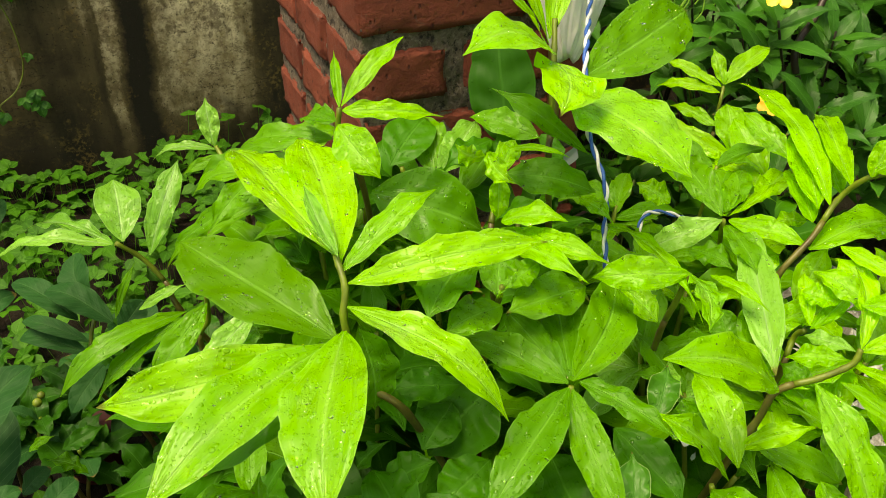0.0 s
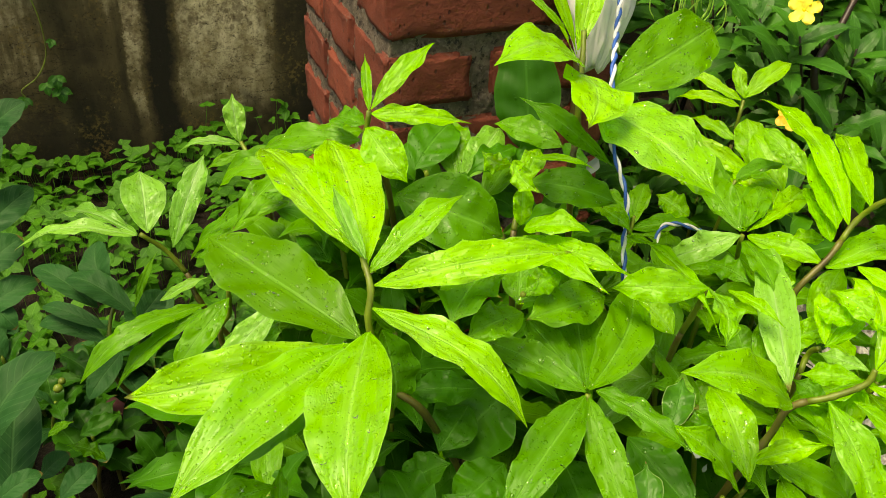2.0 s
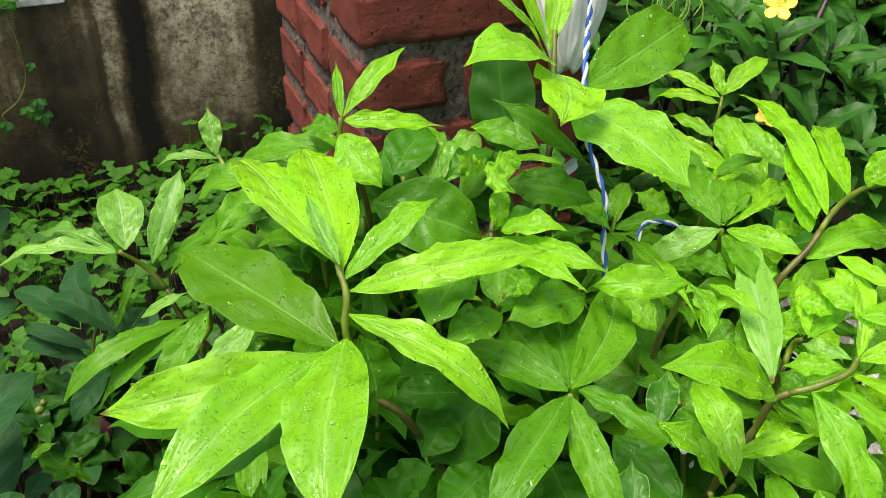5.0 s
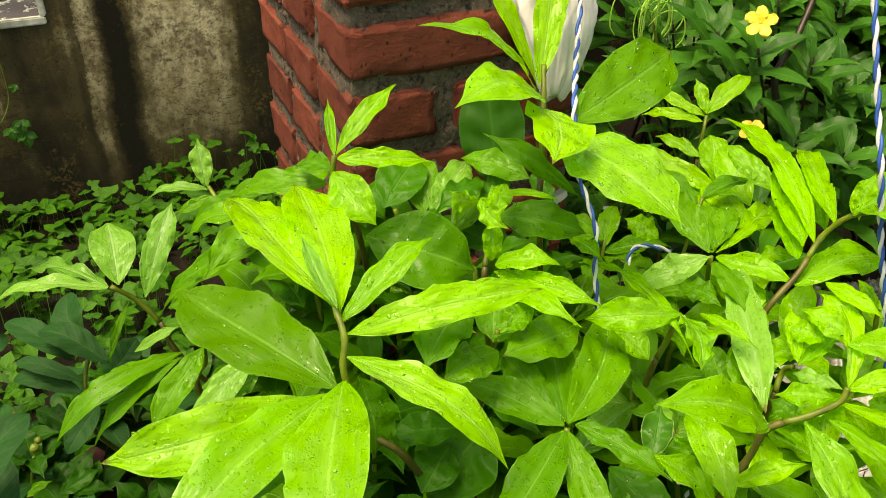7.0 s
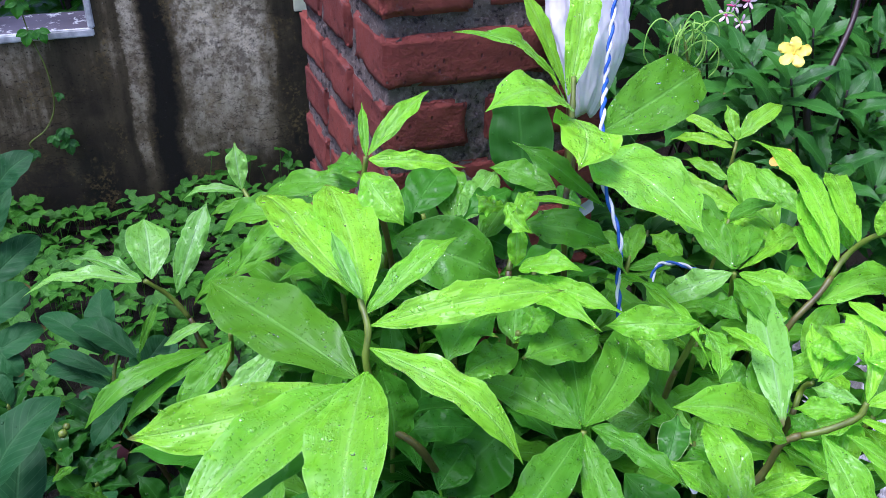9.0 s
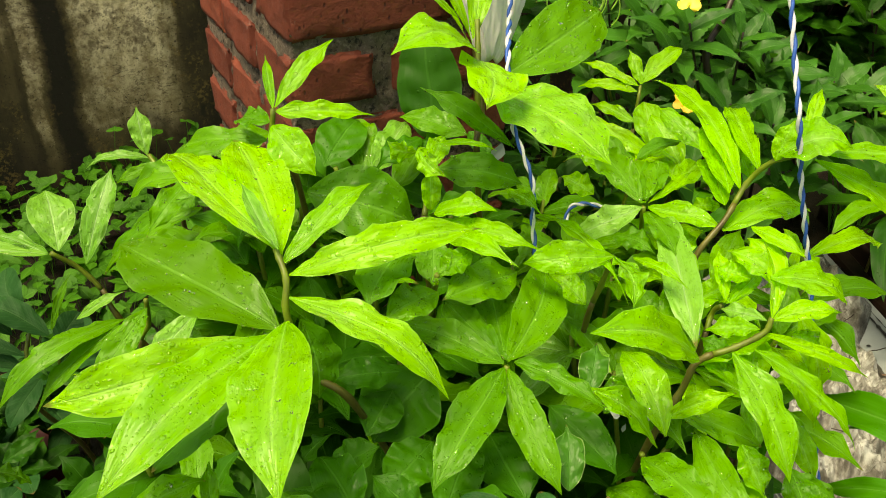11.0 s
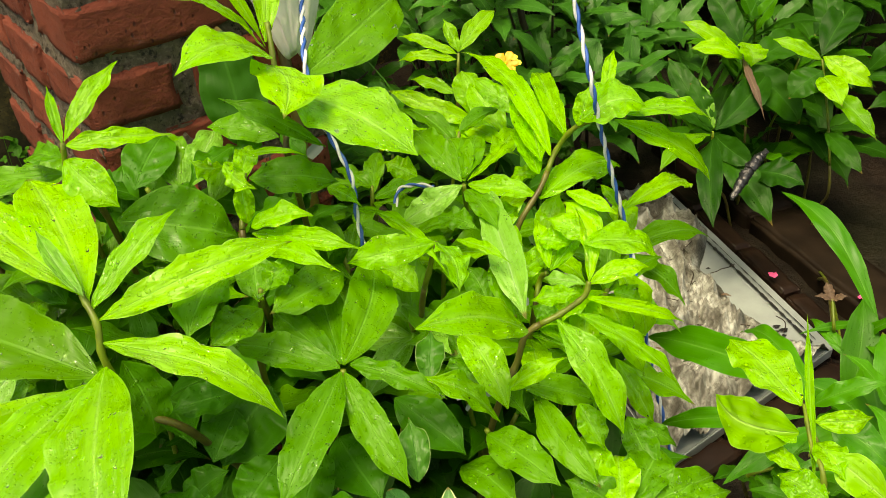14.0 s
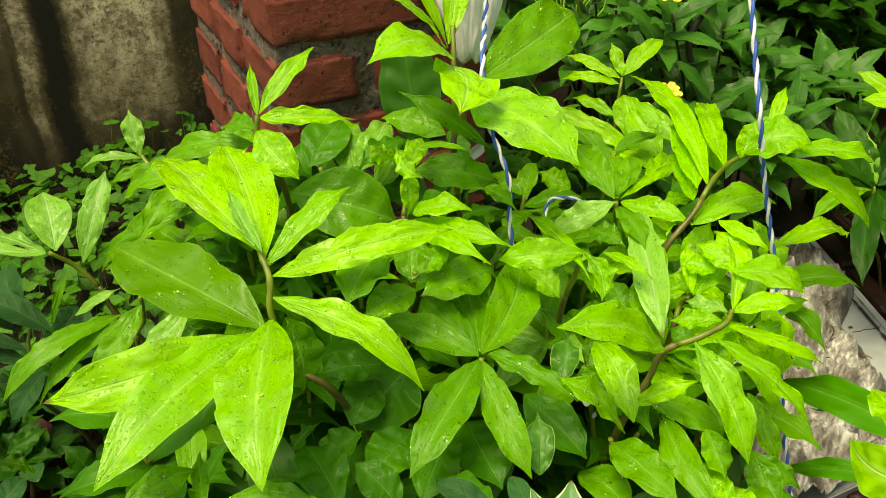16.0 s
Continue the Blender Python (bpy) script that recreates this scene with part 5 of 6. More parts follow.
leaf(P, (0.713, 0.602, 0.618), (0.780, 0.561, 0.675), 0.028, "strap", 0.12)
leaf(P, (0.696, 0.575, 0.610), (0.561, 0.553, 0.579), 0.031, "strap", 0.1)
leaf(P, (0.761, 0.616, 0.568), (0.794, 0.530, 0.551), 0.051, "strap", 0.1)

P = plant("citrus_seedling", "yellow-green seedling with broad soft leaves", (0.66, 0.42))
stalk(P, [(0.531, 0.381, 0.767), (0.541, 0.421, 0.790), (0.559, 0.463, 0.802)], 0.0034, 0.0018, STEM_GREEN)
leaf(P, (0.557, 0.463, 0.801), (0.551, 0.584, 0.790), 0.058, "lime", 0.075, roll=15, fold=0.12, bend=-0.007, peak=0.52)
leaf(P, (0.532, 0.432, 0.802), (0.491, 0.512, 0.791), 0.057, "yellow", 0.169, roll=-52, fold=0.10, bend=-0.075, peak=0.47)
leaf(P, (0.528, 0.428, 0.794), (0.521, 0.471, 0.781), 0.022, "lime", 0.12)
leaf(P, (0.549, 0.434, 0.810), (0.604, 0.420, 0.813), 0.023, "lime", 0.139, roll=27, fold=0.25, bend=0.033, peak=0.47)
leaf(P, (0.579, 0.349, 0.776), (0.543, 0.404, 0.802), 0.037, "yellow", 0.094, roll=-12, fold=0.25, bend=-0.014, peak=0.56)
leaf(P, (0.523, 0.367, 0.779), (0.505, 0.417, 0.770), 0.034, "lime", 0.12)
leaf(P, (0.526, 0.392, 0.780), (0.621, 0.555, 0.830), 0.009, "lime", 0.02)
leaf(P, (0.527, 0.412, 0.772), (0.516, 0.458, 0.761), 0.019, "lime", 0.1)
leaf(P, (0.547, 0.422, 0.794), (0.542, 0.374, 0.795), 0.031, "lime", 0.1)

P = plant("variegated_shrub", "small shrub with cream-edged grey-green leaves", (0.18, 0.36))
stalk(P, [(0.177, 0.389, 0.731), (0.173, 0.389, 0.786)], 0.0034, 0.0018, STEM_GREEN)
leaf(P, (0.167, 0.385, 0.796), (0.149, 0.452, 0.824), 0.022, "edged", 0.05)
leaf(P, (0.171, 0.384, 0.796), (0.186, 0.452, 0.829), 0.036, "edged", 0.05)
leaf(P, (0.177, 0.384, 0.796), (0.221, 0.440, 0.815), 0.031, "edged", 0.06)
leaf(P, (0.167, 0.383, 0.794), (0.117, 0.404, 0.820), 0.025, "edged", 0.08)
leaf(P, (0.179, 0.382, 0.794), (0.216, 0.378, 0.830), 0.024, "edged", 0.08)
leaf(P, (0.124, 0.478, 0.751), (0.067, 0.516, 0.766), 0.028, "shrub", 0.08)
leaf(P, (0.156, 0.463, 0.749), (0.146, 0.527, 0.755), 0.025, "shrub", 0.05)
leaf(P, (0.178, 0.538, 0.740), (0.184, 0.596, 0.774), 0.033, "trimmed", 0.05)
leaf(P, (0.220, 0.649, 0.768), (0.238, 0.700, 0.794), 0.033, "trimmed", 0.05)

P = plant("broad_leaf_shrub", "dull dark green shrub with ribbed guava-like leaves", (-0.80, 0.95))
stalk(P, [(-0.586, 0.787, 0.458), (-0.607, 0.800, 0.572), (-0.651, 0.855, 0.659)])
leaf(P, (-0.637, 0.994, 0.880), (-0.580, 1.026, 0.932), 0.047, "shrub", 0.099, roll=-6, fold=0.25, bend=-0.015, peak=0.55)
leaf(P, (-0.662, 1.001, 0.797), (-0.636, 1.047, 0.871), 0.032, "shrub", 0.107, roll=-4, fold=0.25, bend=-0.007, peak=0.54)
leaf(P, (-0.667, 0.972, 0.751), (-0.615, 1.053, 0.787), 0.048, "shrub", 0.114, roll=9, fold=0.25, bend=0.010, peak=0.55)
leaf(P, (-0.693, 0.985, 0.677), (-0.642, 1.040, 0.710), 0.056, "shrub", 0.1)
leaf(P, (-0.690, 0.955, 0.631), (-0.615, 1.008, 0.658), 0.046, "shrub", 0.14)
leaf(P, (-0.679, 0.970, 0.655), (-0.631, 0.945, 0.615), 0.034, "shrub", 0.1)
leaf(P, (-0.545, 0.678, 0.660), (-0.484, 0.776, 0.723), 0.063, "shrub", 0.139, roll=-14, fold=0.25, bend=-0.014, peak=0.54)
leaf(P, (-0.532, 0.684, 0.579), (-0.545, 0.783, 0.662), 0.067, "shrub", 0.079, roll=-4, fold=0.25, bend=-0.001, peak=0.45)
leaf(P, (-0.519, 0.729, 0.555), (-0.485, 0.747, 0.583), 0.029, "shrub", 0.1)
leaf(P, (-0.522, 0.646, 0.611), (-0.481, 0.678, 0.624), 0.028, "shrub", 0.12)
leaf(P, (-0.472, 0.683, 0.575), (-0.443, 0.726, 0.588), 0.032, "shrub", 0.1)
leaf(P, (-0.514, 0.830, 0.527), (-0.464, 0.862, 0.541), 0.025, "deep", 0.135, roll=9, fold=0.25, bend=0.013, peak=0.49)
leaf(P, (-0.535, 0.793, 0.562), (-0.501, 0.804, 0.580), 0.013, "green", 0.12)
fruit(P, (-0.524, 0.827, 0.616), 0.006)
fruit(P, (-0.524, 0.840, 0.617), 0.005)
leaf(P, (-0.445, 0.757, 0.562), (-0.490, 0.751, 0.590), 0.025, "green", 0.137, roll=21, fold=0.25, bend=0.024, peak=0.52)

P = plant("broad_leaf_shrub", "low dark green shrub with ribbed leaves beside the cane", (-0.52, 1.20))
stalk(P, [(-0.553, 1.039, 0.446), (-0.564, 1.079, 0.509), (-0.555, 1.106, 0.552)])
leaf(P, (-0.570, 1.113, 0.563), (-0.605, 1.186, 0.608), 0.057, "shrub", 0.101, roll=-32, fold=0.25, bend=-0.043, peak=0.47)
leaf(P, (-0.521, 1.080, 0.548), (-0.637, 1.123, 0.579), 0.051, "shrub", 0.134, roll=9, fold=0.25, bend=0.012, peak=0.56)
leaf(P, (-0.589, 1.106, 0.533), (-0.714, 1.171, 0.560), 0.046, "shrub", 0.107, roll=7, fold=0.25, bend=0.005, peak=0.54)
leaf(P, (-0.559, 1.064, 0.523), (-0.674, 1.097, 0.537), 0.028, "shrub", 0.135, roll=-2, fold=0.25, bend=-0.004, peak=0.54)
leaf(P, (-0.558, 1.052, 0.504), (-0.685, 1.091, 0.508), 0.035, "shrub", 0.12)
leaf(P, (-0.509, 1.073, 0.538), (-0.480, 1.115, 0.567), 0.043, "shrub", 0.095, roll=12, fold=0.25, bend=0.013, peak=0.52)
leaf(P, (-0.509, 1.068, 0.567), (-0.477, 1.116, 0.644), 0.013, "green", 0.04)
leaf(P, (-0.643, 1.056, 0.473), (-0.561, 1.004, 0.465), 0.036, "deep", 0.1)
leaf(P, (-0.535, 1.044, 0.492), (-0.565, 0.967, 0.463), 0.039, "shrub", 0.1)

P = plant("ginger_cane", "ginger cane with drooping wet leaves over the soil", (-0.15, 0.95))
stalk(P, [(-0.317, 0.896, 0.633), (-0.302, 0.885, 0.710), (-0.297, 0.877, 0.753)])
leaf(P, (-0.274, 0.884, 0.803), (-0.351, 0.922, 0.768), 0.025, "green", 0.1)
leaf(P, (-0.296, 0.871, 0.744), (-0.352, 0.786, 0.684), 0.037, "green", 0.1)
leaf(P, (-0.224, 0.835, 0.763), (-0.295, 0.761, 0.701), 0.039, "pale", 0.1)
leaf(P, (-0.229, 0.963, 0.835), (-0.372, 0.961, 0.736), 0.032, "green", 0.12)
leaf(P, (-0.223, 1.028, 0.843), (-0.351, 1.055, 0.792), 0.037, "green", 0.164, roll=17, fold=0.25, bend=0.020, peak=0.53)
leaf(P, (-0.242, 1.001, 0.839), (-0.286, 0.984, 0.810), 0.046, "green", 0.1)
leaf(P, (-0.198, 0.852, 0.752), (-0.253, 0.915, 0.757), 0.051, "dark", 0.1)
leaf(P, (-0.166, 0.880, 0.797), (-0.218, 0.982, 0.771), 0.045, "dark", 0.1)
leaf(P, (-0.145, 0.888, 0.810), (-0.180, 0.996, 0.793), 0.045, "green", 0.1)
leaf(P, (-0.249, 0.781, 0.733), (-0.225, 0.840, 0.733), 0.032, "pale", 0.1)

P = plant("seedling", "small seedling with three pale brown leaves by the edging", (1.52, 1.50))
stalk(P, [(1.137, 1.018, 0.291), (1.134, 1.040, 0.354)])
leaf(P, (1.134, 1.040, 0.354), (1.141, 1.075, 0.371), 0.020, "brown", 0.05)
leaf(P, (1.133, 1.039, 0.353), (1.090, 1.040, 0.374), 0.015, "brown", 0.08)
leaf(P, (1.133, 1.039, 0.353), (1.150, 1.022, 0.372), 0.015, "brown", 0.08)

P = plant("ginger_cane", "low ginger cane with soft bright leaves by the sheet's corner", (0.50, 0.80))
stalk(P, [(0.419, 0.521, 0.595), (0.409, 0.516, 0.636)])
leaf(P, (0.389, 0.508, 0.653), (0.379, 0.610, 0.667), 0.047, "lime", 0.1)
leaf(P, (0.401, 0.504, 0.652), (0.478, 0.573, 0.653), 0.054, "green", 0.1)
leaf(P, (0.407, 0.501, 0.650), (0.523, 0.525, 0.640), 0.047, "green", 0.1)
leaf(P, (0.387, 0.491, 0.664), (0.420, 0.570, 0.662), 0.044, "lime", 0.1)
leaf(P, (0.442, 0.489, 0.646), (0.529, 0.499, 0.640), 0.034, "green", 0.1)
leaf(P, (0.395, 0.504, 0.650), (0.342, 0.540, 0.680), 0.043, "green", 0.1)

# shorter canes that crowd between the tall ones
for _i, (_at, _kinds) in enumerate((((0.308, 0.886, 0.753), ["green", "lime"]), ((0.237, 0.801, 0.726), ["green", "pale"]), ((0.402, 0.944, 0.746), ["lime", "green"]), ((0.442, 0.868, 0.745), ["lime", "green"]), ((0.447, 0.723, 0.693), ["lime", "green"]), ((0.280, 0.749, 0.707), ["green", "green"]), ((0.578, 0.887, 0.720), ["lime", "green"]), ((0.259, 1.123, 0.740), ["green", "green"]), ((0.432, 1.216, 0.759), ["green", "lime"]), ((0.390, 0.765, 0.711), ["lime", "pale"]), ((0.286, 0.973, 0.736), ["green", "green"]), ((0.178, 0.933, 0.752), ["green", "green"]), ((0.517, 0.809, 0.704), ["lime", "green"]))):
    cane("ginger_cane", "short ginger cane with crowded bright leaves", (_at[0] * 0.5 + 0.19, _at[1] * 0.5 + 0.52), _at, 7, 0.135, _kinds, 700 + _i, "crowded canes", spread=(0, 45), wide=0.36, from_low=0.84)

# canes that fill the clump below its canopy
# their greens are darkened to paint shade inside the clump
_rnd = random.Random(11)
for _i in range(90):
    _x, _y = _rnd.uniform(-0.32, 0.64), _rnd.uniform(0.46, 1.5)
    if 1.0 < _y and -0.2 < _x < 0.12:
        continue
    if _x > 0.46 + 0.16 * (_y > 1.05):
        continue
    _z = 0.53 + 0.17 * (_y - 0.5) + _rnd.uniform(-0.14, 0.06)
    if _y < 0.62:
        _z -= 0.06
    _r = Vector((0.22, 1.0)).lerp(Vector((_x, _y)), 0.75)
    cane("ginger_cane", "ginger cane inside the clump, shade painted into its dark greens", (_r.x, _r.y), (_x, _y, _z), 8, 0.17, ["deep", "dark", "deep"], 100 + _i, "shaded canes")

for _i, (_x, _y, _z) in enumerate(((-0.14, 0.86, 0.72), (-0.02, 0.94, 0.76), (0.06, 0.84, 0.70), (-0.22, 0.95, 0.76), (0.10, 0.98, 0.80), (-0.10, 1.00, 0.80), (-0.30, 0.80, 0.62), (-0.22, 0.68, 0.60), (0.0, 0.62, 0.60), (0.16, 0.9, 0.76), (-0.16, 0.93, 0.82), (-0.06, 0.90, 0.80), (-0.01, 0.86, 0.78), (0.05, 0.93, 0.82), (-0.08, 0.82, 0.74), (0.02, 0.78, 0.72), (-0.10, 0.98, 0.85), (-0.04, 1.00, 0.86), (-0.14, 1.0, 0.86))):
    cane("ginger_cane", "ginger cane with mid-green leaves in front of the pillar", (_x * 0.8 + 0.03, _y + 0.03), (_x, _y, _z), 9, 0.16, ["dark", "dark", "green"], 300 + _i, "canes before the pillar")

# part of the canopy's shade is put into these leaf greens
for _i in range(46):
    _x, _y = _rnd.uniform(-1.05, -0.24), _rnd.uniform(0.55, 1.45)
    cane("low_plant", "low plant with crinkled wet leaves, its dark green partly painted shade", (_x, _y), (_x + _rnd.uniform(-0.05, 0.05), _y - 0.03, _rnd.uniform(0.20, 0.36)), 9, 0.11, ["deep", "shrub", "deep"], 500 + _i, "low dark plants", wide=0.5, from_low=0.1)
for _i, (_x, _y, _z) in enumerate(((1.0, 0.72, 0.40), (0.93, 0.58, 0.42), (1.10, 0.84, 0.26), (1.2, 0.74, 0.26), (1.05, 0.5, 0.40), (1.45, 0.8, 0.22))):
    cane("low_plant", "low plant with broad dark green leaves beside the sheet", (_x + 0.02, _y + 0.03), (_x, _y, _z), 9, 0.22, ["dark", "strap"], 580 + _i, "broad low plants", wide=0.32, from_low=0.2)
# added to darken the bed beyond the edging; shade is in the greens
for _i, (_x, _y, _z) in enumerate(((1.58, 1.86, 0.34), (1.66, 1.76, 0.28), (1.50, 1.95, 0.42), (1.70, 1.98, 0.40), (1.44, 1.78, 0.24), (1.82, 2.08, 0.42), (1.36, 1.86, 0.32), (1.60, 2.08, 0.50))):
    cane("low_plant", "broad-leaved plant beyond the edging, shade painted into its near-black green", (_x + 0.03, _y + 0.05), (_x, _y, _z), 9, 0.20, ["deep", "deep", "dark"], 620 + _i, "shaded plants beyond the edging", wide=0.36, from_low=0.25)
for _i in range(14):
    _x, _y = _rnd.uniform(0.85, 1.3), _rnd.uniform(0.40, 0.85)
    cane("low_plant", "low green plant with soft leaves beside the sheet", (_x, _y), (_x, _y - 0.03, _rnd.uniform(0.16, 0.30)), 8, 0.13, ["dark", "strap", "dark"], 540 + _i, "low green plants", wide=0.36, from_low=0.1)


# ---------------------------------------------------------------- garden behind and beside
def rosette(p, centre, count, size, kind, seed, tilt=(-25, 35), wide=0.27, teeth=0.13, up=(0.0, -0.35, 1.0)):
    """Leaves round the end of a twig."""
    rnd = random.Random(seed)
    centre, up = Vector(centre), Vector(up).normalized()
    a0 = up.orthogonal().normalized()
    b0 = up.cross(a0)
    turn = rnd.uniform(0, 6.28)
    for i in range(count):
        turn += 2.4
        s = i / count
        rise = radians(tilt[0] + (tilt[1] - tilt[0]) * s + rnd.uniform(-10, 10))
        out = a0 * math.cos(turn) + b0 * math.sin(turn)
        length = size * (1.05 - 0.45 * s) * rnd.uniform(0.85, 1.1)
        goal = centre + (out * math.cos(rise) + up * math.sin(rise)) * length
        leaf(p, centre - up * 0.012 * (count - i), goal, length * wide, kind, rnd.uniform(0.05, 0.13), facing=up, wave=0.1, rows=30, half=2, peak=0.46, teeth=teeth)


def flower(p, centre, size, facing, seed, petal=None, heart=None, count=5, plump=0.34):
    """An open bloom: broad petals round a darker heart."""
    rnd = random.Random(seed)
    facing = Vector(facing).normalized()
    a0 = facing.orthogonal().normalized()
    b0 = facing.cross(a0)
    bloom = new("flower")
    bloom.parent = p
    bloom.matrix_local = p.matrix_basis.inverted() @ Matrix.Translation(centre)
    bm_v, bm_f = tube([Vector((0, 0, -0.03)), Vector((0, 0, -0.012)), Vector((0, 0, 0.002))], [0.002, 0.003, 0.004], 8)
    heart_ob = new("heart", mesh_of("heart", bm_v, bm_f, [heart or PETAL_HEART]))
    heart_ob.parent = bloom
    heart_ob.matrix_local = facing.to_track_quat("Z", "Y").to_matrix().to_4x4()
    for i in range(count):
        a = 6.2832 * i / count + rnd.uniform(-0.08, 0.08)
        out = a0 * math.cos(a) + b0 * math.sin(a)
        v, f, uv = blade(size * 0.5, size * plump, 0.06, 0.12, 0.18, seed + i, 12, 4, 0.66, 0.50, drip=0.0, ruffle=0.14)
        ob = new("petal", mesh_of("petal", v, f, [petal or PETAL], uv))
        ob.parent = bloom
        z = facing - out * facing.dot(out)
        m = Matrix((out.cross(z), out, z)).transposed().to_4x4()
        ob.matrix_local = m @ Matrix.Rotation(radians(12), 4, "X")


def flower_bush(label, root, heads, size, seed, wide=0.31, kind="bush"):
    rnd = random.Random(seed)
    p = plant("flowering_bush", label, root, "shrub")
    for n, h in enumerate(heads):
        h = Vector(h)
        base = p.matrix_basis.translation
        line = smooth_line([base + Vector((rnd.uniform(-0.04, 0.04), rnd.uniform(-0.04, 0.04), -0.02)), base.lerp(h, 0.5) + Vector((0, 0, 0.06)), h], 6)
        v, f = tube(line, [0.006 - 0.0035 * i / len(line) for i in range(len(line))], 6)
        child("stem", mesh_of("stem", v, f, [STEM_DARK]), p)
        rosette(p, h, 9, size * rnd.uniform(0.9, 1.15), kind, seed * 50 + n, wide=wide)
        for k in (0.6,):
            q = line[int(k * (len(line) - 1))]
            rosette(p, q, 5, size * 0.95, kind, seed * 50 + n + 400 + int(k * 100), (-10, 25), wide=wide)
    return p

_b = flower_bush("dark green bush with toothed leaves and yellow five-petalled flowers", (1.00, 2.15), [(0.734, 1.866, 0.774), (0.884, 1.905, 0.737), (0.842, 2.076, 0.831), (0.694, 2.030, 0.758), (0.828, 1.772, 0.612)], 0.17, 3)
flower(_b, (0.720, 1.846, 0.839), 0.075, (-0.35, -0.8, 0.6), 31)
flower(_b, (0.682, 1.680, 0.657), 0.060, (-0.2, -0.6, 0.8), 32, PETAL_ORANGE)
flower(_b, (0.721, 1.751, 0.622), 0.05, (-0.2, -0.5, 0.9), 33)
flower_bush("leafy dark green bush behind the ginger", (1.20, 2.35), [(1.055, 2.173, 0.794), (1.005, 1.976, 0.657), (0.955, 1.794, 0.548), (1.069, 1.943, 0.599)], 0.17, 4)
flower_bush("leafy toothed bush by the wall", (0.80, 2.45), [(0.655, 2.287, 0.704), (0.745, 2.378, 0.757), (0.600, 2.168, 0.602), (0.558, 2.357, 0.727), (0.760, 2.063, 0.616)], 0.15, 5)
flower_bush("toothed bush with narrow leaves in shade", (1.35, 2.3), [(1.059, 1.986, 0.550), (1.075, 1.828, 0.516), (0.907, 1.945, 0.524), (1.286, 2.147, 0.510), (0.999, 1.782, 0.424)], 0.17, 6)
flower_bush("dark leafy bush at the garden edge", (1.95, 2.55), [(1.465, 2.285, 0.420), (1.801, 2.25, 0.412), (2.0, 2.3, 0.379)], 0.2, 7)


def ground_cover():
    """A mat of small three-part leaves on thin stalks."""
    rnd = random.Random(21)
    verts, faces, uvs = [], [], []

    def leaflet(at, out, up, length):
        side = out.cross(up).normalized()
        k = len(verts)
        for s, w, d in ((0, 0.02, 0), (0.22, 0.30, 0.04), (0.58, 0.34, 0.03), (1.0, 0.0, -0.06)):
            c = at + out * (s * length) + up * (d * length)
            if w:
                verts.extend((c - side * w * length + up * 0.05 * length, c, c + side * w * length + up * 0.05 * length))
                uvs.extend(((0.0, s), (0.5, s), (1.0, s)))
            else:
                verts.append(c)
                uvs.append((0.5, 1.0))
        for r in (0, 3):
            faces.extend(((k + r, k + r + 1, k + r + 4, k + r + 3), (k + r + 1, k + r + 2, k + r + 5, k + r + 4)))
        faces.extend(((k + 6, k + 7, k + 9), (k + 7, k + 8, k + 9)))

    def sprig(x, y, z, size):
        top = Vector((x, y, z))
        up = Vector((rnd.uniform(-0.5, 0.5), rnd.uniform(-0.7, 0.3), 1)).normalized()
        a0 = up.orthogonal().normalized()
        b0 = up.cross(a0)
        a = rnd.uniform(0, 6.28)
        for t in (-1.25, 0, 1.25):
            out = a0 * math.cos(a + t) + b0 * math.sin(a + t)
            leaflet(top, out, up, size * rnd.uniform(0.8, 1.2))
        foot = top - Vector((rnd.uniform(-0.03, 0.03), rnd.uniform(-0.03, 0.03), min(z, 0.12)))
        k = len(verts)
        verts.extend((top, top + Vector((0.0016, 0, 0)), foot + Vector((0.0016, 0, 0)), foot))
        uvs.extend(((0.5, 0), (0.5, 0), (0.5, 0), (0.5, 0)))
        faces.append((k, k + 1, k + 2, k + 3))

    for _ in range(1900):
        u, v = rnd.uniform(-1.1, 0.75), rnd.uniform(1.15, 2.76)
        q = ALONG * u + BACK * v
        if (0.25 < u and v < 1.7) or (v < 1.7 and rnd.random() < 0.8):
            continue
        rise = 0.05 + 0.16 * max(0.0, noise.noise(Vector((u * 3, v * 3, 4))) + 0.35)
        sprig(q.x, q.y, rise * rnd.uniform(0.4, 1.3), rnd.uniform(0.022, 0.048))
    for _ in range(420):
        sprig(rnd.uniform(0.5, 1.15), rnd.uniform(1.9, 2.9), rnd.uniform(0.03, 0.12), rnd.uniform(0.02, 0.04))
    ob = new("ground_cover", mesh_of("ground_cover", verts, faces, [LEAF["cover"]], uvs))
    tagged(ob, "mat of small light green three-part leaves over soil", "ground cover", kind="stuff")


ground_cover()


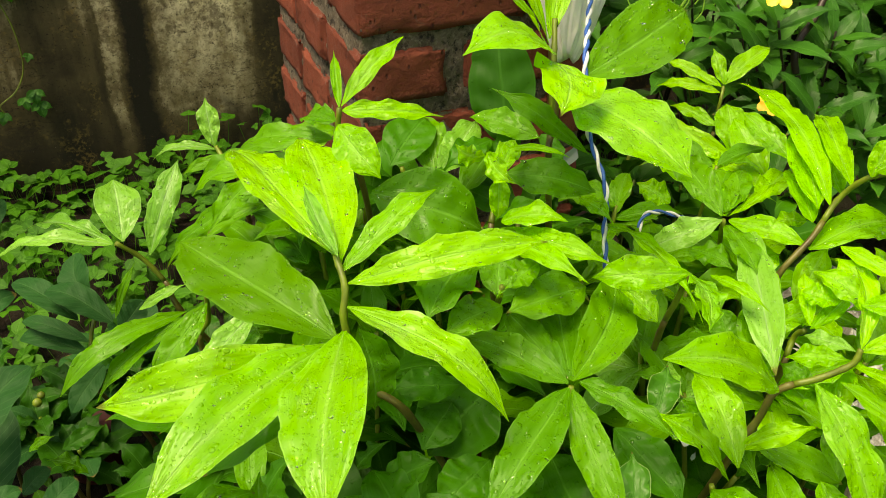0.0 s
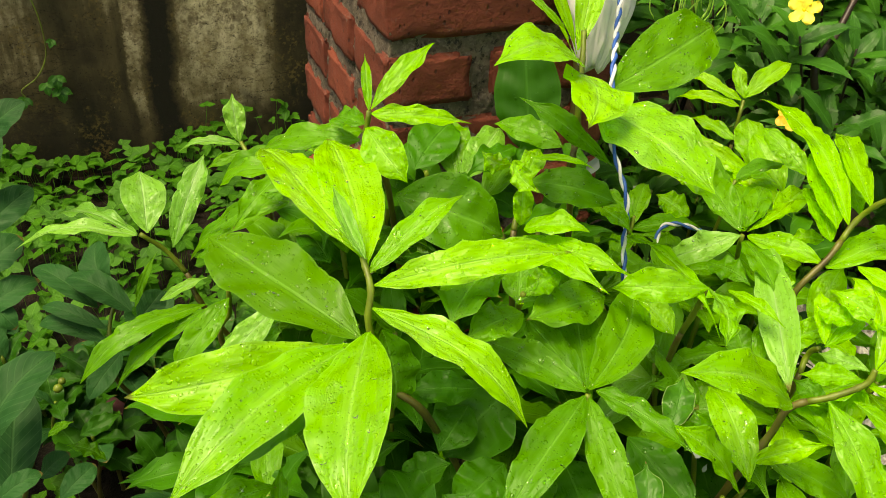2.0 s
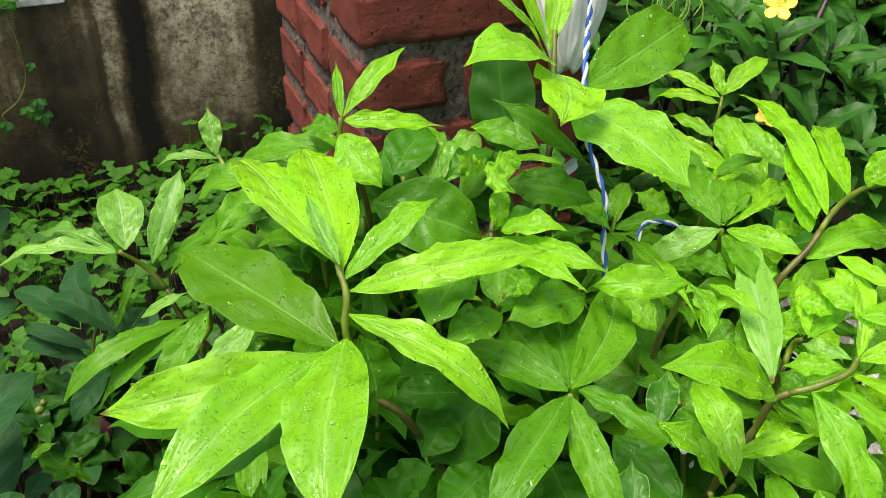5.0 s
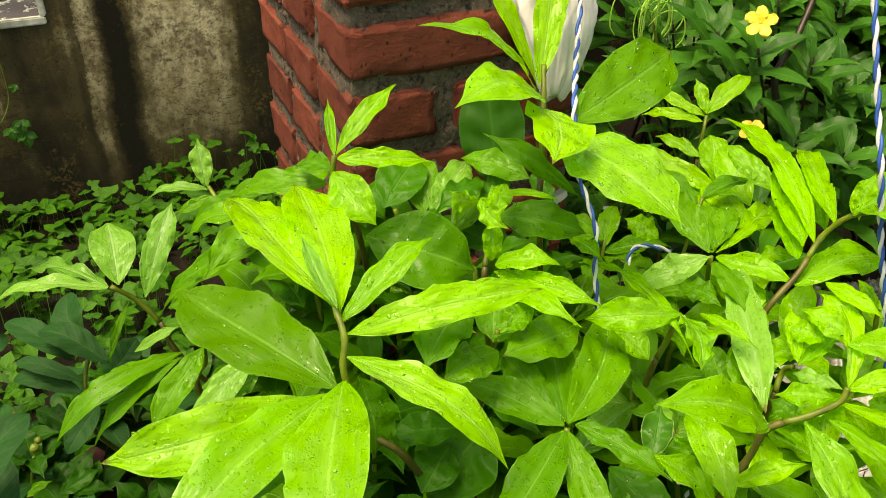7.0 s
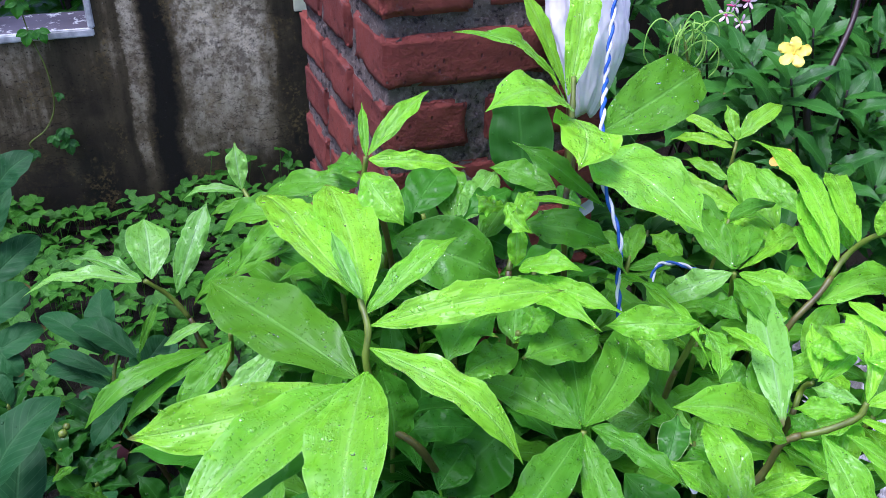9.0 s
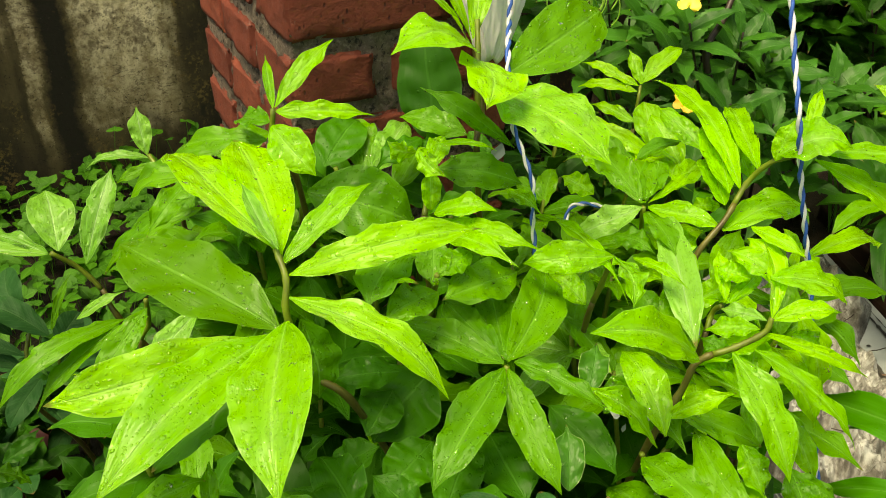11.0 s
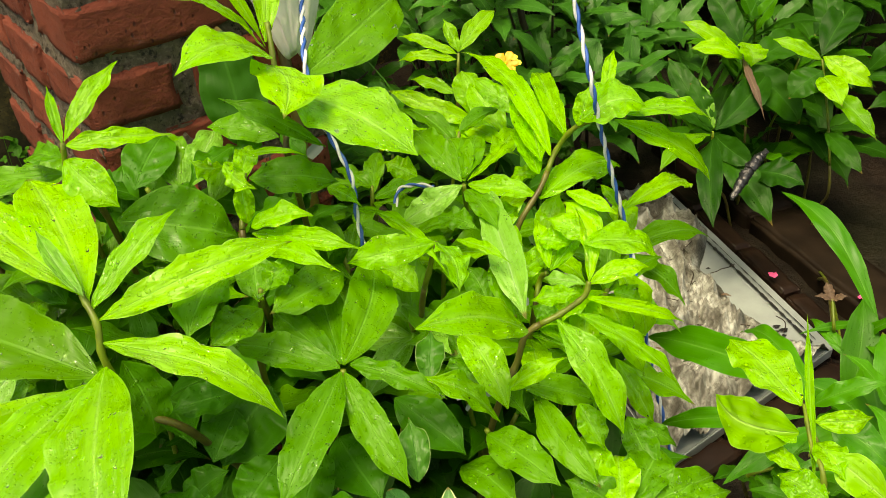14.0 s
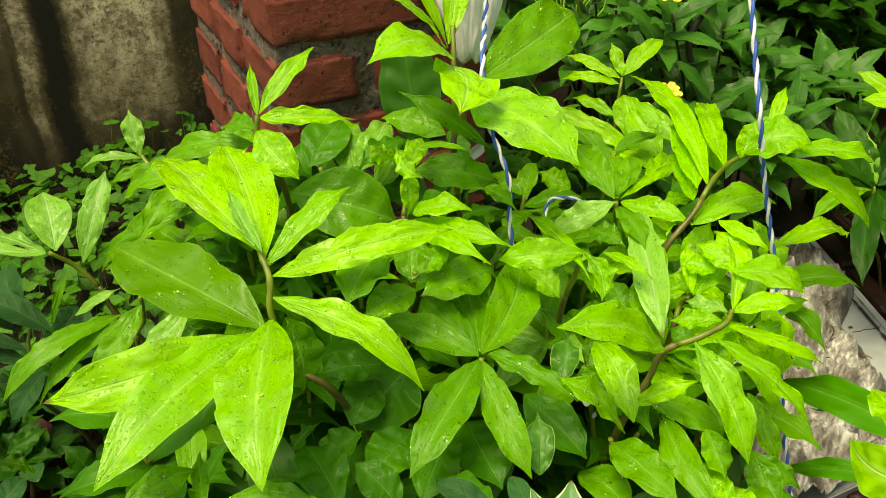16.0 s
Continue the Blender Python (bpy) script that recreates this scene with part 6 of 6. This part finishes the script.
# ---------------------------------------------------------------- cords, cloth, sheet
def cord(points, radius, label, pitch=0.048):
    """Two strands, one blue and one white, twisted together."""
    line = smooth_line(points, 10)
    dense = [line[0]]
    for a, b in zip(line, line[1:]):
        n = max(1, int((b - a).length / 0.004))
        dense.extend(a.lerp(b, (k + 1) / n) for k in range(n))
    p = new("twisted_cord")
    p.matrix_basis = Matrix.Translation(dense[-1])
    tagged(p, label, "cord")
    for phase, mat, name in ((0.0, CORD_BLUE, "blue_strand"), (math.pi, CORD_WHITE, "white_strand")):
        run, pts = 0.0, []
        for i, q in enumerate(dense):
            if i:
                run += (q - dense[i - 1]).length
            way = (dense[min(i + 1, len(dense) - 1)] - dense[max(i - 1, 0)]).normalized()
            s = (Vector((1, 0, 0)) - way * way.x).normalized()
            t = way.cross(s)
            a = 2 * math.pi * run / pitch + phase
            pts.append(q + (s * math.cos(a) + t * math.sin(a)) * radius * 0.62)
        v, f = tube(pts, radius * 0.72, 6)
        child(name, mesh_of(name, v, f, [mat]), p)
    return p

cord([(0.198, 1.156, 1.176), (0.183, 1.077, 1.075), (0.162, 0.946, 1.038), (0.164, 0.936, 0.988), (0.177, 0.961, 0.937), (0.189, 0.952, 0.907), (0.200, 0.928, 0.874), (0.198, 0.903, 0.835), (0.198, 0.873, 0.809), (0.208, 0.883, 0.735)], 0.0031, "blue and white twisted cord hanging through the leaves")
cord([(0.463, 0.935, 1.208), (0.469, 0.889, 1.122), (0.475, 0.861, 1.062), (0.479, 0.827, 1.004), (0.500, 0.831, 0.931), (0.532, 0.830, 0.828), (0.550, 0.820, 0.760), (0.566, 0.802, 0.664), (0.596, 0.766, 0.507), (0.619, 0.740, 0.399)], 0.0031, "blue and white twisted cord stretched down to the sheet")
cord([(0.282, 1.043, 0.731), (0.283, 1.062, 0.742), (0.294, 1.075, 0.755), (0.318, 1.071, 0.760), (0.342, 1.056, 0.760)], 0.003, "short loop of blue and white cord")


def cloth():
    """White cloth gathered round a stake and hanging in pleats to a point."""
    tip, top = Vector((0.172, 1.165, 0.955)), Vector((0.124, 1.200, 1.36))
    verts, faces = [], []
    rows, sides = 60, 144
    for i in range(rows + 1):
        s = i / rows
        c = tip.lerp(top, s) + Vector((0.010 * math.sin(5 * s), 0, 0))
        r = 0.008 + 0.031 * min(1.0, s * 3.6) ** 0.7 * (1 - 0.25 * max(0.0, s - 0.55))
        for k in range(sides):
            a = 2 * math.pi * k / sides
            pleat = 1.14 + 0.20 * abs(math.sin(3 * a + 1.6 * s)) + 0.10 * abs(math.sin(5.5 * a - 2.5 * s)) + 0.10 * abs(noise.noise(Vector((math.cos(a) * 2 + s * 3, math.sin(a) * 2, s * 7)))) + 0.05 * noise.noise(Vector((math.cos(a) * 5, math.sin(a) * 5, s * 14)))
            ridge = Vector((math.cos(a) * 2.6 + 0.8 * s, math.sin(a) * 2.6, s * 2.2))
            pleat += 0.16 * (1 - abs(noise.noise(ridge))) ** 9 + 0.09 * (1 - abs(noise.noise(ridge * 2.1 + Vector((3, 0, s * 5))))) ** 10
            verts.append(c + Vector((math.cos(a), math.sin(a) * 0.7, 0)) * r * pleat + Vector((0, 0, 0.006 * math.sin(3 * a))))
    for i in range(rows):
        for k in range(sides):
            faces.append((i * sides + k, i * sides + (k + 1) % sides, (i + 1) * sides + (k + 1) % sides, (i + 1) * sides + k))
    faces.append(tuple(range(sides))[::-1])
    faces.append(tuple(rows * sides + k for k in range(sides)))
    p = new("cloth_bundle")
    p.matrix_basis = Matrix.Translation((0.175, 1.21, 0.0))
    tagged(p, "white cloth gathered in pleats round a wooden stake", "cloth")
    child("cloth", mesh_of("cloth", verts, faces, [CLOTH]), p)
    v, f = tube([(0.185, 1.21, -0.03), (0.178, 1.20, 0.6), (0.135, 1.20, 1.40)], [0.010, 0.009, 0.008], 8)
    child("stake", mesh_of("stake", v, f, [STEM]), p)


cloth()


def plastic_sheet():
    """A printed board on the soil with crumpled dirty plastic drawn over most of it."""
    origin, far, side = Vector((1.345, 1.205, 0.0)), Vector((1.32, 2.02, 0.0)), Vector((0.80, 1.00, 0.0))
    e1, e2 = far - origin, side - origin
    board = new("printed_board")
    board.matrix_basis = Matrix.Translation((1.1, 1.45, 0.0))
    tagged(board, "white printed board with black border lines lying on soil", "board")
    bm = bmesh.new()
    low = [bm.verts.new(origin + e1 * a + e2 * b) for a, b in ((0, 0), (1, 0), (1, 1), (0, 1))]
    high = [bm.verts.new(v.co + Vector((0, 0, 0.032))) for v in low]
    bm.faces.new(low)
    bm.faces.new(high)
    for k in range(4):
        bm.faces.new((low[k], low[(k + 1) % 4], high[(k + 1) % 4], high[k]))
    bmesh.ops.bevel(bm, geom=list(bm.edges), offset=0.003, segments=2, affect="EDGES")
    child("panel", from_bm("panel", bm, [TAG]), board)
    n1, n2 = 190, 150
    verts, faces, keep = [], [], []
    for j in range(n2 + 1):
        for i in range(n1 + 1):
            a, b = i / n1, j / n2
            q = origin + e1 * a + e2 * b
            w = Vector((q.x * 6, q.y * 6, 1.0))
            rim = 0.235 + 0.05 * noise.noise(Vector((a * 7, 0.3, 0))) - 0.20 * max(0.0, 1 - a / 0.13) ** 0.6 - 0.21 * min(1.0, max(0.0, (a - 0.52) / 0.14))
            over = b - rim
            rise = min(1.0, max(0.0, over / 0.10)) * min(1.0, (1.01 - b) / 0.05) * min(1.0, (1.01 - a) / 0.05)
            turn = noise.noise(w * 0.35) * 2.0
            fold = Vector((a * 6.5 + b * 5.0 + turn, b * 4.0 - a * 3.0 - turn, 2.0))
            warp = Vector((noise.noise(w * 1.4), noise.noise(w * 1.4 + Vector((7, 0, 0))), 0)) * 0.7
            crease = 0.044 * (1 - abs(noise.noise(fold + warp))) ** 3 + 0.026 * (1 - abs(noise.noise(Vector((fold.y, fold.x, 5)) * 1.7 + warp))) ** 4 + 0.016 * (1 - abs(noise.noise(fold * 4.2 - warp))) ** 5 + 0.03 * abs(noise.noise(w * 1.1))
            verts.append((q.x, q.y, 0.029 + (0.006 if over > 0 else -0.006) + rise * (crease + 0.002 * noise.noise(w * 14))))
            keep.append(over > -0.03)
    for j in range(n2):
        for i in range(n1):
            v = j * (n1 + 1) + i
            ring = (v, v + 1, v + n1 + 2, v + n1 + 1)
            if any(keep[k] for k in ring):
                faces.append(ring)
    p = new("plastic_sheet")
    p.matrix_basis = Matrix.Translation((1.05, 1.45, 0.032))
    tagged(p, "crumpled dirty clear plastic sheet lying over the board", "plastic sheet")
    child("sheet", mesh_of("sheet", verts, faces, [SHEET]), p)
    # printed lines along three borders, worn through in places
    for start, way, out, b, w in ((origin, e1, e2, 0.050, 0.0022), (origin, e1, e2, 0.080, 0.0062), (origin + e1, e2, -e1, 0.06, 0.006), (origin + e2, e1, -e2, 0.060, 0.0066)):
        bm = bmesh.new()
        rnd = random.Random(int(b * 1000))
        aside = out.normalized()
        left = right = None
        for k in range(161):
            q = start + way * (0.05 + 0.93 * k / 160) + out * b
            q.z = 0.0365
            half = w * (0.45 + 0.35 * rnd.random() + 0.6 * noise.noise(Vector((k * 0.35, b * 90, 0))))
            pair = (bm.verts.new(q - aside * half), bm.verts.new(q + aside * half)) if half > w * 0.12 else None
            if left and pair:
                bm.faces.new((left, right, pair[1], pair[0]))
            left, right = pair or (None, None)
        child("printed_line", from_bm("printed_line", bm, [INK]), board, label="worn black printed line")
    # small printed ornament in the corner
    for k, (a, b, r) in enumerate(((0.14, 0.14, 0.011), (0.165, 0.155, 0.009), (0.15, 0.175, 0.007), (0.125, 0.16, 0.006), (0.50, 0.20, 0.006), (0.54, 0.21, 0.004))):
        bm = bmesh.new()
        q = origin + e1 * a + e2 * b
        bm.faces.new([bm.verts.new((q.x + r * (1 + 0.4 * math.sin(3 * t + k)) * math.cos(t), q.y + r * 0.7 * math.sin(t), 0.0365)) for t in [6.2832 * i / 12 for i in range(12)]])
        child("ornament", from_bm("ornament", bm, [INK]), board, label="black printed ornament")
    # wet twigs and dead leaves
    rnd = random.Random(8)
    for k in range(34):
        a, b = rnd.uniform(0.05, 0.95), rnd.uniform(0.2, 0.95)
        q = origin + e1 * a + e2 * b
        pts = [Vector((q.x, q.y, 0.074))]
        way = rnd.uniform(0, 6.28)
        for _ in range(4):
            way += rnd.uniform(-0.6, 0.6)
            pts.append(pts[-1] + Vector((math.cos(way), math.sin(way), 0)) * rnd.uniform(0.012, 0.03))
        v, f = tube(smooth_line(pts, 3), 0.0013, 5)
        twig = new("twig", mesh_of("twig", v, f, [STEM_DARK]))
        tagged(twig, "thin wet dead twig on the plastic sheet", "twig", "twigs on the sheet")


plastic_sheet()

_rnd3 = random.Random(31)
for _i in range(22):
    _q = Vector((1.345, 1.205, 0.0)) + Vector((-0.025, 0.815, 0)) * _rnd3.uniform(0.02, 0.9) + Vector((-0.545, -0.205, 0)) * _rnd3.uniform(0.25, 0.95)
    _v, _f, _uv = blade(_rnd3.uniform(0.02, 0.045), _rnd3.uniform(0.006, 0.016), 0.15, 0.3, 0.3, 60 + _i, 8, 2)
    _ob = new("dead_leaf", mesh_of("dead_leaf", _v, _f, [LEAF["brown"]], _uv))
    _ob.matrix_basis = Matrix.Translation((_q.x, _q.y, 0.062)) @ Matrix.Rotation(_rnd3.uniform(0, 6.28), 4, "Z")
    tagged(_ob, "small curled brown dead leaf on the plastic sheet", "dead leaf", "dead leaves on the sheet")


def petal_scrap(x, y, z, seed):
    v, f, uv = blade(0.026, 0.024, 0.12, 0.2, 0.3, seed, 6, 2, 0.55, 0.5, drip=0.0)
    ob = new("fallen_petal", mesh_of("fallen_petal", v, f, [PINK], uv))
    ob.matrix_basis = Matrix.Translation((x, y, z)) @ Matrix.Rotation(seed, 4, "Z")
    tagged(ob, "fallen bright pink petal lying in the wet", "petal", "fallen petals")


def edging():
    """A wet brown kerb beside the sheet."""
    a, b = Vector((1.44, 1.98, 0)), Vector((1.50, 1.05, 0))
    way = (b - a).normalized()
    out = Vector((-way.y, way.x, 0))
    m = Matrix((way, out, Vector((0, 0, 1)))).transposed().to_4x4()
    m.translation = a - way * 0.3
    ob = new("garden_edging")
    ob.matrix_basis = m
    rnd = random.Random(4)
    for k in range(3):
        bm = bmesh.new()
        box_part(bm, (0.54 * k, 0.0, -0.05), (0.54 * k + 0.536, 0.16, 0.055 + rnd.uniform(-0.004, 0.004)))
        bmesh.ops.bevel(bm, geom=list(bm.edges), offset=0.010, segments=3, affect="EDGES")
        bmesh.ops.subdivide_edges(bm, edges=[e for e in bm.edges if e.calc_length() > 0.05], cuts=8, use_grid_fill=True)
        for v in bm.verts:
            v.co += Vector((0, noise.noise(v.co * 12) * 0.006, noise.noise(v.co * 17 + Vector((3, 0, 0))) * 0.005))
        child("plank", from_bm("plank", bm, [PLANK], True), ob, m)
    tagged(ob, "wet brown garden edging beside the plastic sheet", "edging")


edging()


def brick_edging(a, b, count, label):
    """A row of wet worn bricks laid flat along the board."""
    a, b = Vector(a), Vector(b)
    way = (b - a).normalized()
    out = Vector((-way.y, way.x, 0))
    m = Matrix((way, out, Vector((0, 0, 1)))).transposed().to_4x4()
    m.translation = a
    ob = new("brick_edging")
    ob.matrix_basis = m
    tagged(ob, label, "edging")
    step = (b - a).length / count
    me = rough_brick((step - 0.008, 0.060, 0.06), 3)
    me.materials.clear()
    me.materials.append(WET_BRICK)
    for k in range(count):
        child("brick", me, ob, m @ Matrix.Translation((step * (k + 0.5), 0.0, 0.002 + 0.004 * (k % 2))))


def red_pot(x, y, high):
    k = high / 0.145
    prof = [(k * r, k * z) for r, z in ((0.0, 0.0), (0.055, 0.0), (0.075, 0.12), (0.082, 0.12), (0.082, 0.145), (0.074, 0.145), (0.068, 0.11), (0.0, 0.105))]
    verts, faces, n = [], [], 28
    for r, z in prof:
        for k in range(n):
            verts.append((r * math.cos(6.2832 * k / n), r * math.sin(6.2832 * k / n), z))
    for i in range(len(prof) - 1):
        for k in range(n):
            faces.append((i * n + k, i * n + (k + 1) % n, (i + 1) * n + (k + 1) % n, (i + 1) * n + k))
    ob = new("flower_pot", mesh_of("flower_pot", verts, faces, [POT]))
    ob.matrix_basis = Matrix.Translation((x, y, 0.0))
    tagged(ob, "small dark red flower pot half hidden by leaves", "flower pot")


red_pot(-0.727, 1.290, 0.149)

brick_edging((1.385, 1.20, 0), (1.358, 2.06, 0), 4, "row of wet red-brown bricks along the printed board")
brick_edging((0.78, 0.955, 0), (1.33, 1.150, 0), 3, "row of wet red-brown bricks at the board's lower edge")

petal_scrap(1.152, 1.336, 0.07, 2)
petal_scrap(1.348, 1.480, 0.058, 3)
petal_scrap(1.492, 1.322, 0.058, 4)

def white_scrap(at, wide, high, turn, label):
    v, f, uv = blade(high, wide, 0.08, 0.25, 0.0, 3, 8, 3, 0.5, 0.03, drip=0.0, ruffle=0.0)
    ob = new("white_scrap", mesh_of("white_scrap", v, f, [TAG], uv))
    ob.matrix_basis = Matrix.Translation(at) @ Matrix.Rotation(radians(turn), 4, "Y") @ Matrix.Rotation(radians(50), 4, "X")
    tagged(ob, label, "tag")


white_scrap((0.157, 1.035, 0.858), 0.019, 0.034, 70, "small torn white paper tag among the leaves")
white_scrap((0.318, 1.367, 0.630), 0.021, 0.026, 10, "small white paper tag on a stalk")
# white pieces added for bright ground seen through leaf gaps, set on sightlines
for _at, _w, _h, _turn in (((0.351, 1.141, 0.420), 0.016, 0.024, 30), ((0.371, 1.134, 0.420), 0.009, 0.012, -20), ((0.290, 0.647, 0.722), 0.008, 0.013, 15), ((0.391, 1.147, 0.420), 0.014, 0.012, 60), ((0.255, 0.642, 0.733), 0.007, 0.012, -35), ((0.259, 0.638, 0.720), 0.009, 0.009, 80), ((0.363, 0.724, 0.778), 0.009, 0.011, 10)):
    white_scrap(_at, _w, _h, _turn, "small white piece placed where white shows between the leaves")


def grass_tuft(label, root, count, size, seed):
    rnd = random.Random(seed)
    p = plant("grass_tuft", label, root, "grass")
    base = p.matrix_basis.translation
    for i in range(count):
        a, r = rnd.uniform(0, 6.28), rnd.uniform(0.2, 0.7)
        foot = base + Vector((rnd.uniform(-0.05, 0.05), rnd.uniform(-0.05, 0.05), 0))
        goal = foot + Vector((math.cos(a) * r, math.sin(a) * r, rnd.uniform(0.6, 1.0))) * size
        leaf(p, foot, goal, 0.013, "bush", rnd.uniform(0.08, 0.2), facing=(0, -0.4, 1), wave=0.0, rows=12, half=1, peak=0.3)


grass_tuft("tuft of long wet grass behind the cord", (1.45, 2.15), 26, 0.62, 61)
grass_tuft("tuft of fine grass behind the white cloth", (0.70, 2.20), 22, 0.5, 63)



def curly_plant():
    """Thin pale stalks that curl outwards."""
    p = plant("curly_plant", "pale yellow-green plant with thin curling stalks", (0.86, 2.42))
    head = Vector((0.570, 2.198, 0.752))
    rnd = random.Random(15)
    v, f = tube(smooth_line([p.matrix_basis.translation, head], 6), 0.004, 6)
    child("stem", mesh_of("stem", v, f, [STEM_GREEN]), p)
    for i in range(13):
        a = rnd.uniform(0, 6.28)
        out = Vector((math.cos(a), math.sin(a) * 0.6, 0)) * rnd.uniform(0.06, 0.12)
        high = rnd.uniform(0.03, 0.10)
        foot = head + Vector((rnd.uniform(-0.03, 0.03), 0, rnd.uniform(-0.06, 0.0)))
        pts = [foot, foot + out * 0.35 + Vector((0, 0, high * 0.8)), foot + out * 0.75 + Vector((0, 0, high)), foot + out * 1.05 + Vector((0, 0, high * 0.55)), foot + out * 1.10 + Vector((0, 0, -0.02)), foot + out * 0.9 + Vector((0, 0, -0.05))]
        v, f = tube(smooth_line(pts, 5), 0.0019, 6)
        child("curled_stalk", mesh_of("curled_stalk", v, f, [LEAF["yellow"]], [(0.5, 0.5)] * len(v)), p)


curly_plant()


def pink_flowers():
    p = plant("pink_flower_plant", "slim plant with small pale pink flowers", (0.98, 2.45))
    for n, at in enumerate(((0.690, 2.287, 0.801), (0.731, 2.278, 0.785), (0.766, 2.359, 0.821), (0.728, 2.351, 0.810))):
        at = Vector(at)
        v, f = tube(smooth_line([p.matrix_basis.translation, p.matrix_basis.translation.lerp(at, 0.6) + Vector((0.02, 0, 0.03)), at], 6), 0.0028, 6)
        child("stem", mesh_of("stem", v, f, [STEM_DARK]), p)
        flower(p, at, 0.048, (-0.2 + 0.2 * n, -0.8, 0.15), 140 + n, PINK_PALE, PINK, 5, 0.17)


pink_flowers()


P = plant("bare_branch", "thin bare dark brown branch among the bush leaves", (1.10, 2.05), "branch")
stalk(P, [(0.786, 1.854, 0.681), (0.842, 1.929, 0.770), (0.903, 2.015, 0.859), (0.935, 2.083, 0.914)], 0.010, 0.006, STEM_DARK, "branch")


# a gnarled dead plant scrap, shaped as a noisy tapered tube
def dark_scrap():
    pts = [(1.261, 1.484, 0.432), (1.216, 1.460, 0.418), (1.188, 1.449, 0.392), (1.140, 1.416, 0.363)]
    dense = smooth_line(pts, 16)
    n = len(dense)
    v, f = tube(dense, [(0.003 + 0.010 * math.sin(math.pi * (i + 1) / (n + 1)) ** 0.6) * (1 + 0.5 * noise.noise(Vector((i * 0.45, 3.0, 0)))) for i in range(n)], 14)
    v = [Vector(q) + Vector((noise.noise(Vector(q) * 160), noise.noise(Vector(q) * 160 + Vector((9, 0, 0))), noise.noise(Vector(q) * 160 + Vector((0, 9, 0))))) * 0.005 for q in v]
    ob = new("dark_scrap", mesh_of("dark_scrap", v, f, [SCRAP]))
    tagged(ob, "black mottled gnarled plant scrap hanging among the leaves", "rope")


dark_scrap()

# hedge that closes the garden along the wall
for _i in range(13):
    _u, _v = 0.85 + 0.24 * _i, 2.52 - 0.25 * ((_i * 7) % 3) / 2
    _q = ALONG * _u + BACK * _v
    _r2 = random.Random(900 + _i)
    # shrubs further right take the near-black green as painted shade
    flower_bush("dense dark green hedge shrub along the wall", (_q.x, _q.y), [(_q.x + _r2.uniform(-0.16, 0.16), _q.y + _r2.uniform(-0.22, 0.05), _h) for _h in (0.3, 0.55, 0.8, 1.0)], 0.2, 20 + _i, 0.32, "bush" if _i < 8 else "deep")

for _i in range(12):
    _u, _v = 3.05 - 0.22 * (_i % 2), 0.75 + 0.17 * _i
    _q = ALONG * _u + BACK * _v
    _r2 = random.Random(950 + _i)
    # deep shade of this corner is put into the leaf colour
    flower_bush("dense hedge shrub before the side wall, shade painted into its greens", (_q.x, _q.y), [(_q.x + _r2.uniform(-0.2, 0.1), _q.y + _r2.uniform(-0.18, 0.18), _h) for _h in (0.25, 0.5, 0.8, 1.05)], 0.22, 80 + _i, 0.32, "deep")

# greenery beyond the window opening and the hanging vine
for _i in range(9):
    _q = ALONG * (-0.12 - 0.10 * _i) + BACK * (WALL_AT + 0.42 + 0.1 * (_i % 3))
    flower_bush("green bush seen through the window opening", (_q.x, _q.y), [(_q.x + 0.05 * ((_i * 3) % 4 - 1), _q.y - 0.03, _h) for _h in (0.5, 0.66, 0.8, 0.95, 1.1)], 0.16, 150 + _i, 0.42, "strap")


def vine():
    top = ALONG * -0.27 + BACK * (WALL_AT - 0.02)
    p = new("hanging_vine")
    p.matrix_basis = Matrix.Translation((top.x, top.y, 0.30))
    tagged(p, "thin vine with small lobed leaves hanging down the wall", "vine")
    fall = [(0.0, 0.80), (0.01, 0.66), (0.035, 0.55), (0.04, 0.46), (0.03, 0.40), (-0.005, 0.345), (-0.055, 0.31), (-0.05, 0.285)]
    pts = [top + ALONG * x + Vector((0, 0, z)) for x, z in fall]
    v, f = tube(smooth_line(pts, 5), 0.0022, 6)
    child("stem", mesh_of("stem", v, f, [STEM_GREEN]), p)
    rnd = random.Random(77)
    at = [(pts[0], 0.06, "strap"), (pts[0] - Vector((0, 0, 0.05)), 0.055, "strap"), (pts[1], 0.05, "strap"), (pts[1] + ALONG * 0.03, 0.045, "strap"), (pts[3] + ALONG * 0.02, 0.026, "bush"),
          (pts[5] + ALONG * 0.055, 0.045, "bush"), (pts[5] + ALONG * 0.06 - Vector((0, 0, 0.04)), 0.05, "bush"), (pts[5] + ALONG * 0.02 - Vector((0, 0, 0.02)), 0.04, "bush"), (pts[7], 0.04, "bush")]
    for q, size, kind in at:
        lean = rnd.uniform(-0.5, 0.5)
        for t, k in ((-0.95, 0.75), (0.0, 1.0), (0.95, 0.75)):
            out = ALONG * math.sin(lean + t) * size * k + BACK * -0.012 + Vector((0, 0, -math.cos(lean + t) * size * k))
            leaf(p, q, q + out, size * 0.62 * k, kind, 0.08, facing=-BACK + Vector((0, 0, 0.4)), rows=8, half=2)


vine()

pillar()
